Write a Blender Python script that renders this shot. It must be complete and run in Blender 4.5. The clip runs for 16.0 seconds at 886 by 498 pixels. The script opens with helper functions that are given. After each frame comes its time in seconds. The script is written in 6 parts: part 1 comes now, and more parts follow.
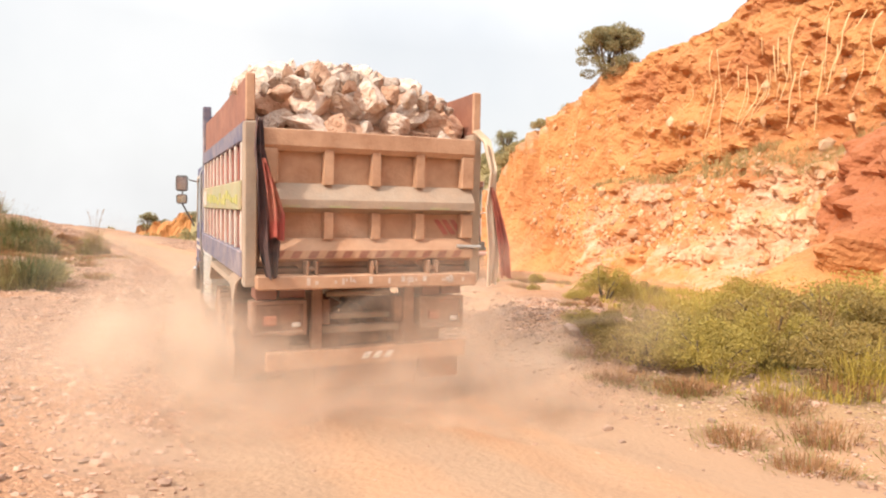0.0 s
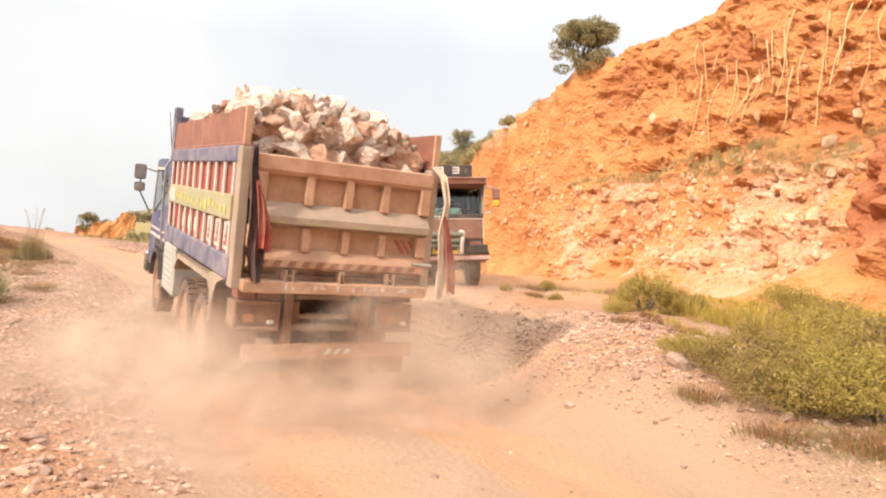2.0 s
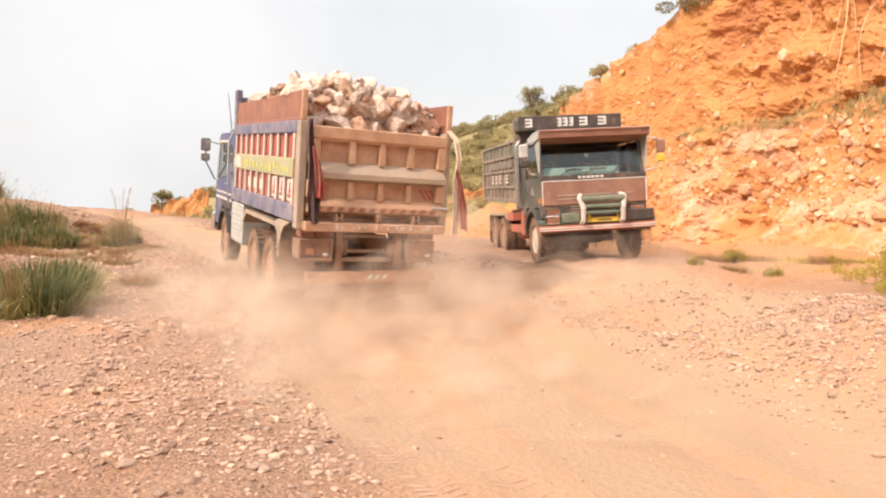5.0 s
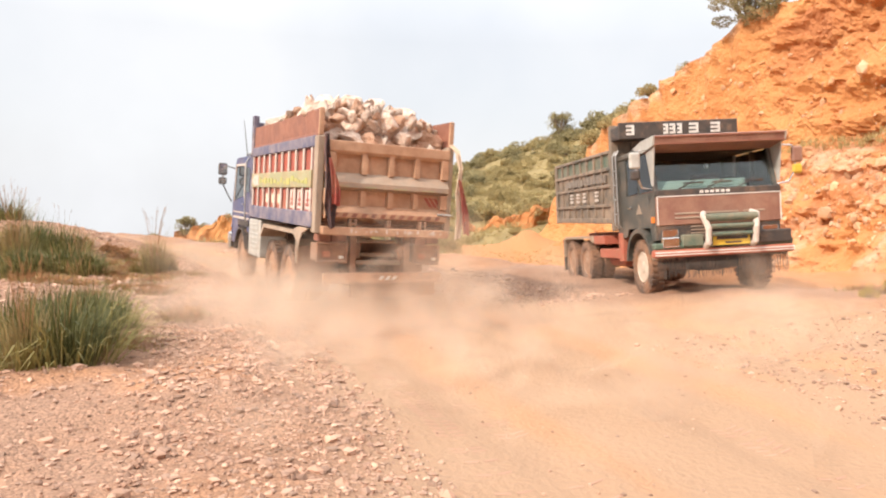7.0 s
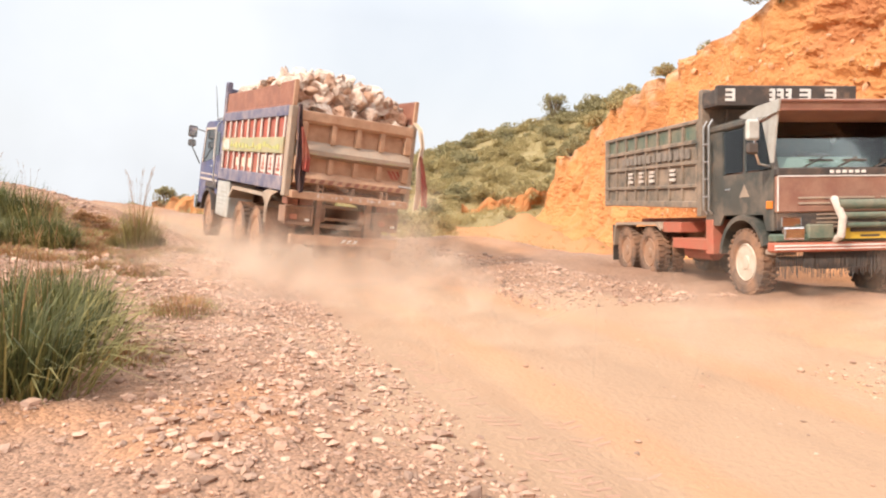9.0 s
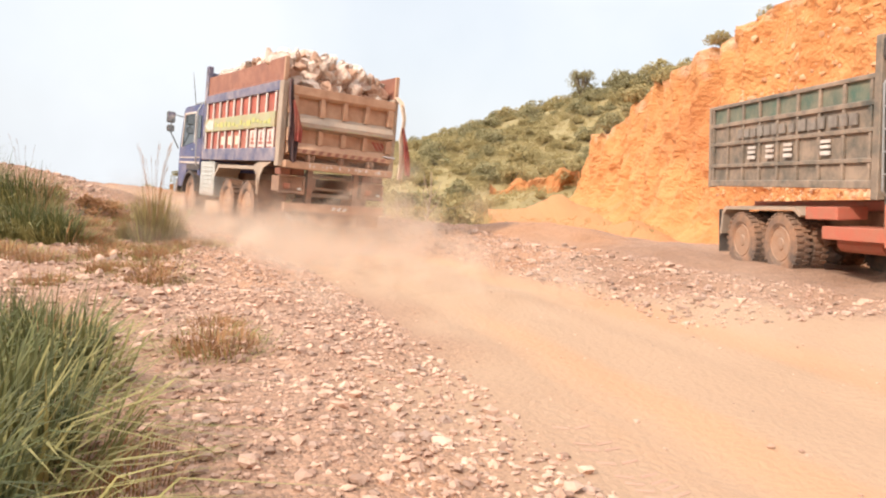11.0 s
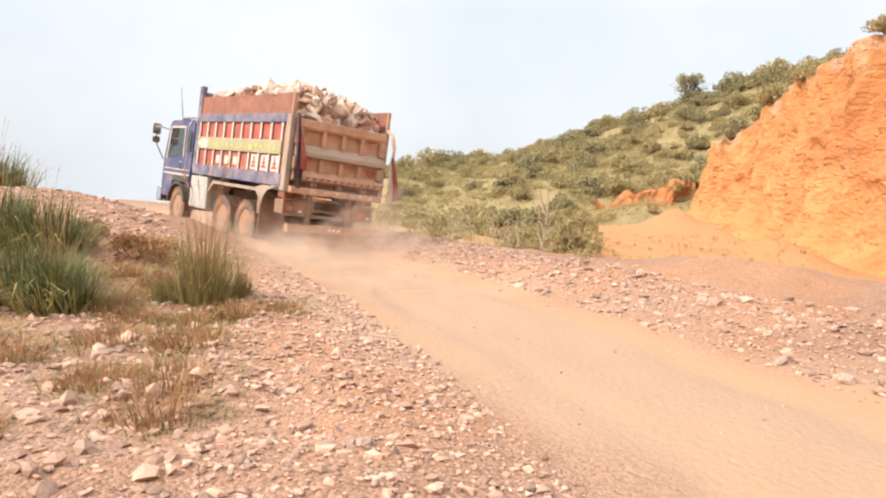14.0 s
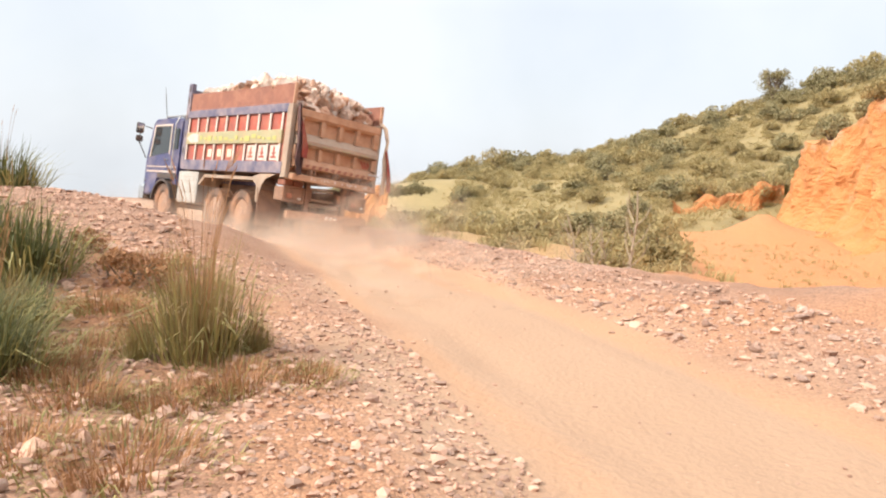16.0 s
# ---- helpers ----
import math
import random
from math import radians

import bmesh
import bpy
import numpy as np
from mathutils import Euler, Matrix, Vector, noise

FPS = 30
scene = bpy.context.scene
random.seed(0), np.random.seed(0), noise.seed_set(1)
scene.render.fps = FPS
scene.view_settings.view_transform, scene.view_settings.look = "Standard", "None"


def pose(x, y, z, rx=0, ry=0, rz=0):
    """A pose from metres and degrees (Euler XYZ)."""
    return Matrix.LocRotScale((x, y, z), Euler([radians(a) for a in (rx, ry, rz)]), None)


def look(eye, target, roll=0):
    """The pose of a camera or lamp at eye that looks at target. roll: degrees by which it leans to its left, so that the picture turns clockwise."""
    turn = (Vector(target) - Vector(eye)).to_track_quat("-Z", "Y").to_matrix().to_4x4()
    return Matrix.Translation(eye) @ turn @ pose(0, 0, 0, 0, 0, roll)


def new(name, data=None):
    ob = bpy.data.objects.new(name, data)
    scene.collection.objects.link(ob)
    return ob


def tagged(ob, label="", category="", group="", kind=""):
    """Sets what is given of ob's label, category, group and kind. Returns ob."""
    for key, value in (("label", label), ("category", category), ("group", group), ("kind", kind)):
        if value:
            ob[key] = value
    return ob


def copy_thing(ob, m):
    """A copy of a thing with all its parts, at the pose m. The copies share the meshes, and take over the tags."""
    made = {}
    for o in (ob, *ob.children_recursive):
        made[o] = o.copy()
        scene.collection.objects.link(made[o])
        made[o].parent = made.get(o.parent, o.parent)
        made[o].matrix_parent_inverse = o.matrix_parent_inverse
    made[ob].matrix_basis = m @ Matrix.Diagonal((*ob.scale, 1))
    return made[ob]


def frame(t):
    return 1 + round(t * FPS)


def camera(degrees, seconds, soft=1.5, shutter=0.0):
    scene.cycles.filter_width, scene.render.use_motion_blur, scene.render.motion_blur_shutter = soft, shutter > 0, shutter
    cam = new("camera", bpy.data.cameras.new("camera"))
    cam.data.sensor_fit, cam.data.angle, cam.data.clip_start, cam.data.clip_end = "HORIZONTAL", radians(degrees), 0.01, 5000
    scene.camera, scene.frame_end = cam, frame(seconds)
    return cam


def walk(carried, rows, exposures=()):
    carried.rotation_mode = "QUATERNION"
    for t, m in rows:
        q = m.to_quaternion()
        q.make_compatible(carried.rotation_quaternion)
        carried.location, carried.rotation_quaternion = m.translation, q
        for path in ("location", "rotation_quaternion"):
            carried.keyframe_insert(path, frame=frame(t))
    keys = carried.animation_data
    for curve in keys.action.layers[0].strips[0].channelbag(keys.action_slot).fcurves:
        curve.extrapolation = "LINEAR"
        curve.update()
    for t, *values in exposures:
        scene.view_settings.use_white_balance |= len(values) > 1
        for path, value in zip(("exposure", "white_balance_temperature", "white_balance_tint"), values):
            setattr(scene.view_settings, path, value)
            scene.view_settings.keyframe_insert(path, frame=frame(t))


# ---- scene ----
cam = camera(63.5, 16.0, soft=2.1)
METRES, EYE, TILT, LEAN, TURN = 22.388, 1.5, 0.0, 0.0, 0.0
ROWS = [
    (0.0, 0.0, 0.0, 0.0, 0.19, -2.74, -3.96),
    (0.5, -0.0129, 0.0298, -0.0005, -1.07, -2.26, -0.52),
    (1.0, -0.0297, 0.0567, -0.0016, -1.91, -2.83, -2.12),
    (1.5, -0.0459, 0.0785, -0.0026, -3.06, -2.7, -1.12),
    (2.0, -0.0601, 0.1044, -0.0044, -4.02, -2.44, -3.99),
    (2.5, -0.0753, 0.1267, -0.0036, -2.59, -1.95, -3.45),
    (3.0, -0.089, 0.1459, -0.0049, -4.2, -2.44, -5.55),
    (3.5, -0.1044, 0.1718, 0.0001, -0.93, -4.43, -4.09),
    (4.0, -0.1173, 0.1945, -0.0022, 0.47, -6.81, -1.61),
    (6.5, -0.1912, 0.329, -0.0189, 0.92, -3.22, -1.4),
    (7.0, -0.2085, 0.3557, -0.0221, 1.97, -3.29, -1.46),
    (7.5, -0.2245, 0.3883, -0.0257, 0.91, -4.76, -2.7),
    (8.0, -0.2416, 0.4165, -0.0286, 0.52, -5.96, -3.42),
    (8.5, -0.2534, 0.4434, -0.029, -1.28, -5.7, -3.29),
    (9.0, -0.2696, 0.4734, -0.0313, 0.34, -4.73, -3.57),
    (11.5, -0.3301, 0.6287, -0.0365, 2.33, -6.51, -3.03),
    (12.0, -0.3399, 0.6607, -0.0353, 3.79, -6.49, -2.56),
    (12.5, -0.3509, 0.6897, -0.0337, 5.39, -6.02, -2.38),
    (13.0, -0.3578, 0.7202, -0.0329, 6.5, -6.21, -2.79),
    (13.5, -0.3663, 0.7486, -0.0321, 8.19, -5.35, -0.93),
    (14.0, -0.3728, 0.7793, -0.0326, 8.67, -5.66, -2.31),
    (14.5, -0.3815, 0.8086, -0.0333, 11.69, -5.85, -1.65),
    (15.0, -0.3884, 0.8429, -0.0321, 12.12, -3.88, 0.11),
    (15.5, -0.3983, 0.8728, -0.0336, 13.49, -4.06, -2.27),
    (16.0, -0.4078, 0.9018, -0.0327, 13.66, -5.82, -2.69),
]
walk(cam, [(t, pose(0, 0, EYE, TILT, LEAN, TURN) @ pose(METRES * x, METRES * y, METRES * z, 90 + pitch, roll, yaw)) for t, x, y, z, yaw, pitch, roll in ROWS],
     exposures=[(0.0, 0.34, 6750, 10), (4.2, 0.33, 6850, 11.5), (6.5, 0.32, 6650, 11), (9.0, 0.35, 6500, 10), (11.5, 0.36, 6400, 9), (16.0, 0.36, 6350, 9)])
TRUCK_ROWS = [  # seconds, place, heading, pitch, roll
    (0.0, -0.69, 7.41, -0.65, 23.0, -0.7, -2.8),
    (0.5, -1.01, 8.39, -0.77, 23.3, 0.1, -2.5),
    (1.0, -1.36, 9.31, -0.84, 24.0, 0.8, -1.7),
    (1.5, -1.68, 10.19, -0.91, 24.5, 1.7, -0.2),
    (2.0, -2.05, 11.08, -0.95, 25.2, 2.1, 1.3),
    (2.5, -2.45, 11.99, -0.96, 25.7, 2.4, 2.2),
    (3.0, -2.86, 12.90, -0.98, 26.4, 2.7, 2.4),
    (3.5, -3.25, 13.91, -0.99, 26.9, 2.8, 2.5),
    (4.0, -3.66, 14.93, -0.97, 27.2, 2.9, 2.5),
    (6.5, -5.73, 19.32, -0.85, 28.1, 0.7, 0.9),
    (7.0, -6.15, 20.27, -0.87, 28.8, 0.9, 1.5),
    (7.5, -6.61, 21.22, -0.89, 29.2, 1.3, 2.2),
    (8.0, -7.07, 22.12, -0.92, 29.8, 1.7, 2.6),
    (8.5, -7.48, 23.02, -0.91, 30.2, 1.9, 2.9),
    (9.0, -7.96, 23.96, -0.92, 30.5, 1.6, 2.9),
    (11.5, -10.22, 28.38, -0.85, 37.8, -0.9, 3.0),
    (12.0, -10.77, 29.25, -0.97, 40.3, 0.3, 3.9),
    (12.5, -11.36, 30.10, -1.07, 42.8, 1.5, 4.4),
    (13.0, -11.97, 30.96, -1.13, 45.1, 2.2, 4.8),
    (13.5, -12.60, 31.79, -1.14, 47.0, 2.5, 5.1),
    (14.0, -13.20, 32.57, -1.11, 48.7, 2.0, 5.3),
    (14.5, -13.80, 33.31, -1.06, 50.3, 1.4, 5.7),
    (15.0, -14.39, 33.99, -1.02, 52.8, 0.8, 6.3),
    (15.5, -14.98, 34.62, -0.97, 55.3, 0.1, 6.6),
    (16.0, -15.51, 35.23, -0.94, 58.0, -0.4, 6.9),
]

# ---- world and light ----
SUN_FROM = Vector((-0.62, -0.50, 0.62)).normalized()
world = bpy.data.worlds.new("sky")
scene.world = world
world.use_nodes = True
wn = world.node_tree.nodes
wn.clear()
sky = wn.new("ShaderNodeTexSky")
sky.sky_type = "NISHITA"
sky.sun_disc = False
sky.sun_elevation = math.asin(SUN_FROM.z)
sky.sun_rotation = math.atan2(SUN_FROM.x, SUN_FROM.y)
sky.dust_density = 4.0
sky_bg = wn.new("ShaderNodeBackground")
sky_bg.inputs["Strength"].default_value = 0.14
haze_bg = wn.new("ShaderNodeBackground")
haze_bg.inputs["Color"].default_value = (0.94, 0.965, 1.0, 1)
# thin overcast: brightest overhead, paler and dimmer towards the horizon
sky_split = wn.new("ShaderNodeSeparateXYZ")
sky_rise = wn.new("ShaderNodeMapRange")
sky_rise.inputs["From Min"].default_value = 0.22
sky_rise.inputs["From Max"].default_value = 0.95
sky_rise.inputs["To Min"].default_value = 0.83
sky_rise.inputs["To Max"].default_value = 2.3
sky_mix = wn.new("ShaderNodeMixShader")
cloud = wn.new("ShaderNodeTexNoise")
cloud.inputs["Scale"].default_value = 3.0
cloud.inputs["Detail"].default_value = 5.0
cloud_ramp = wn.new("ShaderNodeMapRange")
cloud_ramp.inputs["From Min"].default_value = 0.35
cloud_ramp.inputs["From Max"].default_value = 0.7
cloud_ramp.inputs["To Min"].default_value = 0.76
cloud_ramp.inputs["To Max"].default_value = 0.97
coords = wn.new("ShaderNodeTexCoord")
wout = wn.new("ShaderNodeOutputWorld")
wl = world.node_tree.links
wl.new(coords.outputs["Generated"], cloud.inputs["Vector"])
wl.new(coords.outputs["Generated"], sky_split.inputs["Vector"])
wl.new(sky_split.outputs["Z"], sky_rise.inputs["Value"])
wl.new(sky_rise.outputs["Result"], haze_bg.inputs["Strength"])
wl.new(cloud.outputs["Fac"], cloud_ramp.inputs["Value"])
wl.new(cloud_ramp.outputs["Result"], sky_mix.inputs["Fac"])
wl.new(sky.outputs["Color"], sky_bg.inputs["Color"])
wl.new(sky_bg.outputs["Background"], sky_mix.inputs[1])
wl.new(haze_bg.outputs["Background"], sky_mix.inputs[2])
wl.new(sky_mix.outputs["Shader"], wout.inputs["Surface"])

sun = new("sun", bpy.data.lights.new("sun", "SUN"))
sun.data.energy = 3.7
sun.data.angle = radians(2.0)
sun.data.color = (1.0, 0.90, 0.80)
sun.matrix_basis = look(SUN_FROM * 60, (0, 0, 0))
scene.cycles.transparent_max_bounces = 64


# ---- materials ----
def material(name, base, other=None, scale=6.0, rough=0.8, metal=0.0, bump=0.3, bump_scale=40.0, dust=0.0,
             dust_colour=(0.52, 0.29, 0.17), per_object=0.0, distort=0.0, translucent=0.0, bump_size=0.02):
    """Two colours mixed at two scales, fine relief, and dust that lies in blotches."""
    m = bpy.data.materials.new(name)
    m.use_nodes = True
    n, l = m.node_tree.nodes, m.node_tree.links
    b = n["Principled BSDF"]
    b.inputs["Roughness"].default_value = rough
    b.inputs["Metallic"].default_value = metal
    tc = n.new("ShaderNodeTexCoord")
    n1 = n.new("ShaderNodeTexNoise")
    n1.inputs["Scale"].default_value = scale
    n1.inputs["Detail"].default_value = 8
    n1.inputs["Roughness"].default_value = 0.65
    n1.inputs["Distortion"].default_value = distort
    l.new(tc.outputs["Object"], n1.inputs["Vector"])
    ramp = n.new("ShaderNodeMapRange")
    ramp.inputs["From Min"].default_value = 0.32
    ramp.inputs["From Max"].default_value = 0.68
    l.new(n1.outputs["Fac"], ramp.inputs["Value"])
    mix = n.new("ShaderNodeMix")
    mix.data_type = "RGBA"
    mix.inputs["A"].default_value = (*base, 1)
    mix.inputs["B"].default_value = (*(other or [c * 0.7 for c in base]), 1)
    l.new(ramp.outputs["Result"], mix.inputs["Factor"])
    colour = mix.outputs["Result"]
    fine = n.new("ShaderNodeTexNoise")
    fine.inputs["Scale"].default_value = bump_scale
    fine.inputs["Detail"].default_value = 6
    l.new(tc.outputs["Object"], fine.inputs["Vector"])
    if dust > 0:
        dn = n.new("ShaderNodeTexNoise")
        dn.inputs["Scale"].default_value = 2.3
        dn.inputs["Detail"].default_value = 9
        dn.inputs["Roughness"].default_value = 0.7
        l.new(tc.outputs["Object"], dn.inputs["Vector"])
        dr = n.new("ShaderNodeMapRange")
        dr.inputs["From Min"].default_value = 0.72 - 0.55 * dust
        dr.inputs["From Max"].default_value = 1.05 - 0.55 * dust
        dr.inputs["To Max"].default_value = min(0.95, 0.45 + 0.5 * dust)
        l.new(dn.outputs["Fac"], dr.inputs["Value"])
        dm = n.new("ShaderNodeMix")
        dm.data_type = "RGBA"
        dm.inputs["B"].default_value = (*dust_colour, 1)
        l.new(colour, dm.inputs["A"])
        l.new(dr.outputs["Result"], dm.inputs["Factor"])
        colour = dm.outputs["Result"]
        if rough < 0.7:
            rr = n.new("ShaderNodeMapRange")
            rr.inputs["To Min"].default_value = rough
            rr.inputs["To Max"].default_value = 0.9
            l.new(dr.outputs["Result"], rr.inputs["Value"])
            l.new(rr.outputs["Result"], b.inputs["Roughness"])
    if per_object > 0:
        oi = n.new("ShaderNodeObjectInfo")
        hs = n.new("ShaderNodeHueSaturation")
        pr = n.new("ShaderNodeMapRange")
        pr.inputs["To Min"].default_value = 1 - per_object
        pr.inputs["To Max"].default_value = 1 + per_object
        l.new(oi.outputs["Random"], pr.inputs["Value"])
        l.new(pr.outputs["Result"], hs.inputs["Value"])
        l.new(colour, hs.inputs["Color"])
        colour = hs.outputs["Color"]
    l.new(colour, b.inputs["Base Color"])
    if bump > 0:
        bp = n.new("ShaderNodeBump")
        bp.inputs["Strength"].default_value = bump
        bp.inputs["Distance"].default_value = bump_size
        l.new(fine.outputs["Fac"], bp.inputs["Height"])
        l.new(bp.outputs["Normal"], b.inputs["Normal"])
    if translucent > 0:
        tr = n.new("ShaderNodeBsdfTranslucent")
        ms = n.new("ShaderNodeMixShader")
        ms.inputs["Fac"].default_value = translucent
        l.new(colour, tr.inputs["Color"])
        l.new(b.outputs["BSDF"], ms.inputs[1])
        l.new(tr.outputs["BSDF"], ms.inputs[2])
        l.new(ms.outputs["Shader"], n["Material Output"].inputs["Surface"])
    return m


def island_shades(m, amount):
    """Shade each loose piece of a joined mesh a little differently."""
    n, l = m.node_tree.nodes, m.node_tree.links
    b = n["Principled BSDF"]
    source = b.inputs["Base Color"].links[0].from_socket
    geo = n.new("ShaderNodeNewGeometry")
    pr = n.new("ShaderNodeMapRange")
    pr.inputs["To Min"].default_value = 1 - amount
    pr.inputs["To Max"].default_value = 1 + amount
    hs = n.new("ShaderNodeHueSaturation")
    l.new(geo.outputs["Random Per Island"], pr.inputs["Value"])
    l.new(pr.outputs["Result"], hs.inputs["Value"])
    l.new(source, hs.inputs["Color"])
    l.new(hs.outputs["Color"], b.inputs["Base Color"])
    return m


letter_mat = material("faded_letters", (0.26, 0.22, 0.18), (0.18, 0.14, 0.11), 6, 0.8, dust=0.3)
block_mat = material("cliff_block", (0.58, 0.39, 0.26), (0.47, 0.24, 0.12), 2, 0.95, bump=0.6, bump_scale=12, per_object=0.2)
earth = material("earth", (0.325, 0.192, 0.125), (0.26, 0.132, 0.073), 0.35, 0.95, bump=0.6, bump_scale=16, bump_size=0.04)
hill_earth = material("hill_earth", (0.30, 0.22, 0.095), (0.23, 0.175, 0.075), 0.3, 0.95, bump=0.5, bump_scale=2, bump_size=0.2)
stone_mat = island_shades(material("stone", (0.46, 0.305, 0.22), (0.36, 0.20, 0.13), 4, 0.9, bump=0.5, bump_scale=30), 0.42)
rock_mat = material("rock", (0.77, 0.66, 0.56), (0.56, 0.35, 0.235), 2.6, 0.9, bump=1.0, bump_scale=12, per_object=0.2, distort=0.9, bump_size=0.06)
brown_rock_mat = material("brown_rock", (0.60, 0.38, 0.26), (0.42, 0.21, 0.12), 2.6, 0.9, bump=1.0, bump_scale=12, per_object=0.25, distort=0.9, bump_size=0.06)
blue_paint = material("blue_paint", (0.045, 0.052, 0.115), (0.10, 0.10, 0.16), 3, 0.6, dust=0.66, dust_colour=(0.40, 0.31, 0.28))
grey_paint = material("grey_paint", (0.38, 0.30, 0.225), (0.28, 0.205, 0.15), 3, 0.65, dust=0.62, dust_colour=(0.46, 0.305, 0.205))
rear_paint = material("rear_paint", (0.33, 0.165, 0.09), (0.46, 0.265, 0.16), 3, 0.75, dust=0.56, dust_colour=(0.60, 0.38, 0.245))
rust_board = material("rust_board", (0.28, 0.11, 0.065), (0.21, 0.085, 0.055), 2.5, 0.7, dust=0.42, dust_colour=(0.48, 0.22, 0.13))
red_paint = material("red_paint", (0.42, 0.085, 0.05), (0.28, 0.085, 0.06), 3, 0.6, dust=0.42)
white_paint = material("white_paint", (0.64, 0.57, 0.50), (0.5, 0.4, 0.33), 4, 0.7, dust=0.4)
yellow_paint = material("yellow_paint", (0.39, 0.35, 0.20), (0.28, 0.28, 0.15), 2.2, 0.6, dust=0.52)
dark_paint = material("dark_paint", (0.045, 0.037, 0.033), (0.09, 0.065, 0.05), 4, 0.6, dust=0.36)
chassis_paint = material("chassis_paint", (0.20, 0.11, 0.07), (0.29, 0.165, 0.105), 4, 0.8, dust=0.5)
tyre_mat = material("tyre", (0.10, 0.07, 0.055), (0.17, 0.11, 0.075), 5, 0.9, dust=0.6, dust_colour=(0.44, 0.215, 0.11))
rim_mat = material("rim", (0.36, 0.24, 0.17), (0.26, 0.15, 0.09), 8, 0.6, metal=0.1, dust=0.65, dust_colour=(0.44, 0.225, 0.12))
silver_mat = material("silver_box", (0.55, 0.53, 0.48), (0.42, 0.38, 0.32), 4, 0.5, metal=0.3, dust=0.35)
steel_mat = material("steel", (0.55, 0.53, 0.5), (0.4, 0.36, 0.33), 8, 0.35, metal=0.8, bump=0.05)
chrome_mat = material("chrome", (0.75, 0.74, 0.72), None, 8, 0.15, metal=1.0, bump=0.0)
glass_mat = material("glass", (0.02, 0.025, 0.028), (0.03, 0.035, 0.035), 3, 0.06, bump=0.0, dust=0.12)
red_cloth = material("red_cloth", (0.42, 0.085, 0.06), (0.30, 0.075, 0.06), 6, 0.95, dust=0.55)
white_cloth = material("white_cloth", (0.72, 0.60, 0.46), (0.6, 0.45, 0.33), 6, 0.95)
black_cloth = material("black_cloth", (0.05, 0.035, 0.035), (0.15, 0.07, 0.06), 6, 0.95, dust=0.25)
green_paint = material("green_paint", (0.055, 0.062, 0.05), (0.11, 0.09, 0.07), 2, 0.6, dust=0.74, dust_colour=(0.40, 0.28, 0.195))
cab_green = material("cab_green", (0.05, 0.055, 0.048), (0.085, 0.075, 0.06), 2, 0.38, dust=0.5, dust_colour=(0.36, 0.26, 0.19))
pale_rim = material("pale_rim", (0.62, 0.54, 0.44), (0.50, 0.38, 0.28), 8, 0.6, dust=0.4)
teal_paint = material("teal_paint", (0.075, 0.13, 0.09), (0.11, 0.12, 0.085), 2, 0.6, dust=0.55, dust_colour=(0.36, 0.27, 0.18))
maroon_paint = material("maroon_paint", (0.20, 0.085, 0.06), (0.30, 0.15, 0.10), 2, 0.45, dust=0.5, dust_colour=(0.42, 0.25, 0.165))
red_frame = material("red_frame", (0.48, 0.12, 0.07), (0.38, 0.15, 0.09), 4, 0.7, dust=0.3)
orange_lens = material("orange_lens", (0.75, 0.22, 0.03), None, 5, 0.25, bump=0.0)
red_lens = material("red_lens", (0.36, 0.05, 0.03), None, 5, 0.5, bump=0.0, dust=0.75)
plate_yellow = material("plate_yellow", (0.75, 0.5, 0.06), None, 5, 0.5, bump=0.0, dust=0.1)
sign_white = material("sign_white", (0.75, 0.72, 0.66), (0.6, 0.52, 0.45), 6, 0.6)
strip_green = material("strip_green", (0.50, 0.62, 0.56), (0.38, 0.52, 0.46), 3, 0.3, bump=0.0)
leaf_yellow = island_shades(material("leaf_yellow", (0.47, 0.355, 0.085), (0.35, 0.265, 0.065), 1.2, 0.7, bump=0, translucent=0.42), 0.35)
leaf_olive = island_shades(material("leaf_olive", (0.36, 0.29, 0.13), (0.43, 0.335, 0.155), 0.8, 0.75, bump=0, translucent=0.38), 0.35)
leaf_bank = island_shades(material("leaf_bank", (0.40, 0.285, 0.085), (0.29, 0.20, 0.065), 0.8, 0.75, bump=0, translucent=0.4), 0.35)
leaf_dark = island_shades(material("leaf_dark", (0.245, 0.21, 0.10), (0.33, 0.275, 0.135), 1.0, 0.75, bump=0, translucent=0.2), 0.35)
grass_mat = island_shades(material("grass", (0.062, 0.072, 0.022), (0.155, 0.145, 0.045), 3, 0.75, bump=0, translucent=0.25), 0.4)
dry_grass = island_shades(material("dry_grass", (0.39, 0.205, 0.09), (0.29, 0.14, 0.06), 3, 0.85, bump=0, translucent=0.2), 0.35)
hill_grass = island_shades(material("hill_grass", (0.45, 0.345, 0.155), (0.36, 0.28, 0.12), 0.4, 0.85, bump=0, translucent=0.2), 0.3)
bark_mat = material("bark", (0.14, 0.10, 0.07), (0.2, 0.15, 0.1), 8, 0.95)
root_mat = material("root", (0.70, 0.48, 0.26), (0.58, 0.36, 0.17), 4, 0.95)
dust_mat = material("dust", (0.87, 0.70, 0.555), (0.83, 0.66, 0.51), 1, 1.0, bump=0, translucent=0.5)


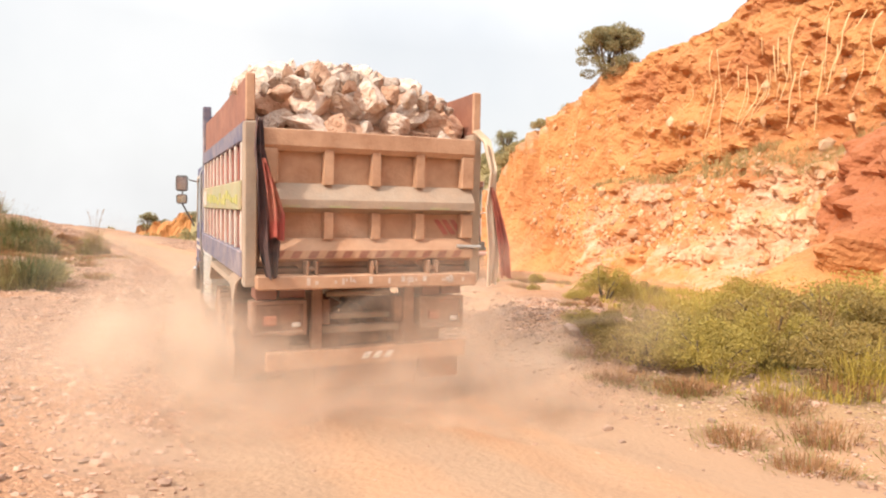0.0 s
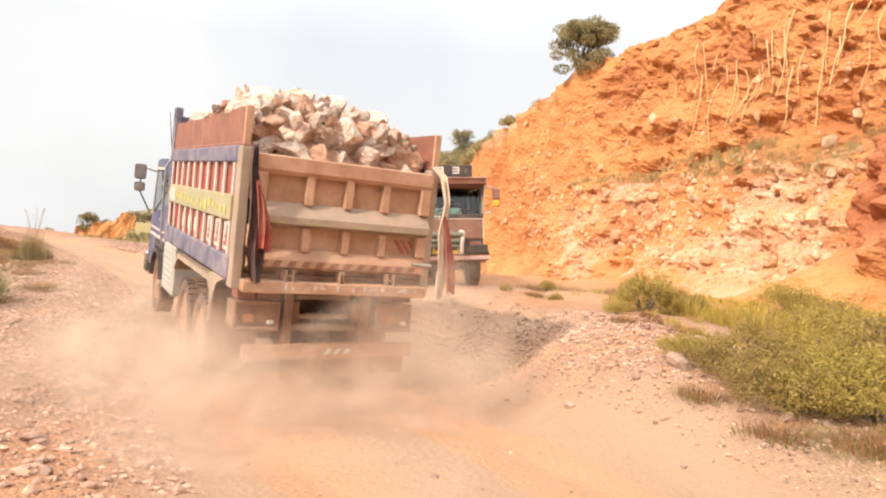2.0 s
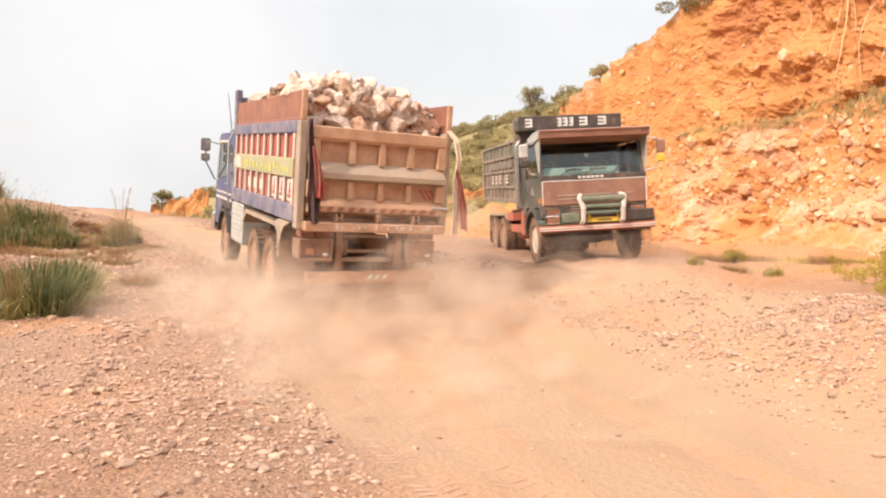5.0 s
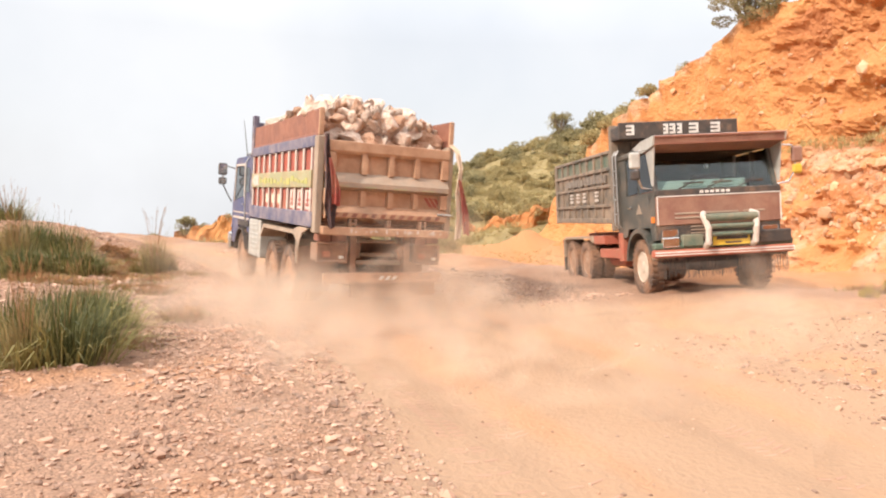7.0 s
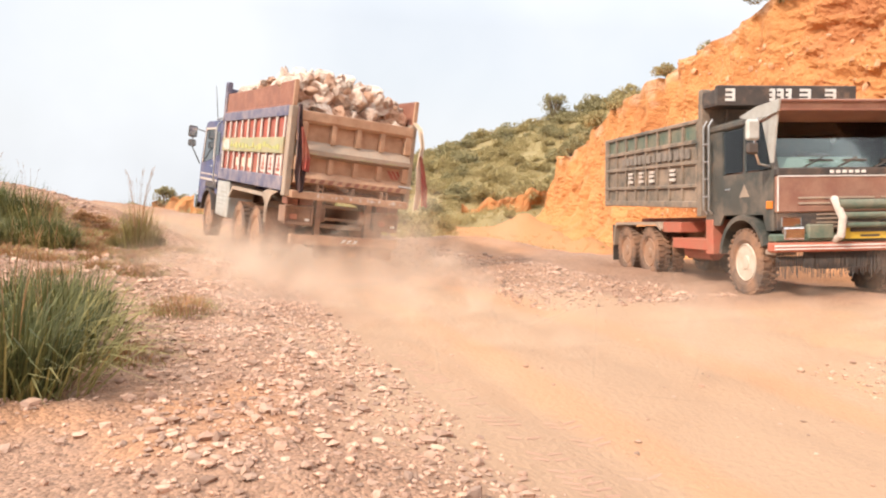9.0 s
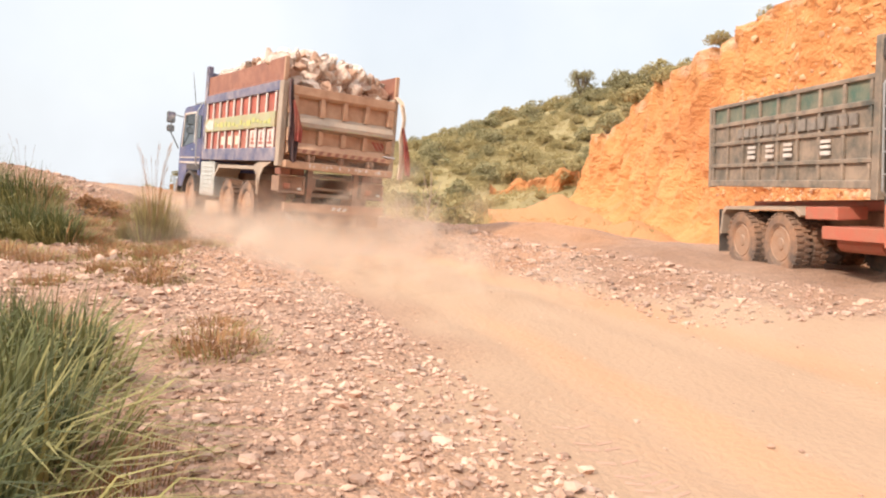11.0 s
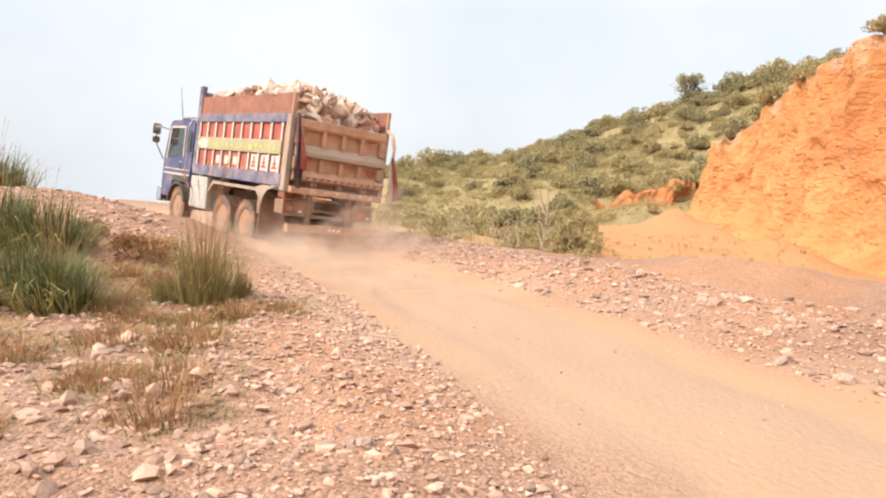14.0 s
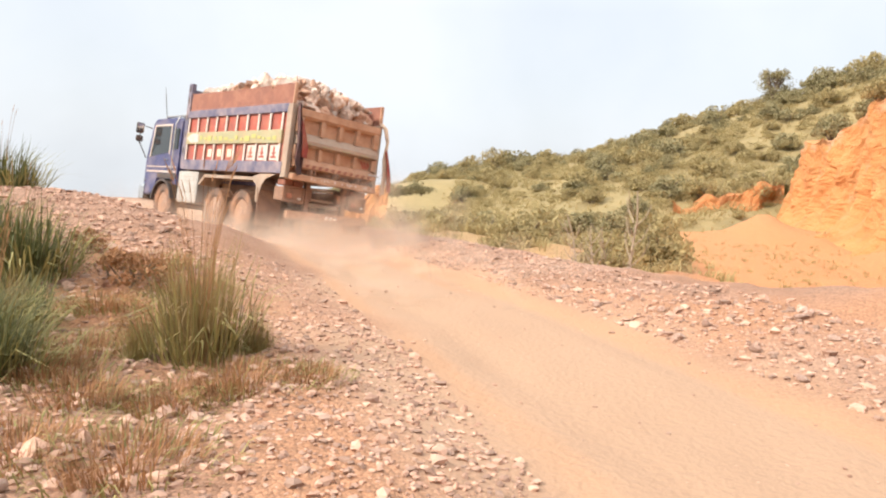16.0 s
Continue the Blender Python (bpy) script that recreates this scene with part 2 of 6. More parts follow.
def cliff_material():
    m = material("cliff_earth", (0.565, 0.27, 0.098), (0.46, 0.18, 0.058), 0.45, 0.95, bump=1.0, bump_scale=7, distort=0.6, bump_size=0.12)
    n, l = m.node_tree.nodes, m.node_tree.links
    b = n["Principled BSDF"]
    source = b.inputs["Base Color"].links[0].from_socket
    tc = n.new("ShaderNodeTexCoord")
    attr = n.new("ShaderNodeAttribute")
    attr.attribute_name = "chalk"
    pale = n.new("ShaderNodeTexNoise")
    pale.inputs["Scale"].default_value = 0.55
    pale.inputs["Detail"].default_value = 10
    pale.inputs["Roughness"].default_value = 0.72
    l.new(tc.outputs["Object"], pale.inputs["Vector"])
    add = n.new("ShaderNodeMath")
    add.operation = "ADD"
    l.new(pale.outputs["Fac"], add.inputs[0])
    l.new(attr.outputs["Fac"], add.inputs[1])
    rg = n.new("ShaderNodeMapRange")
    rg.inputs["From Min"].default_value = 0.64
    rg.inputs["From Max"].default_value = 0.92
    rg.inputs["To Max"].default_value = 0.85
    l.new(add.outputs["Value"], rg.inputs["Value"])
    mx = n.new("ShaderNodeMix")
    mx.data_type = "RGBA"
    mx.inputs["B"].default_value = (0.64, 0.45, 0.32, 1)
    # red clay, and the ledges' shade painted in the same colour
    clay = n.new("ShaderNodeAttribute")
    clay.attribute_name = "clay_and_shade"
    clay_shade_mix = n.new("ShaderNodeMix")
    clay_shade_mix.data_type = "RGBA"
    clay_shade_mix.inputs["B"].default_value = (0.37, 0.125, 0.05, 1)
    l.new(clay.outputs["Fac"], clay_shade_mix.inputs["Factor"])
    l.new(source, clay_shade_mix.inputs["A"])
    l.new(clay_shade_mix.outputs["Result"], mx.inputs["A"])
    l.new(rg.outputs["Result"], mx.inputs["Factor"])
    l.new(mx.outputs["Result"], b.inputs["Base Color"])
    return m


def ground_material():
    """Pale road dust on the wheel-worn way, stony red earth beside it, orange wash under the cliff."""
    m = earth
    n, l = m.node_tree.nodes, m.node_tree.links
    b = n["Principled BSDF"]
    source = b.inputs["Base Color"].links[0].from_socket
    for name, colour, top in (("road", (0.358, 0.222, 0.134, 1), 0.92), ("ochre", (0.49, 0.21, 0.075, 1), 0.85), ("grassy", (0.26, 0.21, 0.09, 1), 0.8)):
        attr = n.new("ShaderNodeAttribute")
        attr.attribute_name = name
        scale = n.new("ShaderNodeMath")
        scale.operation = "MULTIPLY"
        scale.inputs[1].default_value = top
        l.new(attr.outputs["Fac"], scale.inputs[0])
        mx = n.new("ShaderNodeMix")
        mx.data_type = "RGBA"
        mx.inputs["B"].default_value = colour
        l.new(source, mx.inputs["A"])
        l.new(scale.outputs["Value"], mx.inputs["Factor"])
        source = mx.outputs["Result"]
    # broken stones pressed into the surface, fewer on the road
    tc = n.new("ShaderNodeTexCoord")
    cells = n.new("ShaderNodeTexVoronoi")
    cells.inputs["Scale"].default_value = 42.0
    cells.inputs["Randomness"].default_value = 1.0
    l.new(tc.outputs["Object"], cells.inputs["Vector"])
    shade = n.new("ShaderNodeSeparateColor")
    l.new(cells.outputs["Color"], shade.inputs["Color"])
    vary = n.new("ShaderNodeMapRange")
    vary.inputs["To Min"].default_value = 0.72
    vary.inputs["To Max"].default_value = 1.3
    l.new(shade.outputs["Red"], vary.inputs["Value"])
    hs = n.new("ShaderNodeHueSaturation")
    l.new(vary.outputs["Result"], hs.inputs["Value"])
    l.new(source, hs.inputs["Color"])
    road = n.new("ShaderNodeAttribute")
    road.attribute_name = "road"
    keep = n.new("ShaderNodeMath")
    keep.operation = "MULTIPLY_ADD"
    keep.inputs[1].default_value = -0.85
    keep.inputs[2].default_value = 0.95
    l.new(road.outputs["Fac"], keep.inputs[0])
    l.new(keep.outputs["Value"], hs.inputs["Fac"])
    l.new(hs.outputs["Color"], b.inputs["Base Color"])
    bump2 = n.new("ShaderNodeBump")
    bump2.inputs["Distance"].default_value = 0.012
    bump2.invert = True
    l.new(keep.outputs["Value"], bump2.inputs["Strength"])
    l.new(cells.outputs["Distance"], bump2.inputs["Height"])
    first = b.inputs["Normal"].links[0].from_socket
    l.new(first, bump2.inputs["Normal"])
    l.new(bump2.outputs["Normal"], b.inputs["Normal"])
    return m


cliff_mat = cliff_material()
ground_mat = ground_material()


# ---- mesh tools ----
def part(name, bm, mat, parent=None, label=""):
    me = bpy.data.meshes.new(name)
    bm.to_mesh(me)
    bm.free()
    me.materials.append(mat)
    ob = new(name, me)
    ob.parent = parent
    if label:
        ob["label"] = label
    return ob


def share(name, me, parent=None, m=None):
    ob = new(name, me)
    ob.parent = parent
    if m is not None:
        ob.matrix_basis = m
    return ob


def empty(name, m=None):
    ob = new(name)
    ob.empty_display_size = 0.2
    if m is not None:
        ob.matrix_basis = m
    return ob


def box(bm, x0, x1, y0, y1, z0, z1, bevel=0.012, turn=None):
    r = bmesh.ops.create_cube(bm, size=1.0)
    m = Matrix.LocRotScale(((x0 + x1) / 2, (y0 + y1) / 2, (z0 + z1) / 2), None, (x1 - x0, y1 - y0, z1 - z0))
    vs = r["verts"]
    bmesh.ops.transform(bm, matrix=(turn @ m if turn else m), verts=vs)
    if bevel > 0:
        edges = list({e for v in vs for e in v.link_edges})
        bmesh.ops.bevel(bm, geom=edges, offset=bevel, segments=1, affect="EDGES")
    return bm


def boxes(*specs, bevel=0.012):
    bm = bmesh.new()
    for s in specs:
        box(bm, *s, bevel=bevel)
    return bm


def extrude_profile(bm, pts, axis, a, b):
    """A closed outline of (u, v) pushed from a to b along an axis: x (u=y, v=z) or y (u=x, v=z) or z (u=x, v=y)."""
    place = {"x": lambda u, v, w: (w, u, v), "y": lambda u, v, w: (u, w, v), "z": lambda u, v, w: (u, v, w)}[axis]
    lo = [bm.verts.new(place(u, v, a)) for u, v in pts]
    hi = [bm.verts.new(place(u, v, b)) for u, v in pts]
    n = len(pts)
    faces = [bm.faces.new(lo), bm.faces.new(hi[::-1])]
    for i in range(n):
        faces.append(bm.faces.new((lo[i], hi[i], hi[(i + 1) % n], lo[(i + 1) % n])))
    bmesh.ops.recalc_face_normals(bm, faces=faces)
    return bm


def lathe_x(bm, profile, n=32):
    """Turn (x, radius) pairs about the x axis."""
    rings = []
    for x, r in profile:
        rings.append([bm.verts.new((x, r * math.cos(2 * math.pi * i / n), r * math.sin(2 * math.pi * i / n))) for i in range(n)])
    faces = []
    for a, b in zip(rings, rings[1:]):
        for i in range(n):
            faces.append(bm.faces.new((a[i], a[(i + 1) % n], b[(i + 1) % n], b[i])))
    faces.append(bm.faces.new(rings[0]))
    faces.append(bm.faces.new(rings[-1][::-1]))
    bmesh.ops.recalc_face_normals(bm, faces=faces)
    return bm


def tube(bm, pts, r, n=6, taper=1.0):
    """A bent rod through points."""
    rings = []
    for i, p in enumerate(pts):
        p = Vector(p)
        d = (Vector(pts[min(i + 1, len(pts) - 1)]) - Vector(pts[max(i - 1, 0)])).normalized()
        u = d.orthogonal().normalized()
        w = d.cross(u)
        k = r * (1 + (taper - 1) * i / (len(pts) - 1))
        rings.append([bm.verts.new(p + k * (math.cos(2 * math.pi * j / n) * u + math.sin(2 * math.pi * j / n) * w)) for j in range(n)])
    for a, b in zip(rings, rings[1:]):
        best = min(range(n), key=lambda s: sum((a[j].co - b[(j + s) % n].co).length_squared for j in range(n)))
        for j in range(n):
            bm.faces.new((a[j], a[(j + 1) % n], b[(j + 1 + best) % n], b[(j + best) % n]))
    bm.faces.new(rings[0][::-1])
    bm.faces.new(rings[-1])
    return bm


def raw(name, verts, faces, mat, parent=None, smooth=False):
    me = bpy.data.meshes.new(name)
    me.from_pydata(verts, [], faces)
    me.materials.append(mat)
    if smooth:
        me.shade_smooth()
    ob = new(name, me)
    ob.parent = parent
    return ob


# ---- smooth noise on arrays ----
def hash3(i, j, k):
    h = np.sin(i * 127.1 + j * 311.7 + k * 74.7) * 43758.5453
    return h - np.floor(h)


def vnoise(x, y, z):
    xi, yi, zi = np.floor(x), np.floor(y), np.floor(z)
    fx, fy, fz = x - xi, y - yi, z - zi
    fx, fy, fz = fx * fx * (3 - 2 * fx), fy * fy * (3 - 2 * fy), fz * fz * (3 - 2 * fz)
    out = 0
    for a in (0, 1):
        for b in (0, 1):
            for c in (0, 1):
                out = out + hash3(xi + a, yi + b, zi + c) * (fx if a else 1 - fx) * (fy if b else 1 - fy) * (fz if c else 1 - fz)
    return out * 2 - 1


def fbm(x, y, z, octaves=4, gain=0.5):
    x, y, z = np.asarray(x, float), np.asarray(y, float), np.asarray(z, float)
    s, a = 0, 1.0
    for o in range(octaves):
        s = s + a * vnoise(x + 17.3 * o, y - 9.1 * o, z + 4.7 * o)
        x, y, z, a = x * 2.03, y * 2.03, z * 2.03, a * gain
    return s


def step(v, a, b):
    t = np.clip((np.asarray(v, float) - a) / (b - a), 0, 1)
    return t * t * (3 - 2 * t)


# ---- lie of the land ----
def road_x(y):
    """The road's middle line, bending to the west as it goes north."""
    y = np.asarray(y, float)
    q = np.clip(y, 20, 44) - 20
    return -0.39 * (y - 5.6) - 0.018 * q * q - np.maximum(y - 44, 0) * 0.86


def heap(x, y, cx, cy, rx, ry, h):
    return h * np.exp(-(((x - cx) / rx) ** 2 + ((y - cy) / ry) ** 2))


def land(x, y):
    x, y = np.asarray(x, float), np.asarray(y, float)
    rel = x - road_x(y)
    z = -0.74 * step(y, 1, 14) - 0.05 * step(y, 14, 22)
    z = z - 0.17 * step(y, 3, 8) * (1 - step(np.abs(rel), 1.6, 3.4))
    z = z + 0.55 * step(rel, 2.6, 7) * (1 - 0.75 * step(y, 19, 26))
    z = z + heap(x, y, -18.4, 30.0, 3.3, 3.2, 1.02) + heap(x, y, -15.0, 27.6, 1.6, 1.4, 0.25)
    z = z + heap(x, y, 1.9, 12.2, 1.3, 2.6, 0.42) + heap(x, y, 1.9, 9.6, 1.0, 1.3, 0.22) - heap(x, y, 0.2, 13.2, 0.7, 2.2, 0.16) + heap(x, y, -5.0, 31.0, 1.6, 1.0, 0.25)
    z = z - 1.9 * step(y, 29, 42) * step(rel, 4, 10)
    z = z - 2.0 * step(y, 42, 95) * (1 - step(x, -26, -12))
    z = z - 1.2 * step(-rel, 9, 26)
    z = z + heap(x, y, 1.0, 73.5, 2.0, 2.6, 1.7) + heap(x, y, -0.6, 79, 2.0, 2.5, 1.5) + heap(x, y, 2.9, 66, 1.4, 3.5, 1.1) + heap(x, y, -2.6, 77, 2.4, 2.5, 0.8) + heap(x, y, 3.2, 55, 1.2, 3.0, 1.2)
    z = z + heap(x, y, -11, 47, 2.4, 1.6, 1.0) + heap(x, y, -7, 44, 1.6, 1.3, 0.7) + heap(x, y, -15.5, 50, 3.0, 2.0, 1.2)
    z = z + heap(x, y, -33, 104, 9, 7, 6.2) + heap(x, y, -66, 118, 18, 9, 2.0)
    z = z - 0.085 * np.maximum(np.hypot(x + 8, y - 20) - 44, 0) * (1 - step(x, -30, -4) * step(y, 30, 60))
    stony = step(np.abs(rel), 2.0, 3.6)
    z = z + 0.05 * fbm(x * 0.7, y * 0.7, 0, 3) + stony * 0.045 * fbm(x * 2.4, y * 2.4, 3.0, 3)
    z = z + (1 - stony) * 0.012 * fbm(x * 3.0, y * 1.2, 8.0, 2)
    z = z - 0.035 * (np.exp(-((rel + 1.0) / 0.22) ** 2) + np.exp(-((rel - 1.0) / 0.22) ** 2)) * step(y, -30, 0)
    return z


def land_z(x, y):
    return float(land(x, y))


def graded(lo, a, b, hi, fine, grow=1.22):
    """Coordinates with a fine even middle and steps that grow outwards."""
    out = list(np.arange(a, b + 1e-6, fine))
    s, v = fine, out[-1]
    while v < hi:
        s *= grow
        v += s
        out.append(v)
    s, v = fine, a
    while v > lo:
        s *= grow
        v -= s
        out.insert(0, v)
    return np.array(out)


def grid_faces(nu, nv):
    i = np.arange(nu - 1)[:, None] * nv + np.arange(nv - 1)[None, :]
    return np.stack([i, i + nv, i + nv + 1, i + 1], -1).reshape(-1, 4).tolist()


def build_ground():
    gx, gy = graded(-1500, -20, 8, 1500, 0.16), graded(-800, -3, 36, 2500, 0.16)
    X, Y = np.meshgrid(gx, gy, indexing="ij")
    Z = land(X, Y)
    ob = raw("ground", np.stack([X, Y, Z], -1).reshape(-1, 3).tolist(), [f[::-1] for f in grid_faces(len(gx), len(gy))], ground_mat, smooth=True)
    rel = X - road_x(Y)
    edge = 0.9 * fbm(X * 0.5, Y * 0.5, 1.0, 3)
    road = (1 - step(rel + edge - 4.2 * (1 - step(Y, 17, 25)) * step(Y, 8, 13) - 1.5 * (1 - step(Y, 8, 13)), 1.5, 3.2)) * (1 - step(-rel + edge, 1.7, 2.9))
    road = road * (1 - 0.9 * heap(X, Y, 2.4, 12.2, 1.5, 2.6, 1.0))
    wash = step(fbm(X * 0.22, Y * 0.22, 5.0, 3), 0.1, 0.7) * 0.35
    ochre = np.maximum(step(X + edge * 2 + 0.25 * (Y - 30), -4.0, 4.0) * step(Y, 12, 20), wash * (1 - road))
    ochre = np.maximum(ochre, step(Y, 38, 46) * step(rel, 5, 12) * step(X, -20, -13))
    ochre = np.maximum(ochre, step(Y, 92, 98) * (X < -20) * (X > -50))
    grassy = np.maximum(step(Y, 55, 90) * step(-rel, -8, 4) * (np.abs(X + 35) > 8), 0.75 * step(fbm(X * 0.15, Y * 0.15, 2.0, 3), -0.3, 0.3) * step(Y, 38, 48) * step(rel, 4, 9))
    grassy = np.maximum(grassy, 0.6 * step(X + edge, 2.6, 4.2) * (1 - step(Y, 16, 22)) * step(Y, 2, 6) * step(fbm(X * 0.6, Y * 0.6, 6.0, 3), -0.4, 0.3))
    grassy = grassy * (1 - step(X, -7.5, -5.5) * step(Y, 42, 46))
    ochre = np.maximum(ochre, heap(X, Y, 2.4, 12.3, 1.6, 2.6, 0.95) * step(fbm(X * 0.9, Y * 0.9, 3.0, 3), -0.5, 0.3))
    ochre = np.maximum(ochre, heap(X, Y, 3.4, 5.6, 1.2, 1.8, 0.7))
    ochre = np.maximum(ochre, heap(X, Y, -8.0, 15.4, 1.0, 2.0, 0.6) * step(fbm(X * 1.1, Y * 1.1, 7.0, 3), -0.3, 0.4))
    ochre = np.maximum(ochre, heap(X, Y, -14.4, 26.6, 2.4, 2.2, 0.5))
    ruts = 0.32 * step(fbm(rel * 1.6, Y * 0.12, 4.0, 3), 0.05, 0.7) * road
    ochre = np.maximum(ochre * (1 - 0.6 * road), ruts)
    for name, v in (("road", road), ("ochre", ochre), ("grassy", grassy)):
        a = ob.data.attributes.new(name, "FLOAT", "POINT")
        a.data.foreach_set("value", np.clip(v, 0, 1).astype(np.float32).ravel())
    return tagged(ob, "dusty pale orange earth with a worn dirt haul road", "ground", kind="structure")


build_ground()

# line of the cliff's face in plan, from behind the camera to its far corner
CLIFF_X = (16.5, 15.6, 14.5, 12.5, 9.6, 7.0, 5.2, 4.8, 3.4, 5.0, 16.0, 46.0)
CLIFF_Y = (-30.0, 14.0, 26.0, 37.0, 46.0, 52.0, 60.0, 70.0, 77.5, 83.0, 92.0, 104.0)


def cliff_line(n):
    cx, cy = np.array(CLIFF_X), np.array(CLIFF_Y)
    s = np.concatenate([[0], np.cumsum(np.hypot(np.diff(cx), np.diff(cy)))])
    u = np.linspace(0, s[-1], n)
    x, y = np.interp(u, s, cx), np.interp(u, s, cy)
    k = np.hanning(13)
    k /= k.sum()
    xs = np.convolve(np.pad(x, 6, "edge"), k, "valid")
    ys = np.convolve(np.pad(y, 6, "edge"), k, "valid")
    tx, ty = np.gradient(xs), np.gradient(ys)
    ln = np.hypot(tx, ty)
    # closer rows where the camera sees the face best
    weight = 1 + 2.2 * step(ys, 17, 21) * (1 - step(ys, 50, 60))
    run = np.cumsum(weight)
    pick = np.interp(np.linspace(run[0], run[-1], int(n * 1.45)), run, np.arange(n))
    return [np.interp(pick, np.arange(n), q) for q in (xs, ys, -ty / ln, tx / ln)]


def cliff_top(y):
    return 12.4 - 5.2 * step(y, 41, 60) - 3.4 * step(y, 60, 80) + 0.5 * fbm(np.asarray(y) * 0.35, 0, 2.0, 3)


def build_cliff():
    m, back = 128, 14
    bx, by, nx, ny = cliff_line(520)
    n = len(bx)
    top = cliff_top(by)
    foot = land(bx + 1.5 * nx, by + 1.5 * ny) - 0.9
    near = 1 - step(by, 41, 50)
    v = np.linspace(0, 1, m)
    V, T, Fo = v[None, :], top[:, None], foot[:, None]
    Z = Fo + (T - Fo) * V + 0 * bx[:, None]
    bench = 4.6 + 0.03 * (30 - by[:, None]) + 0.3 * fbm(by[:, None] * 0.4, 3.0, 0, 2)
    low = np.clip((bench - Z) / 5.0, 0, 1)
    out_near = 2.6 * low + 0.8 * step(bench - Z, -0.3, 0.3) - 0.13 * np.clip(Z - bench, 0, None)
    out_far = 1.1 * (1 - V) ** 1.6 - 0.2 * V
    out = near[:, None] * out_near + (1 - near[:, None]) * out_far
    out = out + 1.6 * np.exp(-np.clip(Z - Fo - 0.8, 0, None) / 0.7)
    spur = (1 - step(by, 21.0, 22.4))[:, None]
    out = out + spur * (2.4 - 0.1 * Z + 0.7 * fbm(by[:, None] * 0.8, Z * 0.8, 7.0, 3))
    out = out - 0.9 * (step(by, 22.0, 22.8) * (1 - step(by, 23.4, 24.8)))[:, None]
    X0, Y0 = bx[:, None] + 0 * Z, by[:, None] + 0 * Z
    ridged = 1 - np.abs(fbm(X0 * 0.28, Y0 * 0.28, Z * 0.34, 3))
    rough = 0.65 * (ridged - 0.7) + 0.15 * fbm(X0 * 1.1, Y0 * 1.1, Z * 1.5, 3) + 0.05 * (1 - 2 * np.abs(fbm(X0 * 2.6, Y0 * 2.6, Z * 3.6, 3)))
    rough = rough + (0.03 + 0.07 * near[:, None]) * fbm(X0 * 0.35, Y0 * 0.35, Z * 2.2, 2) - 0.28 * step(fbm(X0 * 0.7, Y0 * 0.7, Z * 1.1 + 3, 4), 0.3, 0.8)
    nr = near[:, None]
    rough = rough + (0.05 + 0.13 * nr) * np.floor(3.5 * fbm(X0 * 0.9, Y0 * 0.9, Z * 1.2 + 9, 4)) / 3.5
    # the far wall stands sheer, with upright flutes and a few hollows
    rough = nr * rough + (1 - nr) * (0.35 * (ridged - 0.7) + 0.10 * fbm(X0 * 1.3, Y0 * 1.3, Z * 1.0, 3) - 0.2 * step(fbm(X0 * 0.6, Y0 * 0.6, Z * 0.5 + 3, 3), 0.35, 0.8))
    rough = rough + (1 - nr) * (0.45 * fbm(X0 * 0.5, Y0 * 0.5, Z * 0.12, 3) + 0.16 * fbm(X0 * 1.7, Y0 * 1.7, Z * 0.3 + 4, 3))
    # a broken clay overhang high on the near face, its shade coloured in below
    ledge = step(fbm(X0 * 0.18, Y0 * 0.18, Z * 0.2 + 2, 2), -0.25, 0.35) * nr
    rough = rough - 0.24 * ledge * step(fbm(X0 * 0.55, Y0 * 0.55, Z * 1.5, 4), 0.0, 0.35)
    # crumbled lumps, broken ledges and washed gullies
    low_zone = step(bench - Z, -0.2, 0.4)
    rough = rough + (0.05 + 0.07 * low_zone) * np.abs(fbm(X0 * 3.1, Y0 * 3.1, Z * 3.1 + 5, 3))
    rough = rough + (0.03 + 0.04 * near[:, None]) * np.floor(3 * fbm(X0 * 2.2, Y0 * 2.2, Z * 3.0 + 2, 3)) / 3 + 0.035 * fbm(X0 * 7, Y0 * 7, Z * 7, 2)
    rough = rough - 0.16 * (1 - low_zone) * step(fbm(X0 * 0.1, Y0 * 0.9, Z * 0.12 + 6, 3), 0.25, 0.6)
    fade = step(V, 0.0, 0.05)
    out = out + rough * fade
    X, Y = X0 + out * nx[:, None], Y0 + out * ny[:, None]
    Z = Z + 0.12 * fbm(X0 * 1.3, Y0 * 1.3, Z * 1.3, 2) * fade
    # the ground on top, running back from the edge
    d = np.cumsum(0.35 * 1.5 ** np.arange(back))
    bz = T + 0.09 * d[None, :] + 0.25 * fbm(bx[:, None] * 0.5 + d[None, :], by[:, None] * 0.5, 4.0, 3)
    BX = X[:, -1:] - d[None, :] * nx[:, None]
    BY = Y[:, -1:] - d[None, :] * ny[:, None]
    far_turn = by[:, None] > 80
    BX = np.where(far_turn, X[:, -1:] + d[None, :] * 0.8, BX)
    BY = np.where(far_turn, Y[:, -1:] + d[None, :] * 0.1, BY)
    chalk = np.concatenate([near[:, None] * (0.36 * step(bench - Z, -0.4, 0.6) * (0.5 + 0.5 * step(fbm(by[:, None] * 0.25, Z * 0.5, 11.0, 2), -0.3, 0.4)) - 0.12) + (1 - near[:, None]) * 0.04 + 0 * Z - 0.25 * spur + 0.16 * step(Z, T - 1.3, T - 0.2), np.zeros_like(BX)], 1)
    P = np.stack([np.concatenate([X, BX], 1), np.concatenate([Y, BY], 1), np.concatenate([Z, bz], 1)], -1)
    ob = raw("cliff", P.reshape(-1, 3).tolist(), grid_faces(n, m + back), cliff_mat)
    a = ob.data.attributes.new("chalk", "FLOAT", "POINT")
    a.data.foreach_set("value", chalk.astype(np.float32).ravel())
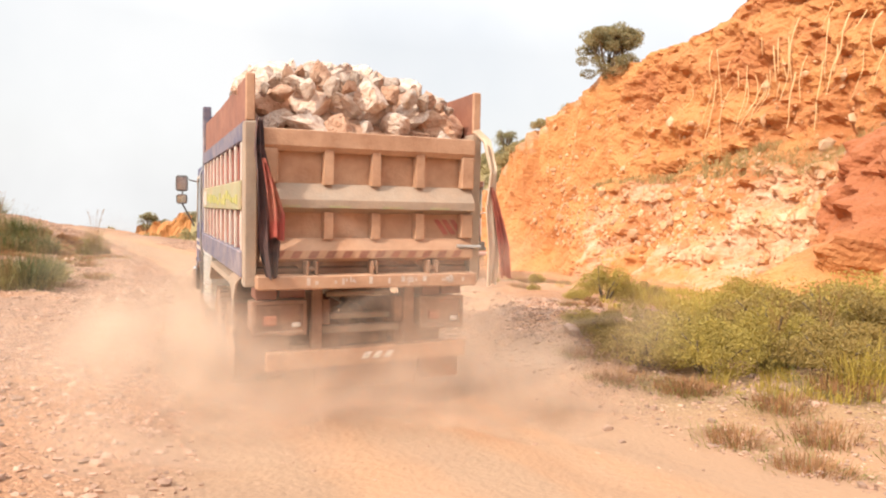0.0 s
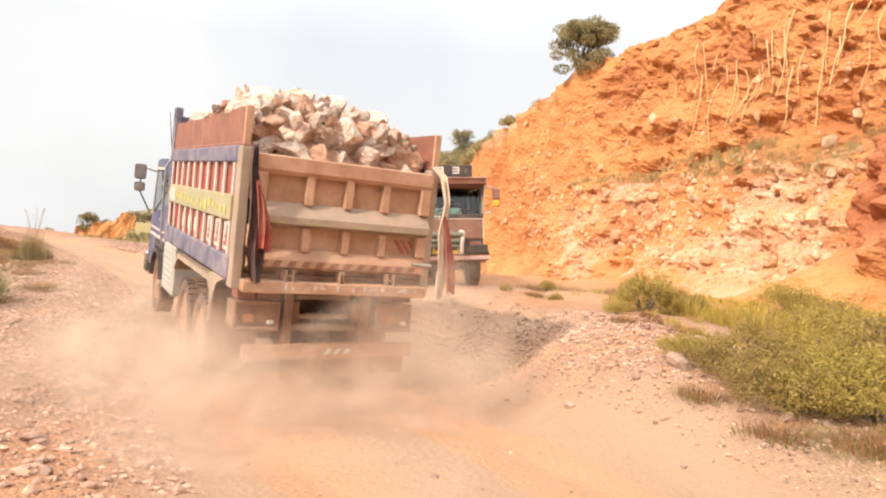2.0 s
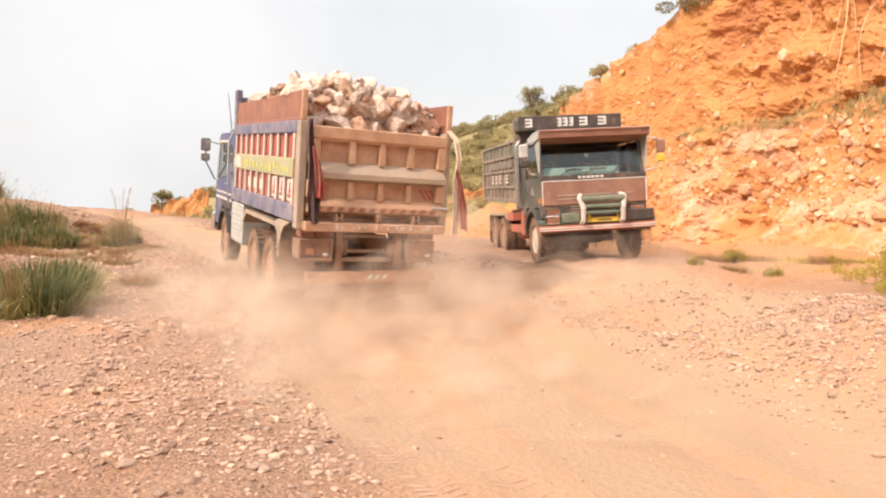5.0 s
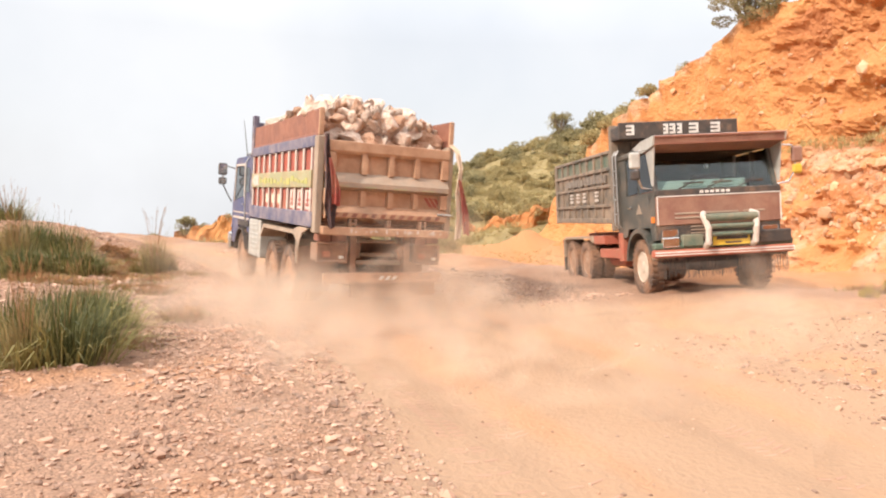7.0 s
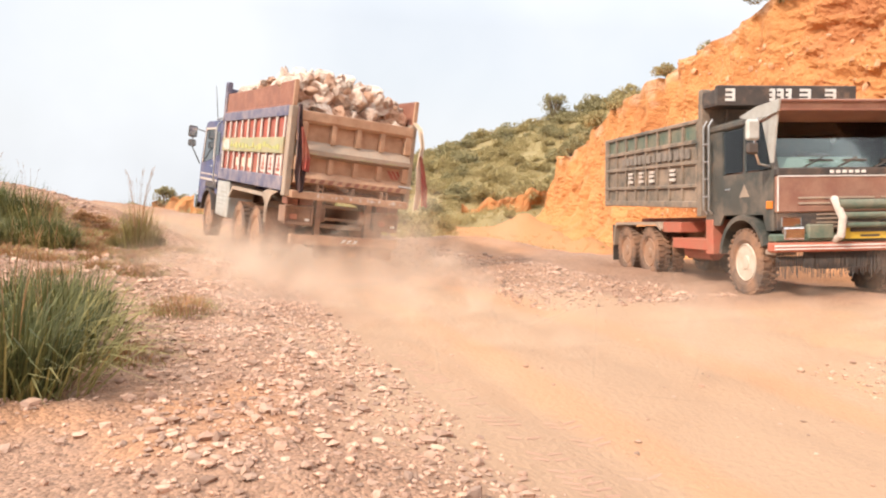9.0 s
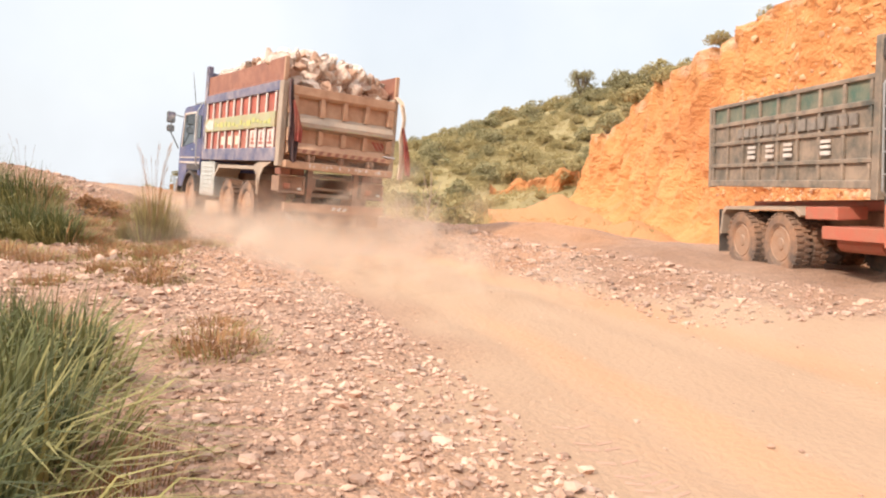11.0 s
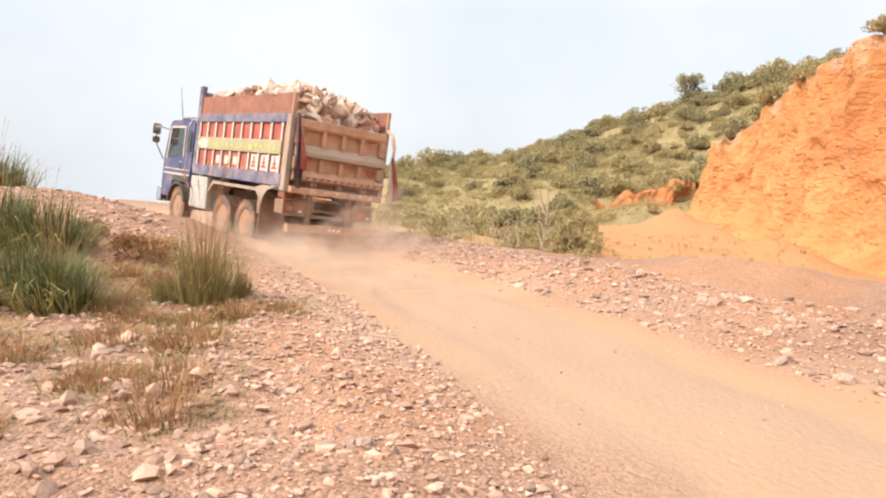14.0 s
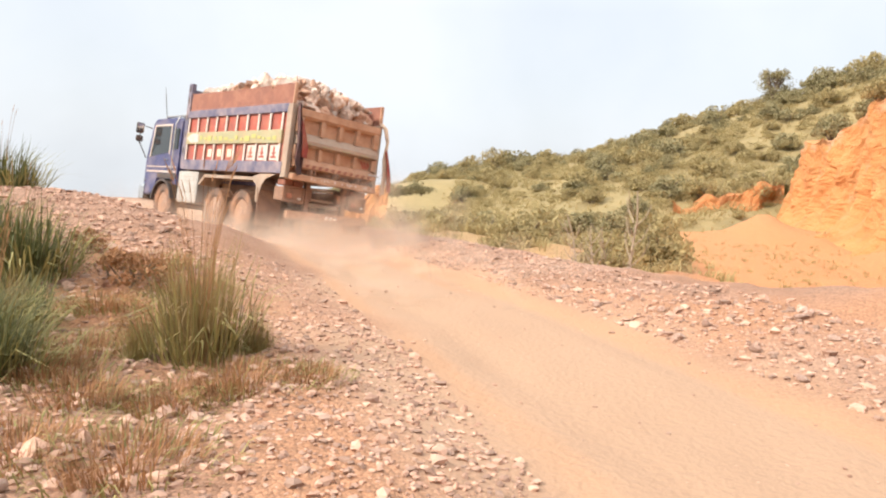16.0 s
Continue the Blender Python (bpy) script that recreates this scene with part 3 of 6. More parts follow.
    # spur and patches are red clay; in ledge hollows the red paints shade
    red = np.concatenate([spur * step(Z, 0.5, 2.2) + 0.4 * ledge * step(fbm(X0 * 0.55, Y0 * 0.55, Z * 1.5, 4), -0.1, 0.3) + 0.3 * step(fbm(X0 * 0.16, Y0 * 0.16, Z * 0.3, 3), 0.1, 0.6) + 0 * Z, np.zeros_like(BX)], 1)
    a = ob.data.attributes.new("clay_and_shade", "FLOAT", "POINT")
    a.data.foreach_set("value", np.clip(red, 0, 1).astype(np.float32).ravel())
    return tagged(ob, "tall cut cliff of orange earth with pale rubble bands", "cliff", kind="structure"), (X, Y, Z, chalk[:, :m])


cliff, CLIFF_FACE = build_cliff()


def hill_z(x, y):
    x, y = np.asarray(x, float), np.asarray(y, float)
    crest = np.interp(x, (-52, -39, -29.5, -16.3, -5.5, 9, 17, 30, 130), (-6, -0.7, 1.5, 3.5, 6.7, 11.5, 15.2, 18.0, 32.0))
    up = step(y, 74, 122) * 0.85 + 0.15 * step(y, 76, 92)
    return land(x, y) * (1 - up) + crest * up - 2.5 * step(y, 126, 190) + 0.5 * fbm(x * 0.12, y * 0.12, 1.0, 3) * up - 0.25 - 14 * step(-x, 38, 50)


def build_hill():
    gx, gy = np.linspace(-52, 130, 150), np.linspace(74, 210, 90)
    X, Y = np.meshgrid(gx, gy, indexing="ij")
    Z = hill_z(X, Y)
    ob = raw("hillside", np.stack([X, Y, Z], -1).reshape(-1, 3).tolist(), [f[::-1] for f in grid_faces(len(gx), len(gy))], hill_earth, smooth=True)
    return tagged(ob, "dry grassy hillside dotted with scrub", "hillside", kind="structure")


build_hill()


def earth_bank(xa, ya, xb, yb, foot, low, high, clay):
    """A low broken face of earth from one end to the other, its top rising from low to high."""
    n, m = 70, 18
    u, v = np.linspace(0, 1, n)[:, None], np.linspace(0, 1, m)[None, :]
    x0, y0 = xa + (xb - xa) * u + 0 * v, ya + (yb - ya) * u + 0 * v
    top = low + (high - low) * step(u, 0.0, 0.8) + 0.5 * fbm(u * 6, 0 * u, 2.0, 3)
    z = foot + (top - foot) * np.minimum(v / 0.7, 1) + 0.25 * np.maximum(v - 0.7, 0)
    back = 1.1 * np.minimum(v / 0.7, 1) + 9.0 * np.maximum(v - 0.7, 0)
    rough = 0.5 * fbm(x0 * 0.9, z * 0.9, 1.0, 4) - 0.3 * step(fbm(x0 * 0.8, z * 0.2, 5.0, 3), 0.1, 0.6)
    P = np.stack([x0, y0 + back + rough, z + 0.1 * fbm(x0 * 2, y0 * 2 + back * 2, 3.0, 2)], -1)
    ob = raw("earth_bank", P.reshape(-1, 3).tolist(), grid_faces(n, m), cliff_mat)
    a = ob.data.attributes.new("clay_and_shade", "FLOAT", "POINT")
    a.data.foreach_set("value", np.full(n * m, clay, np.float32))
    return tagged(ob, "low broken bank of bare orange earth below the slope", "bank", kind="structure")


earth_bank(-4.5, 82.0, 4.5, 84.5, -3.4, -0.9, 1.3, 0.25)
earth_bank(-38.2, 88.0, -31.5, 88.0, -7.6, -2.9, -0.8, 0.0)


# ---- wheels ----
def wheel(name, parent, at, dual=False, side=1, rim=None):
    """A lorry wheel on the x axis: treaded tyre, dished rim, hub and nuts. side: 1 faces +x."""
    hub = empty(name, Matrix.Translation(at))
    hub.parent = parent
    for k in range(2 if dual else 1):
        x0 = -side * 0.30 * k
        bm = bmesh.new()
        lathe_x(bm, [(x0 - 0.10, 0.29), (x0 - 0.135, 0.36), (x0 - 0.13, 0.47), (x0 - 0.10, 0.515), (x0 + 0.10, 0.515), (x0 + 0.13, 0.47), (x0 + 0.135, 0.36), (x0 + 0.10, 0.29)], 36)
        for i in range(30):
            a = 2 * math.pi * i / 30
            for sx in (-1, 1):
                box(bm, -0.055, 0.055, -0.028, 0.028, -0.018, 0.018, 0, Matrix.Translation((x0 + sx * 0.075, 0, 0)) @ Matrix.Rotation(a + sx * 0.05, 4, "X") @ Matrix.Translation((0, 0, 0.518)))
        part("tyre", bm, tyre_mat, hub)
    bm = bmesh.new()
    s = side
    lathe_x(bm, [(s * 0.105, 0.30), (s * 0.12, 0.285), (s * 0.06, 0.265), (s * 0.01, 0.22), (s * 0.015, 0.15), (s * 0.07, 0.14), (s * 0.12, 0.10), (s * 0.125, 0.02)], 28)
    part("rim", bm, rim or rim_mat, hub)
    bm = bmesh.new()
    for i in range(8):
        a = 2 * math.pi * i / 8
        c = (s * 0.03, 0.185 * math.cos(a), 0.185 * math.sin(a))
        box(bm, c[0] - 0.02, c[0] + 0.02, c[1] - 0.018, c[1] + 0.018, c[2] - 0.018, c[2] + 0.018, 0.005)
    part("nut_ring", bm, steel_mat, hub)
    return hub


def cloth(bm, path, width, folds=4, depth=0.05, seed=1):
    """A hanging creased strip of cloth with thickness: path gives its middle line from top to bottom."""
    rnd = random.Random(seed)
    cols, ph = 9, [rnd.uniform(0, 6) for _ in range(3)]
    sheets = []
    for off in (0.0, 0.006):
        grid = []
        for i, (p, w) in enumerate(zip(path, width)):
            row = []
            for j in range(cols):
                u = j / (cols - 1) - 0.5
                d = depth * math.sin(folds * 2 * math.pi * u + ph[0] + 0.5 * i) + 0.4 * depth * math.sin(9 * u + ph[1] + i)
                row.append(bm.verts.new((p[0] + u * w[0] + 0.3 * d, p[1] + u * w[1] - d - off, p[2] + 0.02 * math.sin(6 * u + ph[2]))))
            grid.append(row)
        for a, b in zip(grid, grid[1:]):
            for j in range(cols - 1):
                f = (a[j], a[j + 1], b[j + 1], b[j])
                bm.faces.new(f if off else f[::-1])
        sheets.append(grid)
    return bm


# ---- the loaded truck, origin at the ground under its tailgate, y ahead ----
def loaded_truck():
    t = empty("loaded_dump_truck")
    # tipping body
    bed = empty("tipping_body")
    bed.parent = t
    part("bed_floor", boxes((-1.16, 1.16, 0.02, 4.95, 1.46, 1.56)), chassis_paint, bed)
    for s in (-1, 1):
        x0, x1 = (-1.22, -1.17) if s < 0 else (1.17, 1.22)
        part("side_panel", boxes((x0 + (0.03 if s < 0 else 0), x1 - (0.03 if s > 0 else 0), 0.05, 4.9, 1.5, 2.98), bevel=0.004), red_paint, bed, "faded red side panel")
        part("bottom_rail", boxes((x0 - (0.05 if s < 0 else 0), x1 + (0.05 if s > 0 else 0), 0.10, 4.95, 1.46, 1.72)), blue_paint, bed, "dusty blue bottom rail")
        part("top_rail", boxes((x0 - (0.03 if s < 0 else 0), x1 + (0.03 if s > 0 else 0), 0.10, 4.95, 2.80, 2.99)), blue_paint, bed)
        part("painted_band", boxes((x0 - (0.035 if s < 0 else 0), x1 + (0.035 if s > 0 else 0), 0.26, 4.86, 2.12, 2.42)), yellow_paint, bed, "yellow and green painted band")
        xb = -1.262 if s < 0 else 1.255
        rnd = random.Random(7)
        y = 0.45
        while y < 4.0:
            w = rnd.uniform(0.10, 0.24)
            z = rnd.uniform(2.17, 2.24)
            part("painted_mark", boxes((xb - 0.002, xb + 0.007, y, y + w, z, z + rnd.uniform(0.05, 0.13)), bevel=0), material_bars, bed)
            y += w + rnd.uniform(0.05, 0.14)
        bm = bmesh.new()
        extrude_profile(bm, [(4.15, 2.16), (4.45, 2.16), (4.45, 2.13), (4.82, 2.27), (4.45, 2.41), (4.45, 2.38), (4.15, 2.38)], "x", xb - 0.003, xb + 0.006)
        part("painted_arrow", bm, white_paint, bed)
        for row, (z0, z1) in enumerate(((2.42, 2.80), (1.72, 2.12))):
            for i in range(10):
                y = 0.28 + i * (4.86 - 0.28 - 0.07) / 9
                a, b = (x0 - 0.02, x0 + 0.01) if s < 0 else (x1 - 0.01, x1 + 0.02)
                part("rib", boxes((a, b, y, y + 0.07, z0, z1), bevel=0.006), white_paint, bed)
            if s < 0:
                for i in range(9):
                    y = 0.38 + i * 0.501
                    if row == 1 and i in (0, 1, 2):
                        part("sign_panel", boxes((-1.198, -1.190, y + 0.02, y + 0.36, z0 + 0.03, z1 - 0.03), bevel=0), white_paint, bed)
                        part("sign_mark", boxes((-1.203, -1.197, y + 0.08, y + 0.30, z0 + 0.08, z0 + 0.13), (-1.203, -1.197, y + 0.11, y + 0.27, z0 + 0.17, z0 + 0.21), (-1.203, -1.197, y + 0.16, y + 0.22, z0 + 0.13, z1 - 0.07), bevel=0), red_paint, bed)
                    elif row == 1 and i in (4, 5, 6):
                        part("sign_mark", boxes((-1.198, -1.190, y + 0.1, y + 0.3, z0 + 0.09, z1 - 0.12), bevel=0), white_cloth, bed)
        xa, xc = (-1.25, -1.13) if s < 0 else (1.13, 1.25)
        part("corner_post", boxes((xa, xc, -0.06, 0.14, 1.38, 2.98)), grey_paint, bed, "worn grey-green corner post")
        part("front_post", boxes((xa, xc, 4.88, 5.06, 1.5, 3.72)), blue_paint, bed, "blue front post with slots")
        for z in (1.9, 2.3, 2.75, 3.2, 3.5):
            part("post_slot", boxes((xa - 0.004, xc + 0.004, 4.93, 5.0, z, z + 0.14), bevel=0.002), dark_paint, bed)
        top_r = 3.43
        bm = bmesh.new()
        extrude_profile(bm, [(-0.02, 2.985), (4.86, 2.985), (4.86, 3.44), (2.5, 3.41), (-0.02, top_r)], "x", (-1.215 if s < 0 else 1.165), (-1.165 if s < 0 else 1.215))
        part("side_board", bm, rust_board, bed, "rusty brown raised side board")
        part("board_lip", boxes((-1.235 if s < 0 else 1.16, -1.16 if s < 0 else 1.235, -0.03, 4.86, 2.975, 3.03)), rust_board, bed)
        part("board_end", boxes((-1.24 if s < 0 else 1.15, -1.15 if s < 0 else 1.24, -0.05, -0.005, 2.985, 3.435)), rear_paint, bed)
    part("headboard", boxes((-1.13, 1.13, 4.96, 5.02, 1.5, 3.55), (-1.13, 1.13, 4.94, 5.05, 3.45, 3.58)), blue_paint, bed)

    # tailgate: plate, frame, two rows of four cells, a folded shelf between them
    gate = empty("tailgate")
    gate.parent = t
    part("gate_plate", boxes((-1.1, 1.13, -0.01, 0.03, 1.62, 2.92)), rear_paint, gate)
    bm = bmesh.new()
    extrude_profile(bm, [(-0.01, 2.93), (-0.13, 2.91), (-0.13, 2.76), (-0.09, 2.71), (-0.01, 2.71)], "x", -1.12, 1.14)
    part("top_beam", bm, rear_paint, gate)
    bm = bmesh.new()
    extrude_profile(bm, [(-0.01, 2.40), (-0.05, 2.40), (-0.17, 2.24), (-0.17, 2.16), (-0.01, 2.11)], "x", -1.10, 1.13)
    part("middle_shelf", bm, grey_paint, gate, "bent dusty shelf with yellow edge paint")
    for x in (-0.95, -0.45, 0.1, 0.62):
        part("edge_paint", boxes((x, x + 0.22, -0.176, -0.168, 2.165, 2.185), bevel=0), yellow_paint, gate)
    bm = bmesh.new()
    extrude_profile(bm, [(-0.01, 1.86), (-0.06, 1.86), (-0.14, 1.74), (-0.14, 1.66), (-0.01, 1.62)], "x", -1.10, 1.13)
    part("bottom_beam", bm, rear_paint, gate)
    part("beam_stripe_row", stripes_bm(-1.0, 1.05, -0.1445, 1.665, 1.735, 12), rust_board, gate)
    for x0, x1 in ((-1.12, -0.94), (1.0, 1.14)):
        for z0, z1 in ((1.86, 2.12), (2.39, 2.73)):
            part("gate_stile", boxes((x0, x1, -0.12, 0.0, z0, z1)), rear_paint, gate)
    for z0, z1 in ((2.39, 2.73), (1.85, 2.12)):
        for x in (-0.44, 0.05, 0.53):
            bm = bmesh.new()
            extrude_profile(bm, [(x - 0.055, -0.005), (x - 0.045, -0.11), (x + 0.045, -0.11), (x + 0.055, -0.005)], "z", z0, z1)
            part("gate_rib", bm, rear_paint, gate)
    bm = bmesh.new()
    for i in range(3):
        extrude_profile(bm, [(0.72 + i * 0.09, 2.06), (0.78 + i * 0.09, 2.06), (0.90 + i * 0.09, 1.90), (0.84 + i * 0.09, 1.90)], "y", -0.018, -0.012)
    part("warning_stripes", bm, red_paint, gate)
    for x in (-0.62, 0.02, 0.66):
        w = 0.13 if x != 0.02 else 0.06
        bm = boxes((x - w * 0.45, x - w * 0.22, -0.20, -0.02, 1.50, 1.64), (x + w * 0.22, x + w * 0.45, -0.20, -0.02, 1.50, 1.64))
        tube(bm, [(x - w * 0.5, -0.15, 1.56), (x + w * 0.5, -0.15, 1.56)], 0.022, 10)
        if w > 0.1:
            extrude_profile(bm, [(x - w * 1.25, 1.625), (x + w * 1.25, 1.625), (x + w * 0.7, 1.55), (x - w * 0.7, 1.55)], "y", -0.03, -0.015)
        part("hinge", bm, chassis_paint, gate)
    part("latch_rod", tube(bmesh.new(), [(0.95, -0.13, 1.78), (1.22, -0.15, 1.77)], 0.02, 8), steel_mat, gate)

    # under the tailgate
    rear = empty("rear_underframe")
    rear.parent = t
    part("cross_beam", boxes((-1.15, 1.16, -0.20, 0.10, 1.36, 1.50), bevel=0.015), rear_paint, rear, "battered brown cross beam")
    rnd = random.Random(3)
    for i in range(26):
        x = rnd.uniform(-0.75, 1.05)
        part("paint_chip", boxes((x, x + rnd.uniform(0.01, 0.04), -0.2045, -0.198, 1.385 + rnd.uniform(0, 0.05), 1.44 + rnd.uniform(0, 0.04)), bevel=0), white_paint, rear)
    for s in (-1, 1):
        part("chassis_rail", boxes((s * 0.40 - 0.05, s * 0.40 + 0.05, 0.15, 7.2, 0.95, 1.22)), chassis_paint, rear)
        part("rail_riser", boxes((s * 0.50 - 0.06, s * 0.50 + 0.06, 0.10, 0.22, 0.70, 1.38)), chassis_paint, rear)
        x0, x1 = (-1.15, -0.62) if s < 0 else (0.62, 1.12)
        lamp = part("lamp_box", boxes((x0, x1, 0.10, 0.45, 0.90, 1.20), (x0 - 0.01, x1 + 0.01, 0.06, 0.10, 1.18, 1.23), (x0 - 0.01, x1 + 0.01, 0.06, 0.10, 0.87, 0.92), (x0 - 0.01, x0 + 0.04, 0.06, 0.10, 0.90, 1.20), (x1 - 0.04, x1 + 0.01, 0.06, 0.10, 0.90, 1.20)), chassis_paint, rear)
        part("lamp_lens", boxes((x0 + 0.10, x0 + 0.24, 0.075, 0.10, 0.97, 1.07)), red_lens, lamp)
        part("lamp_lens", boxes((x1 - 0.14, x1 - 0.05, 0.075, 0.10, 0.95, 1.0)), sign_white, lamp)
        part("upper_box", boxes((x0 + 0.03, x0 + 0.24, 0.10, 0.40, 1.23, 1.36), (x0 + 0.26, x1, 0.12, 0.40, 1.24, 1.36)), rust_board, rear)
        part("mud_flap", boxes((s * 0.92 - 0.30, s * 0.92 + 0.30, 0.96, 0.985, 0.28, 1.1), bevel=0.004), chassis_paint, rear, "dusty rubber mud flap")
    bm = bmesh.new()
    extrude_profile(bm, [(-1.02, 0.53), (1.14, 0.57), (1.14, 0.74), (-1.02, 0.70)], "y", 0.02, 0.14)
    part("bumper_bar", bm, rear_paint, rear)
    bm = bmesh.new()
    for i in range(3):
        extrude_profile(bm, [(-0.05 + i * 0.12, 0.60), (0.02 + i * 0.12, 0.60), (0.07 + i * 0.12, 0.67), (0.0 + i * 0.12, 0.67)], "y", 0.01, 0.018)
    part("reflectors", bm, sign_white, rear, "white reflector strips")
    part("cross_tube", boxes((-0.36, 0.36, 0.30, 0.38, 1.22, 1.28), (-0.36, 0.36, 0.30, 0.38, 0.98, 1.04), (-0.45, 0.45, 0.25, 0.33, 0.84, 0.92)), grey_paint, rear)
    part("rear_skirt", boxes((-0.52, 0.60, 0.12, 0.15, 0.28, 0.54), (0.63, 1.10, 0.13, 0.16, 0.32, 0.56), bevel=0.004), chassis_paint, rear)
    for y in (1.75, 3.05):
        bm = tube(bmesh.new(), [(-1.0, y, 0.53), (1.0, y, 0.53)], 0.09, 12)
        bmesh.ops.create_uvsphere(bm, u_segments=14, v_segments=8, radius=0.24, matrix=Matrix.Translation((0, y, 0.53)))
        part("axle", bm, chassis_paint, rear)
    part("axle", tube(bmesh.new(), [(-0.95, 6.1, 0.52), (0.95, 6.1, 0.52)], 0.07, 10), chassis_paint, rear)
    for s in (-1, 1):
        part("leaf_spring", boxes(*[(s * 0.58 - 0.05, s * 0.58 + 0.05, 1.65 + 0.1 * k, 3.15 - 0.1 * k, 0.66 + 0.04 * k, 0.695 + 0.04 * k) for k in range(5)], bevel=0.003), chassis_paint, rear)
        # guards over the rear wheels
        bm = bmesh.new()
        x0, x1 = (-1.24, -0.72) if s < 0 else (0.72, 1.24)
        extrude_profile(bm, [(0.98, 0.80), (1.02, 1.22), (1.20, 1.36), (3.62, 1.36), (3.90, 1.12), (3.86, 1.08), (3.58, 1.29), (1.24, 1.29), (1.08, 1.18), (1.04, 0.80)], "x", x0, x1)
        part("wheel_guard", bm, grey_paint, rear, "dusty grey wheel guard")
        bm = bmesh.new()
        extrude_profile(bm, [(0.30, 1.44), (0.95, 1.44), (1.25, 1.38), (1.0, 1.16), (0.92, 1.0), (0.86, 1.18), (0.70, 1.34)], "x", x0 if s < 0 else x1 - 0.02, x0 + 0.02 if s < 0 else x1)
        part("guard_bracket", bm, grey_paint, rear)
    # tool box and tank between the axles
    box_part = part("side_box", boxes((-1.23, -0.62, 4.02, 5.10, 0.60, 1.42), bevel=0.03), silver_mat, t, "ribbed silver side box, dusty")
    for i in range(7):
        z = 0.68 + i * 0.1
        part("pressing", boxes((-1.24, -1.225, 4.10, 5.02, z, z + 0.045), bevel=0.006), silver_mat, box_part)
    bm = bmesh.new()
    tube(bm, [(0.9, 4.0, 0.95), (0.9, 5.1, 0.95)], 0.32, 20)
    part("fuel_tank", bm, silver_mat, t)
    # cab
    cab = empty("cab")
    cab.parent = t
    bm = bmesh.new()
    extrude_profile(bm, [(5.30, 1.05), (5.55, 1.05), (5.62, 1.18), (6.58, 1.18), (6.70, 0.75), (7.42, 0.72), (7.46, 1.05), (7.46, 1.75), (7.20, 2.72), (7.05, 2.86), (5.55, 2.86), (5.34, 2.78), (5.30, 2.5)], "x", -1.18, 1.18)
    bmesh.ops.bevel(bm, geom=[e for e in bm.edges], offset=0.03, segments=2, affect="EDGES", clamp_overlap=True)
    part("shell", bm, cab_blue, cab)
    for s in (-1, 1):
        xo = s * 1.183
        bm = bmesh.new()
        extrude_profile(bm, [(5.95, 1.92), (7.16, 1.80), (6.98, 2.62), (6.0, 2.66)], "x", xo, xo + s * 0.006)
        part("door_glass", bm, glass_mat, cab)
        xt0, xt1 = min(xo, xo + s * 0.02), max(xo, xo + s * 0.02)
        part("window_trim", boxes((xt0, xt1, 5.90, 5.95, 1.86, 2.70), (xt0, xt1, 5.95, 7.0, 2.64, 2.69), bevel=0.004), white_paint, cab)
        part("window_trim", extrude_profile(bmesh.new(), [(7.14, 1.78), (7.20, 1.78), (7.02, 2.66), (6.96, 2.66)], "x", xt0, xt1), white_paint, cab)
        part("front_trim", boxes((xt0, xt1, 7.30, 7.42, 0.80, 0.86), (xt0, xt1, 7.30, 7.42, 0.95, 1.01), (xt0, xt1, 7.30, 7.42, 1.10, 1.16), bevel=0.004), chrome_mat, cab)
        part("lower_skirt", boxes((xt0, xt1, 5.36, 6.55, 1.20, 1.34), bevel=0.004), dark_paint, cab)
        bm = bmesh.new()
        extrude_profile(bm, [(5.42, 2.0), (5.82, 2.0), (5.82, 2.6), (5.42, 2.55)], "x", xo, xo + s * 0.006)
        part("quarter_glass", bm, glass_mat, cab)
        part("door_handle", boxes((xo - 0.02 if s > 0 else xo - 0.03, xo + 0.03 if s > 0 else xo + 0.02, 5.98, 6.14, 1.70, 1.74)), chrome_mat, cab)
        part("trim_strip", boxes((min(xo, xo + s * 0.012), max(xo, xo + s * 0.012), 5.4, 7.3, 1.36, 1.41), (min(xo, xo + s * 0.012), max(xo, xo + s * 0.012), 5.4, 7.3, 1.50, 1.53)), white_paint, cab)
        bm = bmesh.new()
        pts = [(6.1 + 0.66 * math.cos(a), 0.52 + 0.66 * math.sin(a)) for a in np.linspace(0.15, math.pi - 0.25, 14)]
        inner = [(6.1 + 0.60 * math.cos(a), 0.52 + 0.60 * math.sin(a)) for a in np.linspace(math.pi - 0.25, 0.15, 14)]
        extrude_profile(bm, pts + inner, "x", min(s * 0.86, s * 1.24), max(s * 0.86, s * 1.24))
        part("arch", bm, dark_paint, cab)
        # mirrors on a bent arm
        arm = part("mirror_arm", tube(bmesh.new(), [(s * 1.17, 7.30, 2.60), (s * 1.42, 7.46, 2.66), (s * 1.45, 7.47, 2.2), (s * 1.22, 7.40, 1.75)], 0.016, 8), dark_paint, cab)
        bm = boxes((s * 1.45 - 0.11, s * 1.45 + 0.11, 7.42, 7.50, 2.42, 2.72), bevel=0.03)
        part("mirror", bm, dark_paint, arm)
        part("mirror", boxes((s * 1.45 - 0.10, s * 1.45 + 0.10, 7.42, 7.49, 2.18, 2.36), bevel=0.03), dark_paint, arm)
        part("mirror_glass", boxes((s * 1.45 - 0.09, s * 1.45 + 0.09, 7.412, 7.418, 2.45, 2.69), (s * 1.45 - 0.08, s * 1.45 + 0.08, 7.412, 7.418, 2.20, 2.34), bevel=0), chrome_mat, arm)
        part("grab_rail", tube(bmesh.new(), [(s * 1.20, 5.60, 1.3), (s * 1.24, 5.60, 1.5), (s * 1.24, 5.60, 2.7), (s * 1.15, 5.60, 2.88)], 0.018, 8), steel_mat, cab)
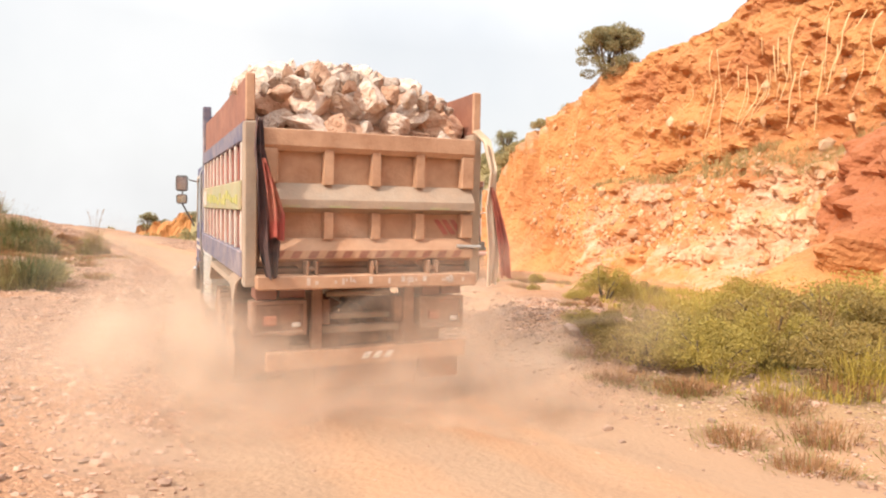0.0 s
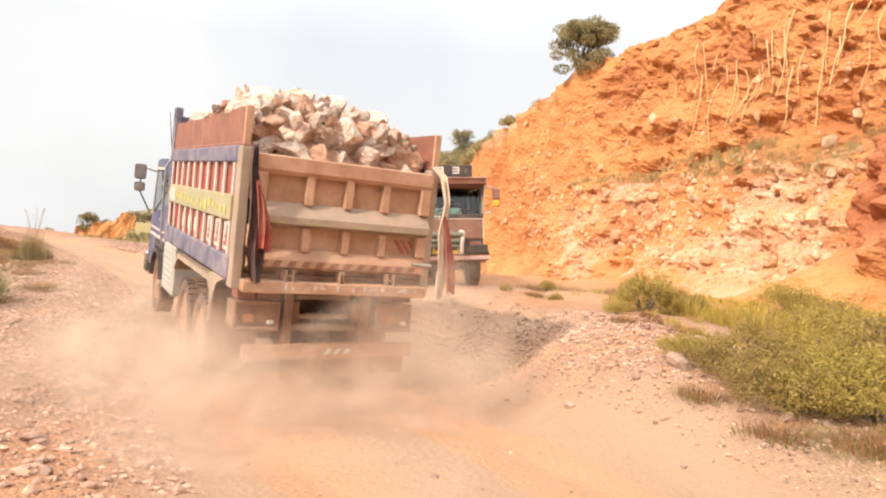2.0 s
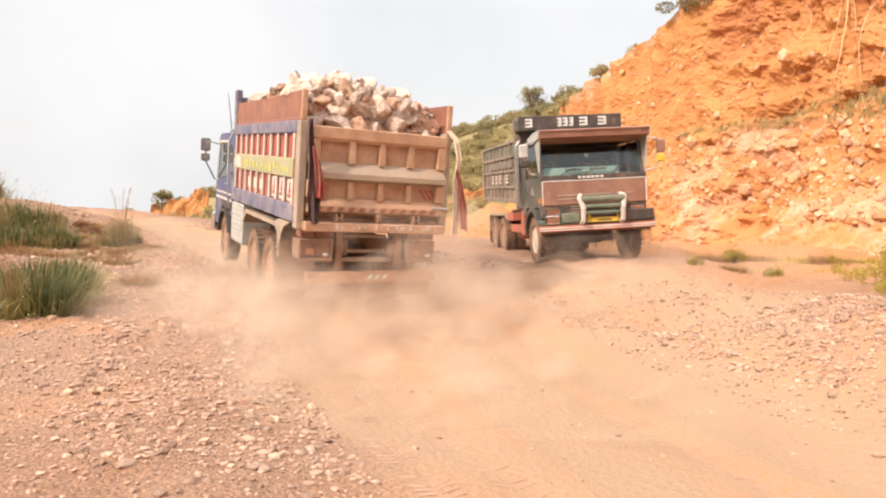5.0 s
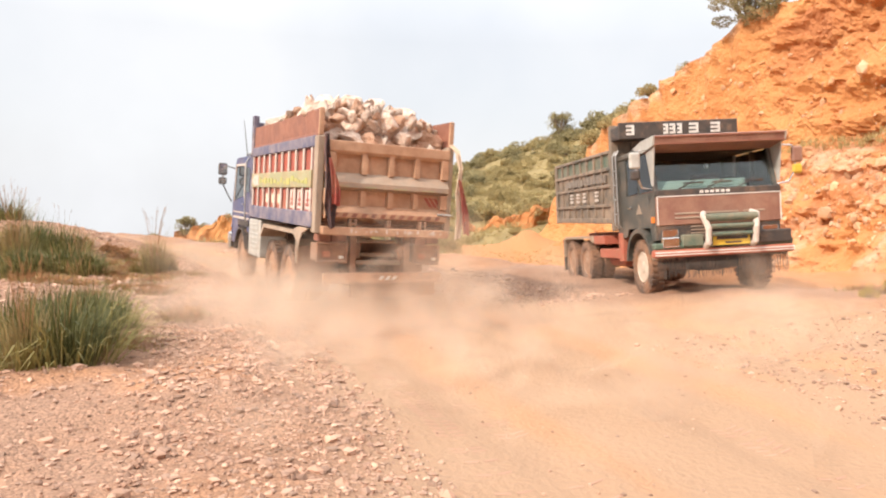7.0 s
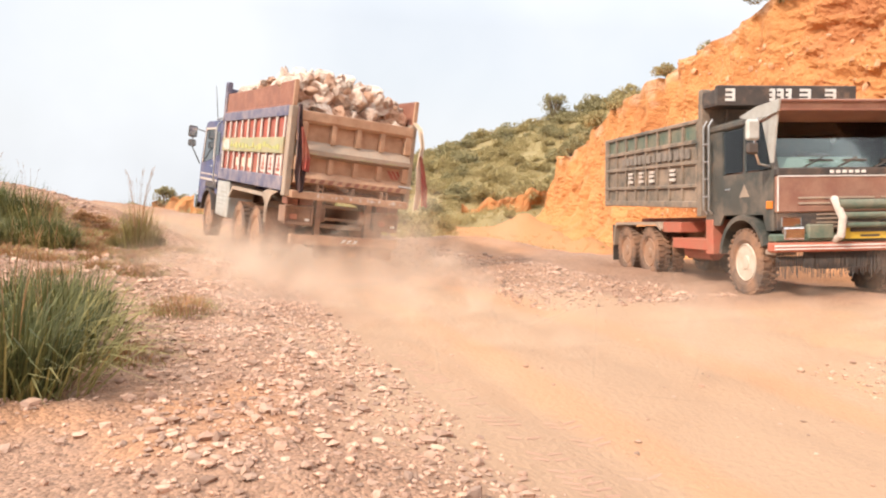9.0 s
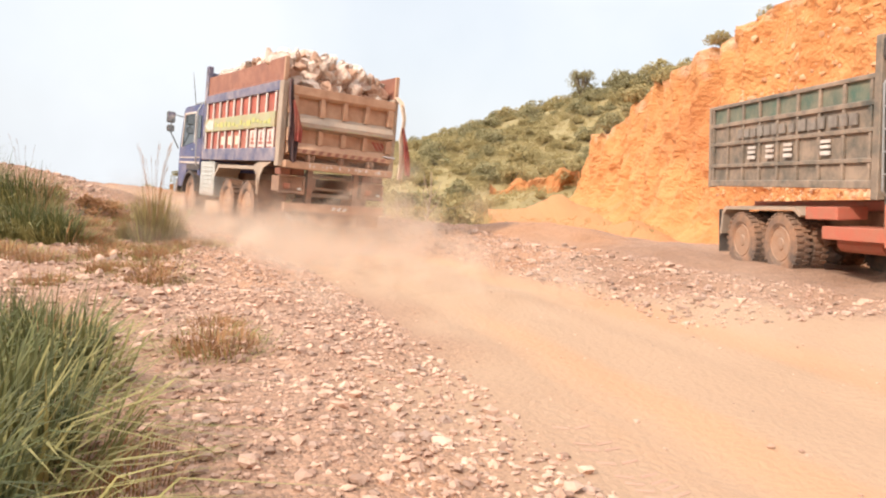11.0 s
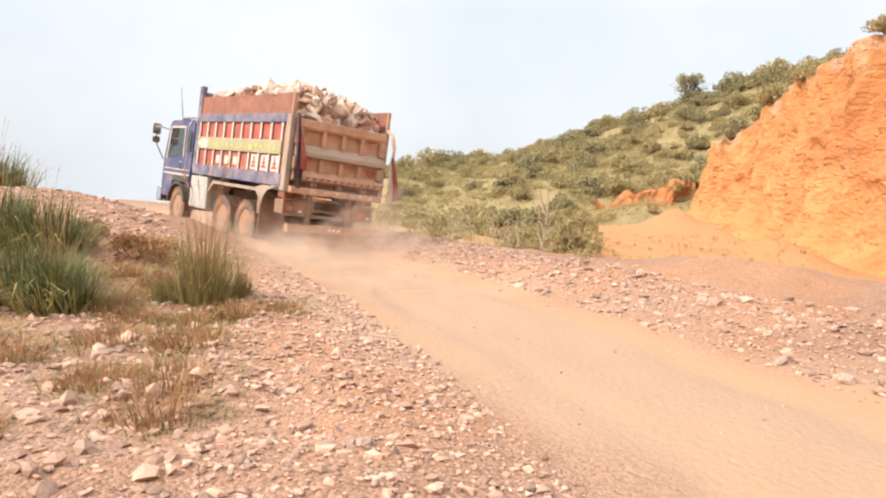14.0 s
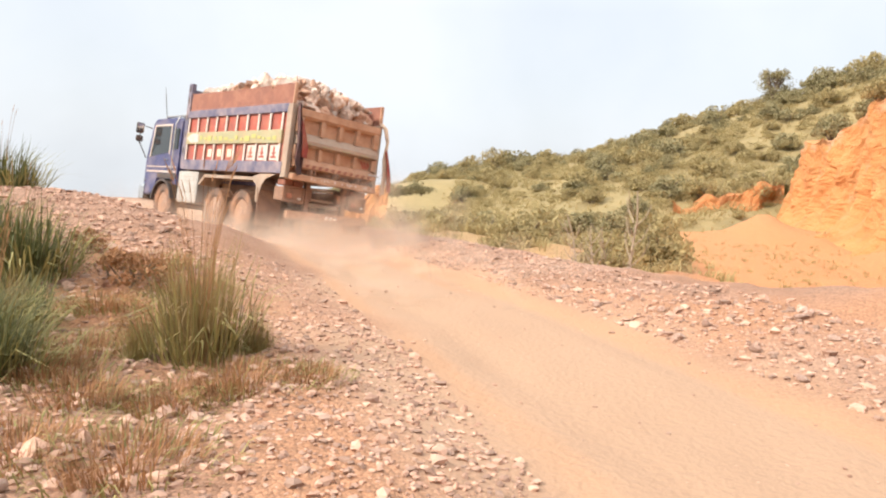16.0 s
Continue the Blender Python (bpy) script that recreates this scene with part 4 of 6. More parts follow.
        part("antenna", tube(bmesh.new(), [(s * 0.95, 6.9, 2.86), (s * 1.02, 7.0, 3.55), (s * 1.05, 7.02, 3.8)], 0.012, 6, 0.4), dark_paint, cab)
    bm = bmesh.new()
    extrude_profile(bm, [(7.47, 1.80), (7.475, 1.80), (7.235, 2.68), (7.23, 2.68)], "x", -1.02, 1.02)
    part("windscreen", bm, glass_mat, cab)
    part("front_bumper", boxes((-1.24, 1.24, 7.35, 7.62, 0.55, 0.98), bevel=0.04), chrome_mat, cab)
    part("roof_rack", boxes((-1.0, 1.0, 5.7, 5.76, 2.88, 2.96), (-1.0, 1.0, 6.8, 6.86, 2.88, 2.96), (-1.0, -0.94, 5.7, 6.86, 2.93, 2.98), (0.94, 1.0, 5.7, 6.86, 2.93, 2.98), bevel=0.01), steel_mat, cab)
    for x in (-0.5, 0.5):
        part("horn", lathe_x(bmesh.new(), [(x - 0.2, 0.03), (x + 0.1, 0.04), (x + 0.2, 0.09)], 12), chrome_mat, cab).location = (0, 6.3, 3.02)
    part("exhaust_stack", tube(bmesh.new(), [(-0.95, 5.16, 1.2), (-0.95, 5.16, 2.95), (-0.95, 5.12, 3.1)], 0.055, 12), steel_mat, t)
    # cloths tied to the rear corners
    bm = cloth(bmesh.new(), [(-1.13, -0.13, 3.0), (-1.14, -0.20, 2.7), (-1.10, -0.22, 2.45), (-1.06, -0.24, 2.1), (-1.05, -0.23, 1.8), (-1.02, -0.22, 1.48)], [(0.06, 0.02), (0.10, 0.05), (0.14, 0.06), (0.20, 0.10), (0.22, 0.08), (0.10, 0.05)], 2, 0.035, 1)
    part("hanging_cloth", bm, black_cloth, t, "dark ragged cloth")
    bm = cloth(bmesh.new(), [(-1.10, -0.25, 2.6), (-1.04, -0.29, 2.35), (-0.99, -0.30, 2.1), (-0.98, -0.29, 1.86)], [(0.04, 0.02), (0.09, 0.04), (0.15, 0.05), (0.13, 0.03)], 2, 0.03, 4)
    part("hanging_cloth", bm, red_cloth, t, "faded red cloth")
    bm = cloth(bmesh.new(), [(1.17, -0.08, 3.02), (1.26, -0.16, 2.9), (1.33, -0.20, 2.6), (1.30, -0.18, 2.2), (1.34, -0.20, 1.8), (1.33, -0.18, 1.36)], [(0.05, 0.02), (0.09, 0.05), (0.10, 0.06), (0.12, 0.07), (0.16, 0.07), (0.10, 0.03)], 2, 0.035, 2)
    part("hanging_cloth", bm, white_cloth, t, "dusty white cloth")
    bm = cloth(bmesh.new(), [(1.30, -0.21, 2.4), (1.37, -0.24, 2.1), (1.43, -0.27, 1.8), (1.48, -0.26, 1.45)], [(0.04, 0.02), (0.10, 0.05), (0.17, 0.07), (0.13, 0.04)], 2, 0.03, 3)
    part("hanging_cloth", bm, red_cloth, t, "faded red cloth")
    wheels = [wheel("front_wheel", t, (s * 1.04, 6.1, 0.52), side=s) for s in (-1, 1)]
    for y in (3.05, 1.75):
        wheels += [wheel("rear_wheel", t, (s * 1.06, y, 0.53), dual=True, side=s) for s in (-1, 1)]
    tagged(t, "dusty blue tipper lorry with rusty brown tailgate, loaded with rock", "truck")
    return t, wheels


def stripes_bm(x0, x1, y, z0, z1, n):
    bm = bmesh.new()
    w = (x1 - x0) / n
    for i in range(n):
        a = x0 + i * w
        extrude_profile(bm, [(a, z0), (a + w * 0.5, z0), (a + w * 0.75, z1), (a + w * 0.25, z1)], "y", y - 0.003, y)
    return bm


cab_blue = material("cab_blue", (0.03, 0.036, 0.11), (0.06, 0.062, 0.15), 3, 0.4, dust=0.46, dust_colour=(0.38, 0.31, 0.30))
material_bars = material("faded_marks", (0.36, 0.38, 0.12), (0.5, 0.42, 0.14), 5, 0.7, dust=0.3)
truck, truck_wheels = loaded_truck()


# ---- stones ----
def boulder_mesh(name, seed, mat, cuts=2, rough=0.16):
    """A broken block: a lump cut flat on several sides and roughened."""
    rnd = random.Random(seed)
    bm = bmesh.new()
    bmesh.ops.create_icosphere(bm, subdivisions=cuts, radius=0.5)
    for v in bm.verts:
        p = v.co.copy()
        v.co = p * (1 + rough * noise.noise(p * 2.1 + Vector((seed * 3.1, 0, 0))))
    for _ in range(13):
        d = Vector((rnd.uniform(-1, 1), rnd.uniform(-1, 1), rnd.uniform(-1, 1))).normalized()
        h = rnd.uniform(0.22, 0.38)
        for v in bm.verts:
            k = v.co.dot(d) - h
            if k > 0:
                v.co -= d * k * 0.93
    for v in bm.verts:
        v.co += v.normal * 0.045 * noise.noise(v.co * 9 + Vector((0, seed, 0)))
    me = bpy.data.meshes.new(name)
    bm.to_mesh(me)
    bm.free()
    me.materials.append(mat)
    return me


def load_height(x, y):
    """The heap's surface in the body: highest left of the middle, falling to the right and to the tailgate."""
    ridge = 3.81 - 0.16 * float(step(y, 2.6, 5.0)) - 0.50 * (1 - float(step(y, -0.5, 1.3)))
    side = 0.20 * ((x + 0.30) / 0.85) ** 2 if x < -0.3 else 0.20 * ((x + 0.30) / 1.35) ** 2
    return ridge - side


def rock_load():
    load = empty("rock_load")
    rnd = random.Random(11)
    meshes = [boulder_mesh("rock", 20 + i, brown_rock_mat if i in (2, 5, 7) else rock_mat, 3, 0.3) for i in range(10)]
    placed = []
    # blocks that lean on the tailgate
    for y, z, n, small, big in ((0.24, 3.00, 7, 0.32, 0.46), (0.46, 3.22, 6, 0.40, 0.60), (0.80, 3.42, 6, 0.40, 0.60)):
        for i in range(n):
            s, x = rnd.uniform(small, big), -0.92 + 1.86 * i / (n - 1) + rnd.uniform(-0.05, 0.05)
            drop = 0.12 * max(0.0, x) ** 2
            placed.append((x, y + rnd.uniform(-0.04, 0.05), z - drop + rnd.uniform(-0.05, 0.04), s))
    for size, count in ((0.66, 40), (0.44, 80), (0.28, 90), (0.16, 60)):
        for _ in range(count):
            for _try in range(25):
                s = size * rnd.uniform(0.8, 1.2)
                x, y = rnd.uniform(-1.14 + 0.55 * s, 1.14 - 0.55 * s), (rnd.uniform(0.02 + 0.42 * s, 0.75) if rnd.random() < 0.22 else rnd.uniform(0.05 + 0.45 * s, 4.9 - 0.6 * s))
                z = load_height(x, y) - s * 0.30
                if all((x - a) ** 2 + (y - b) ** 2 + (z - c) ** 2 > (0.39 * (s + d)) ** 2 for a, b, c, d in placed):
                    placed.append((x, y, z, s))
                    break
    for i, (x, y, z, s) in enumerate(placed):
        flat = 0.5 if i < 19 else 3.1
        m = Matrix.LocRotScale((x, y, z), Euler((rnd.uniform(-flat, flat), rnd.uniform(-flat, flat), rnd.uniform(-0.5, 0.5) if i < 19 else rnd.uniform(0, 6))), (s * rnd.uniform(1.0, 1.45), s * rnd.uniform(0.9, 1.2), s * rnd.uniform(0.75, 1.05)))
        share("rock", meshes[i % 10], load, m)
    # the packed rubble below the top layer
    gx, gy = np.linspace(-1.14, 1.14, 20), np.linspace(0.06, 4.9, 40)
    X, Y = np.meshgrid(gx, gy, indexing="ij")
    Zt = np.array([[load_height(a, b) - 0.33 - 0.2 * max(0.0, 1 - b / 0.8) for b in gy] for a in gx]) + 0.06 * fbm(X * 4, Y * 4, 0, 3)
    V = np.concatenate([np.stack([X, Y, Zt], -1).reshape(-1, 3), np.stack([X, Y, 0 * X + 1.57], -1).reshape(-1, 3)])
    f = [q[::-1] for q in grid_faces(20, 40)] + [[i + 800 for i in q] for q in grid_faces(20, 40)]
    ring = [i * 40 for i in range(20)] + [19 * 40 + j for j in range(1, 40)] + [i * 40 + 39 for i in range(18, -1, -1)] + [j for j in range(38, 0, -1)]
    for a, b in zip(ring, ring[1:] + ring[:1]):
        f.append([a, b, b + 800, a + 800])
    raw("rubble", V.tolist(), f, brown_rock_mat, load)
    return tagged(load, "heaped load of pale and brown-stained limestone blocks", "rocks")


load = rock_load()


# ---- the parked truck, origin on the ground under its front bumper, y ahead ----
def parked_truck():
    t = empty("parked_dump_truck", pose(0.06, 21.1, -0.43, 3.0, 4.2, 186.8))
    bed = empty("tipping_body", pose(0, 0, 0.03, -1.9))
    bed.parent = t
    y0, y1 = -7.2, -2.42
    part("bed_floor", boxes((-1.16, 1.16, y0 + 0.05, y1 - 0.05, 1.34, 1.42)), chassis_paint, bed)
    for s in (-1, 1):
        a, b = (-1.22, -1.18) if s < 0 else (1.18, 1.22)
        part("side_panel", boxes((a, b, y0, y1, 1.33, 2.50), bevel=0.004), green_paint, bed)
        part("upper_board", boxes((a, b, y0, y1, 2.505, 2.85), bevel=0.006), teal_paint, bed, "green raised side board")
        o0, o1 = (a - 0.05, a + 0.005) if s < 0 else (b - 0.005, b + 0.05)
        for z0, z1 in ((1.30, 1.42), (1.66, 1.73), (2.08, 2.15), (2.44, 2.52), (2.80, 2.87)):
            part("rail", boxes((o0, o1, y0, y1, z0, z1), bevel=0.01), green_paint, bed)
        for i in range(9):
            y = y0 + 0.05 + i * (y1 - y0 - 0.16) / 8
            for z0, z1 in ((1.42, 1.66), (1.73, 2.08), (2.15, 2.44), (2.52, 2.80)):
                part("stake", boxes((o0 + 0.005, o1 - 0.005, y, y + 0.06, z0, z1), bevel=0.006), green_paint, bed)
        part("corner_post", boxes((a - 0.06, b + 0.06, y1, y1 + 0.14, 1.15, 3.36)), green_paint, bed)
        part("corner_post", boxes((a - 0.05, b + 0.05, y0 - 0.10, y0, 1.28, 2.87)), green_paint, bed)
        xo = o1 + 0.003 if s > 0 else o0 - 0.003
        rnd = random.Random(5)
        y = y1 - 0.35
        for w in (0.16, 0.16, 0.2, 0.0, 0.14, 0.2, 0.2, 0.0, 0.14, 0.0, 0.17, 0.17, 0.18, 0.17, 0.16, 0.17, 0.17):
            if w:
                part("faded_mark", boxes((xo - 0.03, xo + 0.001, y - w, y, 2.20, 2.36 + rnd.uniform(-0.02, 0.02)), bevel=0), letter_mat, bed)
            y -= w + 0.06
        for y in (y1 - 0.95, y1 - 1.95, y1 - 2.5, y1 - 3.1):
            bm = bmesh.new()
            box(bm, xo - 0.03, xo + 0.001, y - 0.22, y, 1.80, 1.86, 0)
            box(bm, xo - 0.03, xo + 0.001, y - 0.22, y, 1.90, 1.95, 0)
            box(bm, xo - 0.03, xo + 0.001, y - 0.22, y, 1.98, 2.03, 0)
            part("painted_mark", bm, letter_mat if s < 0 else white_paint, bed)
    part("headboard", boxes((-1.18, 1.18, y1 + 0.02, y1 + 0.08, 1.2, 3.3)), green_paint, bed)
    part("headboard_ribs", boxes(*[(x - 0.03, x + 0.03, y1 + 0.08, y1 + 0.14, 1.2, 3.05) for x in (-0.8, -0.4, 0, 0.4, 0.8)]), green_paint, bed)
    canopy = part("cab_guard", boxes((-1.26, 1.26, y1 + 0.02, y1 + 0.62, 3.02, 3.07), (-1.26, 1.26, y1 + 0.56, y1 + 0.62, 3.05, 3.36), (-1.27, -1.22, y1 + 0.02, y1 + 0.6, 3.05, 3.3), (1.22, 1.27, y1 + 0.02, y1 + 0.6, 3.05, 3.3)), dark_paint, bed, "black guard over the cab with white marks")
    yf = y1 + 0.625
    for x, w in ((1.02, 0.17), (0.27, 0.10), (0.13, 0.12), (-0.02, 0.1), (-0.32, 0.2), (-0.78, 0.2)):
        bm = bmesh.new()
        for z in (3.10, 3.18, 3.26):
            box(bm, x - w / 2, x + w / 2, yf - 0.004, yf + 0.004, z, z + 0.045, 0)
        box(bm, x - w / 2, x - w / 2 + 0.05, yf - 0.004, yf + 0.005, 3.10, 3.30, 0)
        part("sign_mark", bm, sign_white, canopy)
    part("tailgate", boxes((-1.16, 1.16, y0 - 0.06, y0, 1.36, 2.6)), green_paint, bed)
    # chassis
    ch = empty("chassis")
    ch.parent = t
    for s in (-1, 1):
        part("chassis_rail", boxes((s * 0.42 - 0.05, s * 0.42 + 0.05, -6.75, -0.5, 0.82, 1.06)), chassis_paint, ch)
        part("sub_frame", boxes((s * 0.42 - 0.05, s * 0.42 + 0.05, -6.9, -2.4, 1.08, 1.24)), red_frame, ch)
        x0, x1 = (-1.20, -0.70) if s < 0 else (0.70, 1.20)
        bm = bmesh.new()
        extrude_profile(bm, [(-6.88, 0.62), (-6.78, 1.06), (-6.66, 1.16), (-4.29, 1.16), (-4.1, 1.02), (-4.15, 0.99), (-4.34, 1.10), (-6.61, 1.10), (-6.72, 1.02), (-6.82, 0.62)], "x", x0, x1)
        part("wheel_guard", bm, grey_paint, ch)
        part("side_frame", boxes((x0, x1, -4.0, -3.2, 0.96, 1.16), (x0 + 0.02, x1 - 0.02, -3.6, -2.0, 0.66, 0.86), (x0, x1, -2.2, -1.95, 0.6, 1.2)), red_frame, ch, "rusty red side frame")
        part("mud_flap", boxes((x0 + 0.02, x1 - 0.02, -6.96, -6.93, 0.25, 1.10), bevel=0.004), dark_paint, ch)
        part("leaf_spring", boxes(*[(s * 0.6 - 0.05, s * 0.6 + 0.05, -6.0 + 0.12 * k, -4.5 - 0.12 * k, 0.64 + 0.04 * k, 0.675 + 0.04 * k) for k in range(5)], bevel=0.003), chassis_paint, ch)
    part("air_tank", tube(bmesh.new(), [(0.85, -3.5, 0.6), (0.85, -2.5, 0.6)], 0.14, 14), red_frame, ch)
    for y in (-6.06, -4.76, -0.95):
        bm = tube(bmesh.new(), [(-1.0, y, 0.52), (1.0, y, 0.52)], 0.085, 12)
        if y < -2:
            bmesh.ops.create_uvsphere(bm, u_segments=14, v_segments=8, radius=0.23, matrix=Matrix.Translation((0, y, 0.52)))
        part("axle", bm, chassis_paint, ch)
    part("radiator_guard", boxes((-0.5, 0.5, -0.5, -0.4, 0.45, 0.8), (-0.25, 0.25, -0.7, -0.5, 0.42, 0.7)), dark_paint, ch)
    for s in (-1, 1):
        wheel("front_wheel", t, (s * 1.05, -0.95, 0.52), side=s, rim=pale_rim)
        wheel("rear_wheel", t, (s * 1.06, -4.76, 0.52), dual=True, side=s)
        wheel("rear_wheel", t, (s * 1.06, -6.06, 0.52), dual=True, side=s)
    # cab
    cab = empty("cab", Matrix.Translation((0, 0, 0.05)))
    cab.parent = t
    for s in (-1, 1):
        a, b = (-1.18, -1.14) if s < 0 else (1.14, 1.18)
        prof = [(-2.22, 1.05), (-1.72, 1.05), (-1.60, 1.22), (-0.42, 1.22), (-0.34, 0.98), (-0.14, 0.98), (-0.14, 1.88), (-2.22, 1.88)]
        part("door_skin", extrude_profile(bmesh.new(), prof, "x", a, b), cab_green, cab, "dusty dark green door panel")
    for s in (-1, 1):
        a, b = (-1.17, -1.10) if s < 0 else (1.10, 1.17)
        part("pillar", extrude_profile(bmesh.new(), [(-0.14, 1.88), (-0.22, 1.88), (-0.44, 2.62), (-0.36, 2.62)], "x", a, b), cab_green, cab)
        part("pillar", extrude_profile(bmesh.new(), [(-2.22, 1.88), (-1.66, 1.88), (-1.66, 2.62), (-2.22, 2.62)], "x", a, b), cab_green, cab)
        part("pillar", extrude_profile(bmesh.new(), [(-1.02, 1.88), (-0.96, 1.88), (-0.96, 2.62), (-1.02, 2.62)], "x", a + 0.01, b - 0.01), cab_green, cab)
    part("roof", boxes((-1.17, 1.17, -2.22, -0.36, 2.62, 2.76), bevel=0.04), cab_green, cab)
    part("back_wall", boxes((-1.14, 1.14, -2.22, -2.16, 1.05, 2.62), bevel=0.004), dark_paint, cab)
    part("cab_floor", boxes((-1.14, 1.14, -2.16, -0.2, 1.22, 1.28), bevel=0.004), dark_paint, cab)
    front = part("front_panel", boxes((-1.18, 1.18, -0.14, -0.06, 1.24, 1.78), bevel=0.02), maroon_paint, cab, "dusty maroon front panel")
    part("panel_trim", boxes((-1.16, 1.16, -0.062, -0.05, 1.765, 1.785), (1.155, 1.175, -0.062, -0.05, 1.26, 1.77), (-1.175, -1.155, -0.062, -0.05, 1.26, 1.77), bevel=0.002), sign_white, front)
    part("grille_slot", boxes((0.35, 0.85, -0.062, -0.045, 1.44, 1.47), (0.35, 0.85, -0.062, -0.045, 1.36, 1.39), (-0.35, 0.25, -0.062, -0.045, 1.44, 1.47), (-0.35, 0.25, -0.062, -0.045, 1.36, 1.39), (-0.85, -0.45, -0.062, -0.045, 1.44, 1.47), bevel=0.003), grey_paint, front)
    part("cowl", boxes((-1.18, 1.18, -0.16, -0.05, 1.78, 1.90), bevel=0.02), dark_paint, cab)
    part("badge", boxes(*[(x - 0.035, x + 0.035, -0.052, -0.044, 1.815, 1.86) for x in (0.33, 0.23, 0.13, 0.03, -0.07, -0.17)], bevel=0.002), sign_white, cab)
    part("grille", boxes((-1.16, 1.16, -0.15, -0.08, 0.98, 1.24), bevel=0.01), dark_paint, cab)
    part("grille_bars", boxes(*[(-0.45, 0.55, -0.085, -0.07, z, z + 0.022) for z in (1.02, 1.08, 1.14, 1.20)], bevel=0.003), grey_paint, cab)
    glass = bmesh.new()
    extrude_profile(glass, [(-0.17, 1.90), (-0.165, 1.90), (-0.385, 2.62), (-0.39, 2.62)], "x", -1.10, 1.10)
    pane = part("windscreen", glass, window_glass, cab)
    pane.visible_shadow = False
    # pale green strip standing just behind the windscreen's lower edge
    part("pale_strip", extrude_profile(bmesh.new(), [(-0.24, 1.90), (-0.23, 1.90), (-0.285, 2.07), (-0.295, 2.07)], "x", -0.62, 1.06), strip_green, cab, "pale green strip along the windscreen")
    part("dashboard", boxes((-1.1, 1.1, -0.75, -0.22, 1.55, 1.89), bevel=0.03), dark_paint, cab)
    part("seat", boxes((0.35, 0.95, -2.0, -1.5, 1.3, 1.7), (0.35, 0.95, -2.1, -1.9, 1.6, 2.3), bevel=0.05), maroon_paint, cab)
    part("seat", boxes((-0.95, -0.35, -2.0, -1.5, 1.3, 1.7), (-0.95, -0.35, -2.1, -1.9, 1.6, 2.3), bevel=0.05), maroon_paint, cab)
    bm = bmesh.new()
    ring = [(-0.62 + 0.2 * math.cos(a), -0.85 + 0.10 * math.sin(a), 1.98 + 0.16 * math.sin(a)) for a in np.linspace(0, 2 * math.pi, 18)]
    part("steering_wheel", tube(bm, ring, 0.018, 6), dark_paint, cab)
    part("pendant", lathe_x(bmesh.new(), [(-0.03, 0.02), (-0.02, 0.045), (0.02, 0.045), (0.03, 0.02)], 12), sign_white, cab).matrix_basis = pose(0.05, -0.42, 2.33)
    for k, (x, d) in enumerate(((0.72, -0.34), (0.18, -0.34), (-0.42, -0.34))):
        part("wiper", tube(bmesh.new(), [(x, -0.13, 1.91), (x + d * 0.5, -0.165, 1.98), (x + d, -0.19, 2.06)], 0.014, 6), dark_paint, cab)
        part("wiper_blade", boxes((x + d - 0.16, x + d + 0.22, -0.20, -0.17, 2.0, 2.03), bevel=0.004), dark_paint, cab)
    # peak over the windscreen
    bm = bmesh.new()
    extrude_profile(bm, [(-0.40, 2.60), (0.06, 2.70), (0.10, 2.86), (0.04, 2.88), (-0.5, 2.84), (-0.5, 2.64)], "x", -1.22, 1.22)
    peak = part("sun_peak", bm, maroon_paint, cab, "broad dusty maroon peak over the windscreen")
    part("peak_edge", boxes((-1.22, 1.22, 0.06, 0.11, 2.70, 2.73), (-1.22, 1.22, 0.07, 0.112, 2.83, 2.86), bevel=0.004), rust_board, peak)
    for s in (-1, 1):
        bm = bmesh.new()
        extrude_profile(bm, [(-0.5, 2.62), (0.07, 2.70), (0.11, 2.87), (-0.52, 2.85), (-1.0, 2.76), (-0.62, 2.66)], "x", min(s * 1.22, s * 1.25), max(s * 1.22, s * 1.25))
        extrude_profile(bm, [(-0.18, 1.98), (-0.12, 1.98), (0.0, 2.72), (-0.42, 2.66)], "x", min(s * 1.185, s * 1.21), max(s * 1.185, s * 1.21))
        part("peak_cheek", bm, silver_mat, peak, "bare metal cheek")
        xo = s * 1.16
        bm = bmesh.new()
        extrude_profile(bm, [(-0.96, 1.90), (-0.26, 1.90), (-0.46, 2.60), (-0.96, 2.60)], "x", min(xo, xo - s * 0.006), max(xo, xo - s * 0.006))
        extrude_profile(bm, [(-1.64, 1.90), (-1.04, 1.90), (-1.04, 2.60), (-1.64, 2.60)], "x", min(xo, xo - s * 0.006), max(xo, xo - s * 0.006))
        p = part("door_glass", bm, window_glass, cab)
        p.visible_shadow = False
        part("door_handle", boxes((min(s * 1.175, s * 1.2), max(s * 1.175, s * 1.2), -1.55, -1.4, 1.62, 1.66)), chrome_mat, cab)
        bm = bmesh.new()
        extrude_profile(bm, [(-1.1, 1.50), (-0.8, 1.50), (-0.95, 1.70)], "x", min(s * 1.182, s * 1.188), max(s * 1.182, s * 1.188))
        part("door_mark", bm, grey_paint, cab)
        # mudguard and step
        pts = [(-0.95 + 0.70 * math.cos(a), 0.52 + 0.70 * math.sin(a)) for a in np.linspace(0.35, math.pi - 0.1, 14)]
        inner = [(-0.95 + 0.62 * math.cos(a), 0.52 + 0.62 * math.sin(a)) for a in np.linspace(math.pi - 0.1, 0.35, 14)]
        bm = bmesh.new()
        extrude_profile(bm, pts + inner, "x", min(s * 0.85, s * 1.24), max(s * 0.85, s * 1.24))
        part("arch", bm, cab_green, cab)
        part("corner_lamp", boxes((min(s * 1.17, s * 1.2), max(s * 1.17, s * 1.2), -0.32, -0.16, 1.30, 1.42), bevel=0.01), orange_lens, cab)
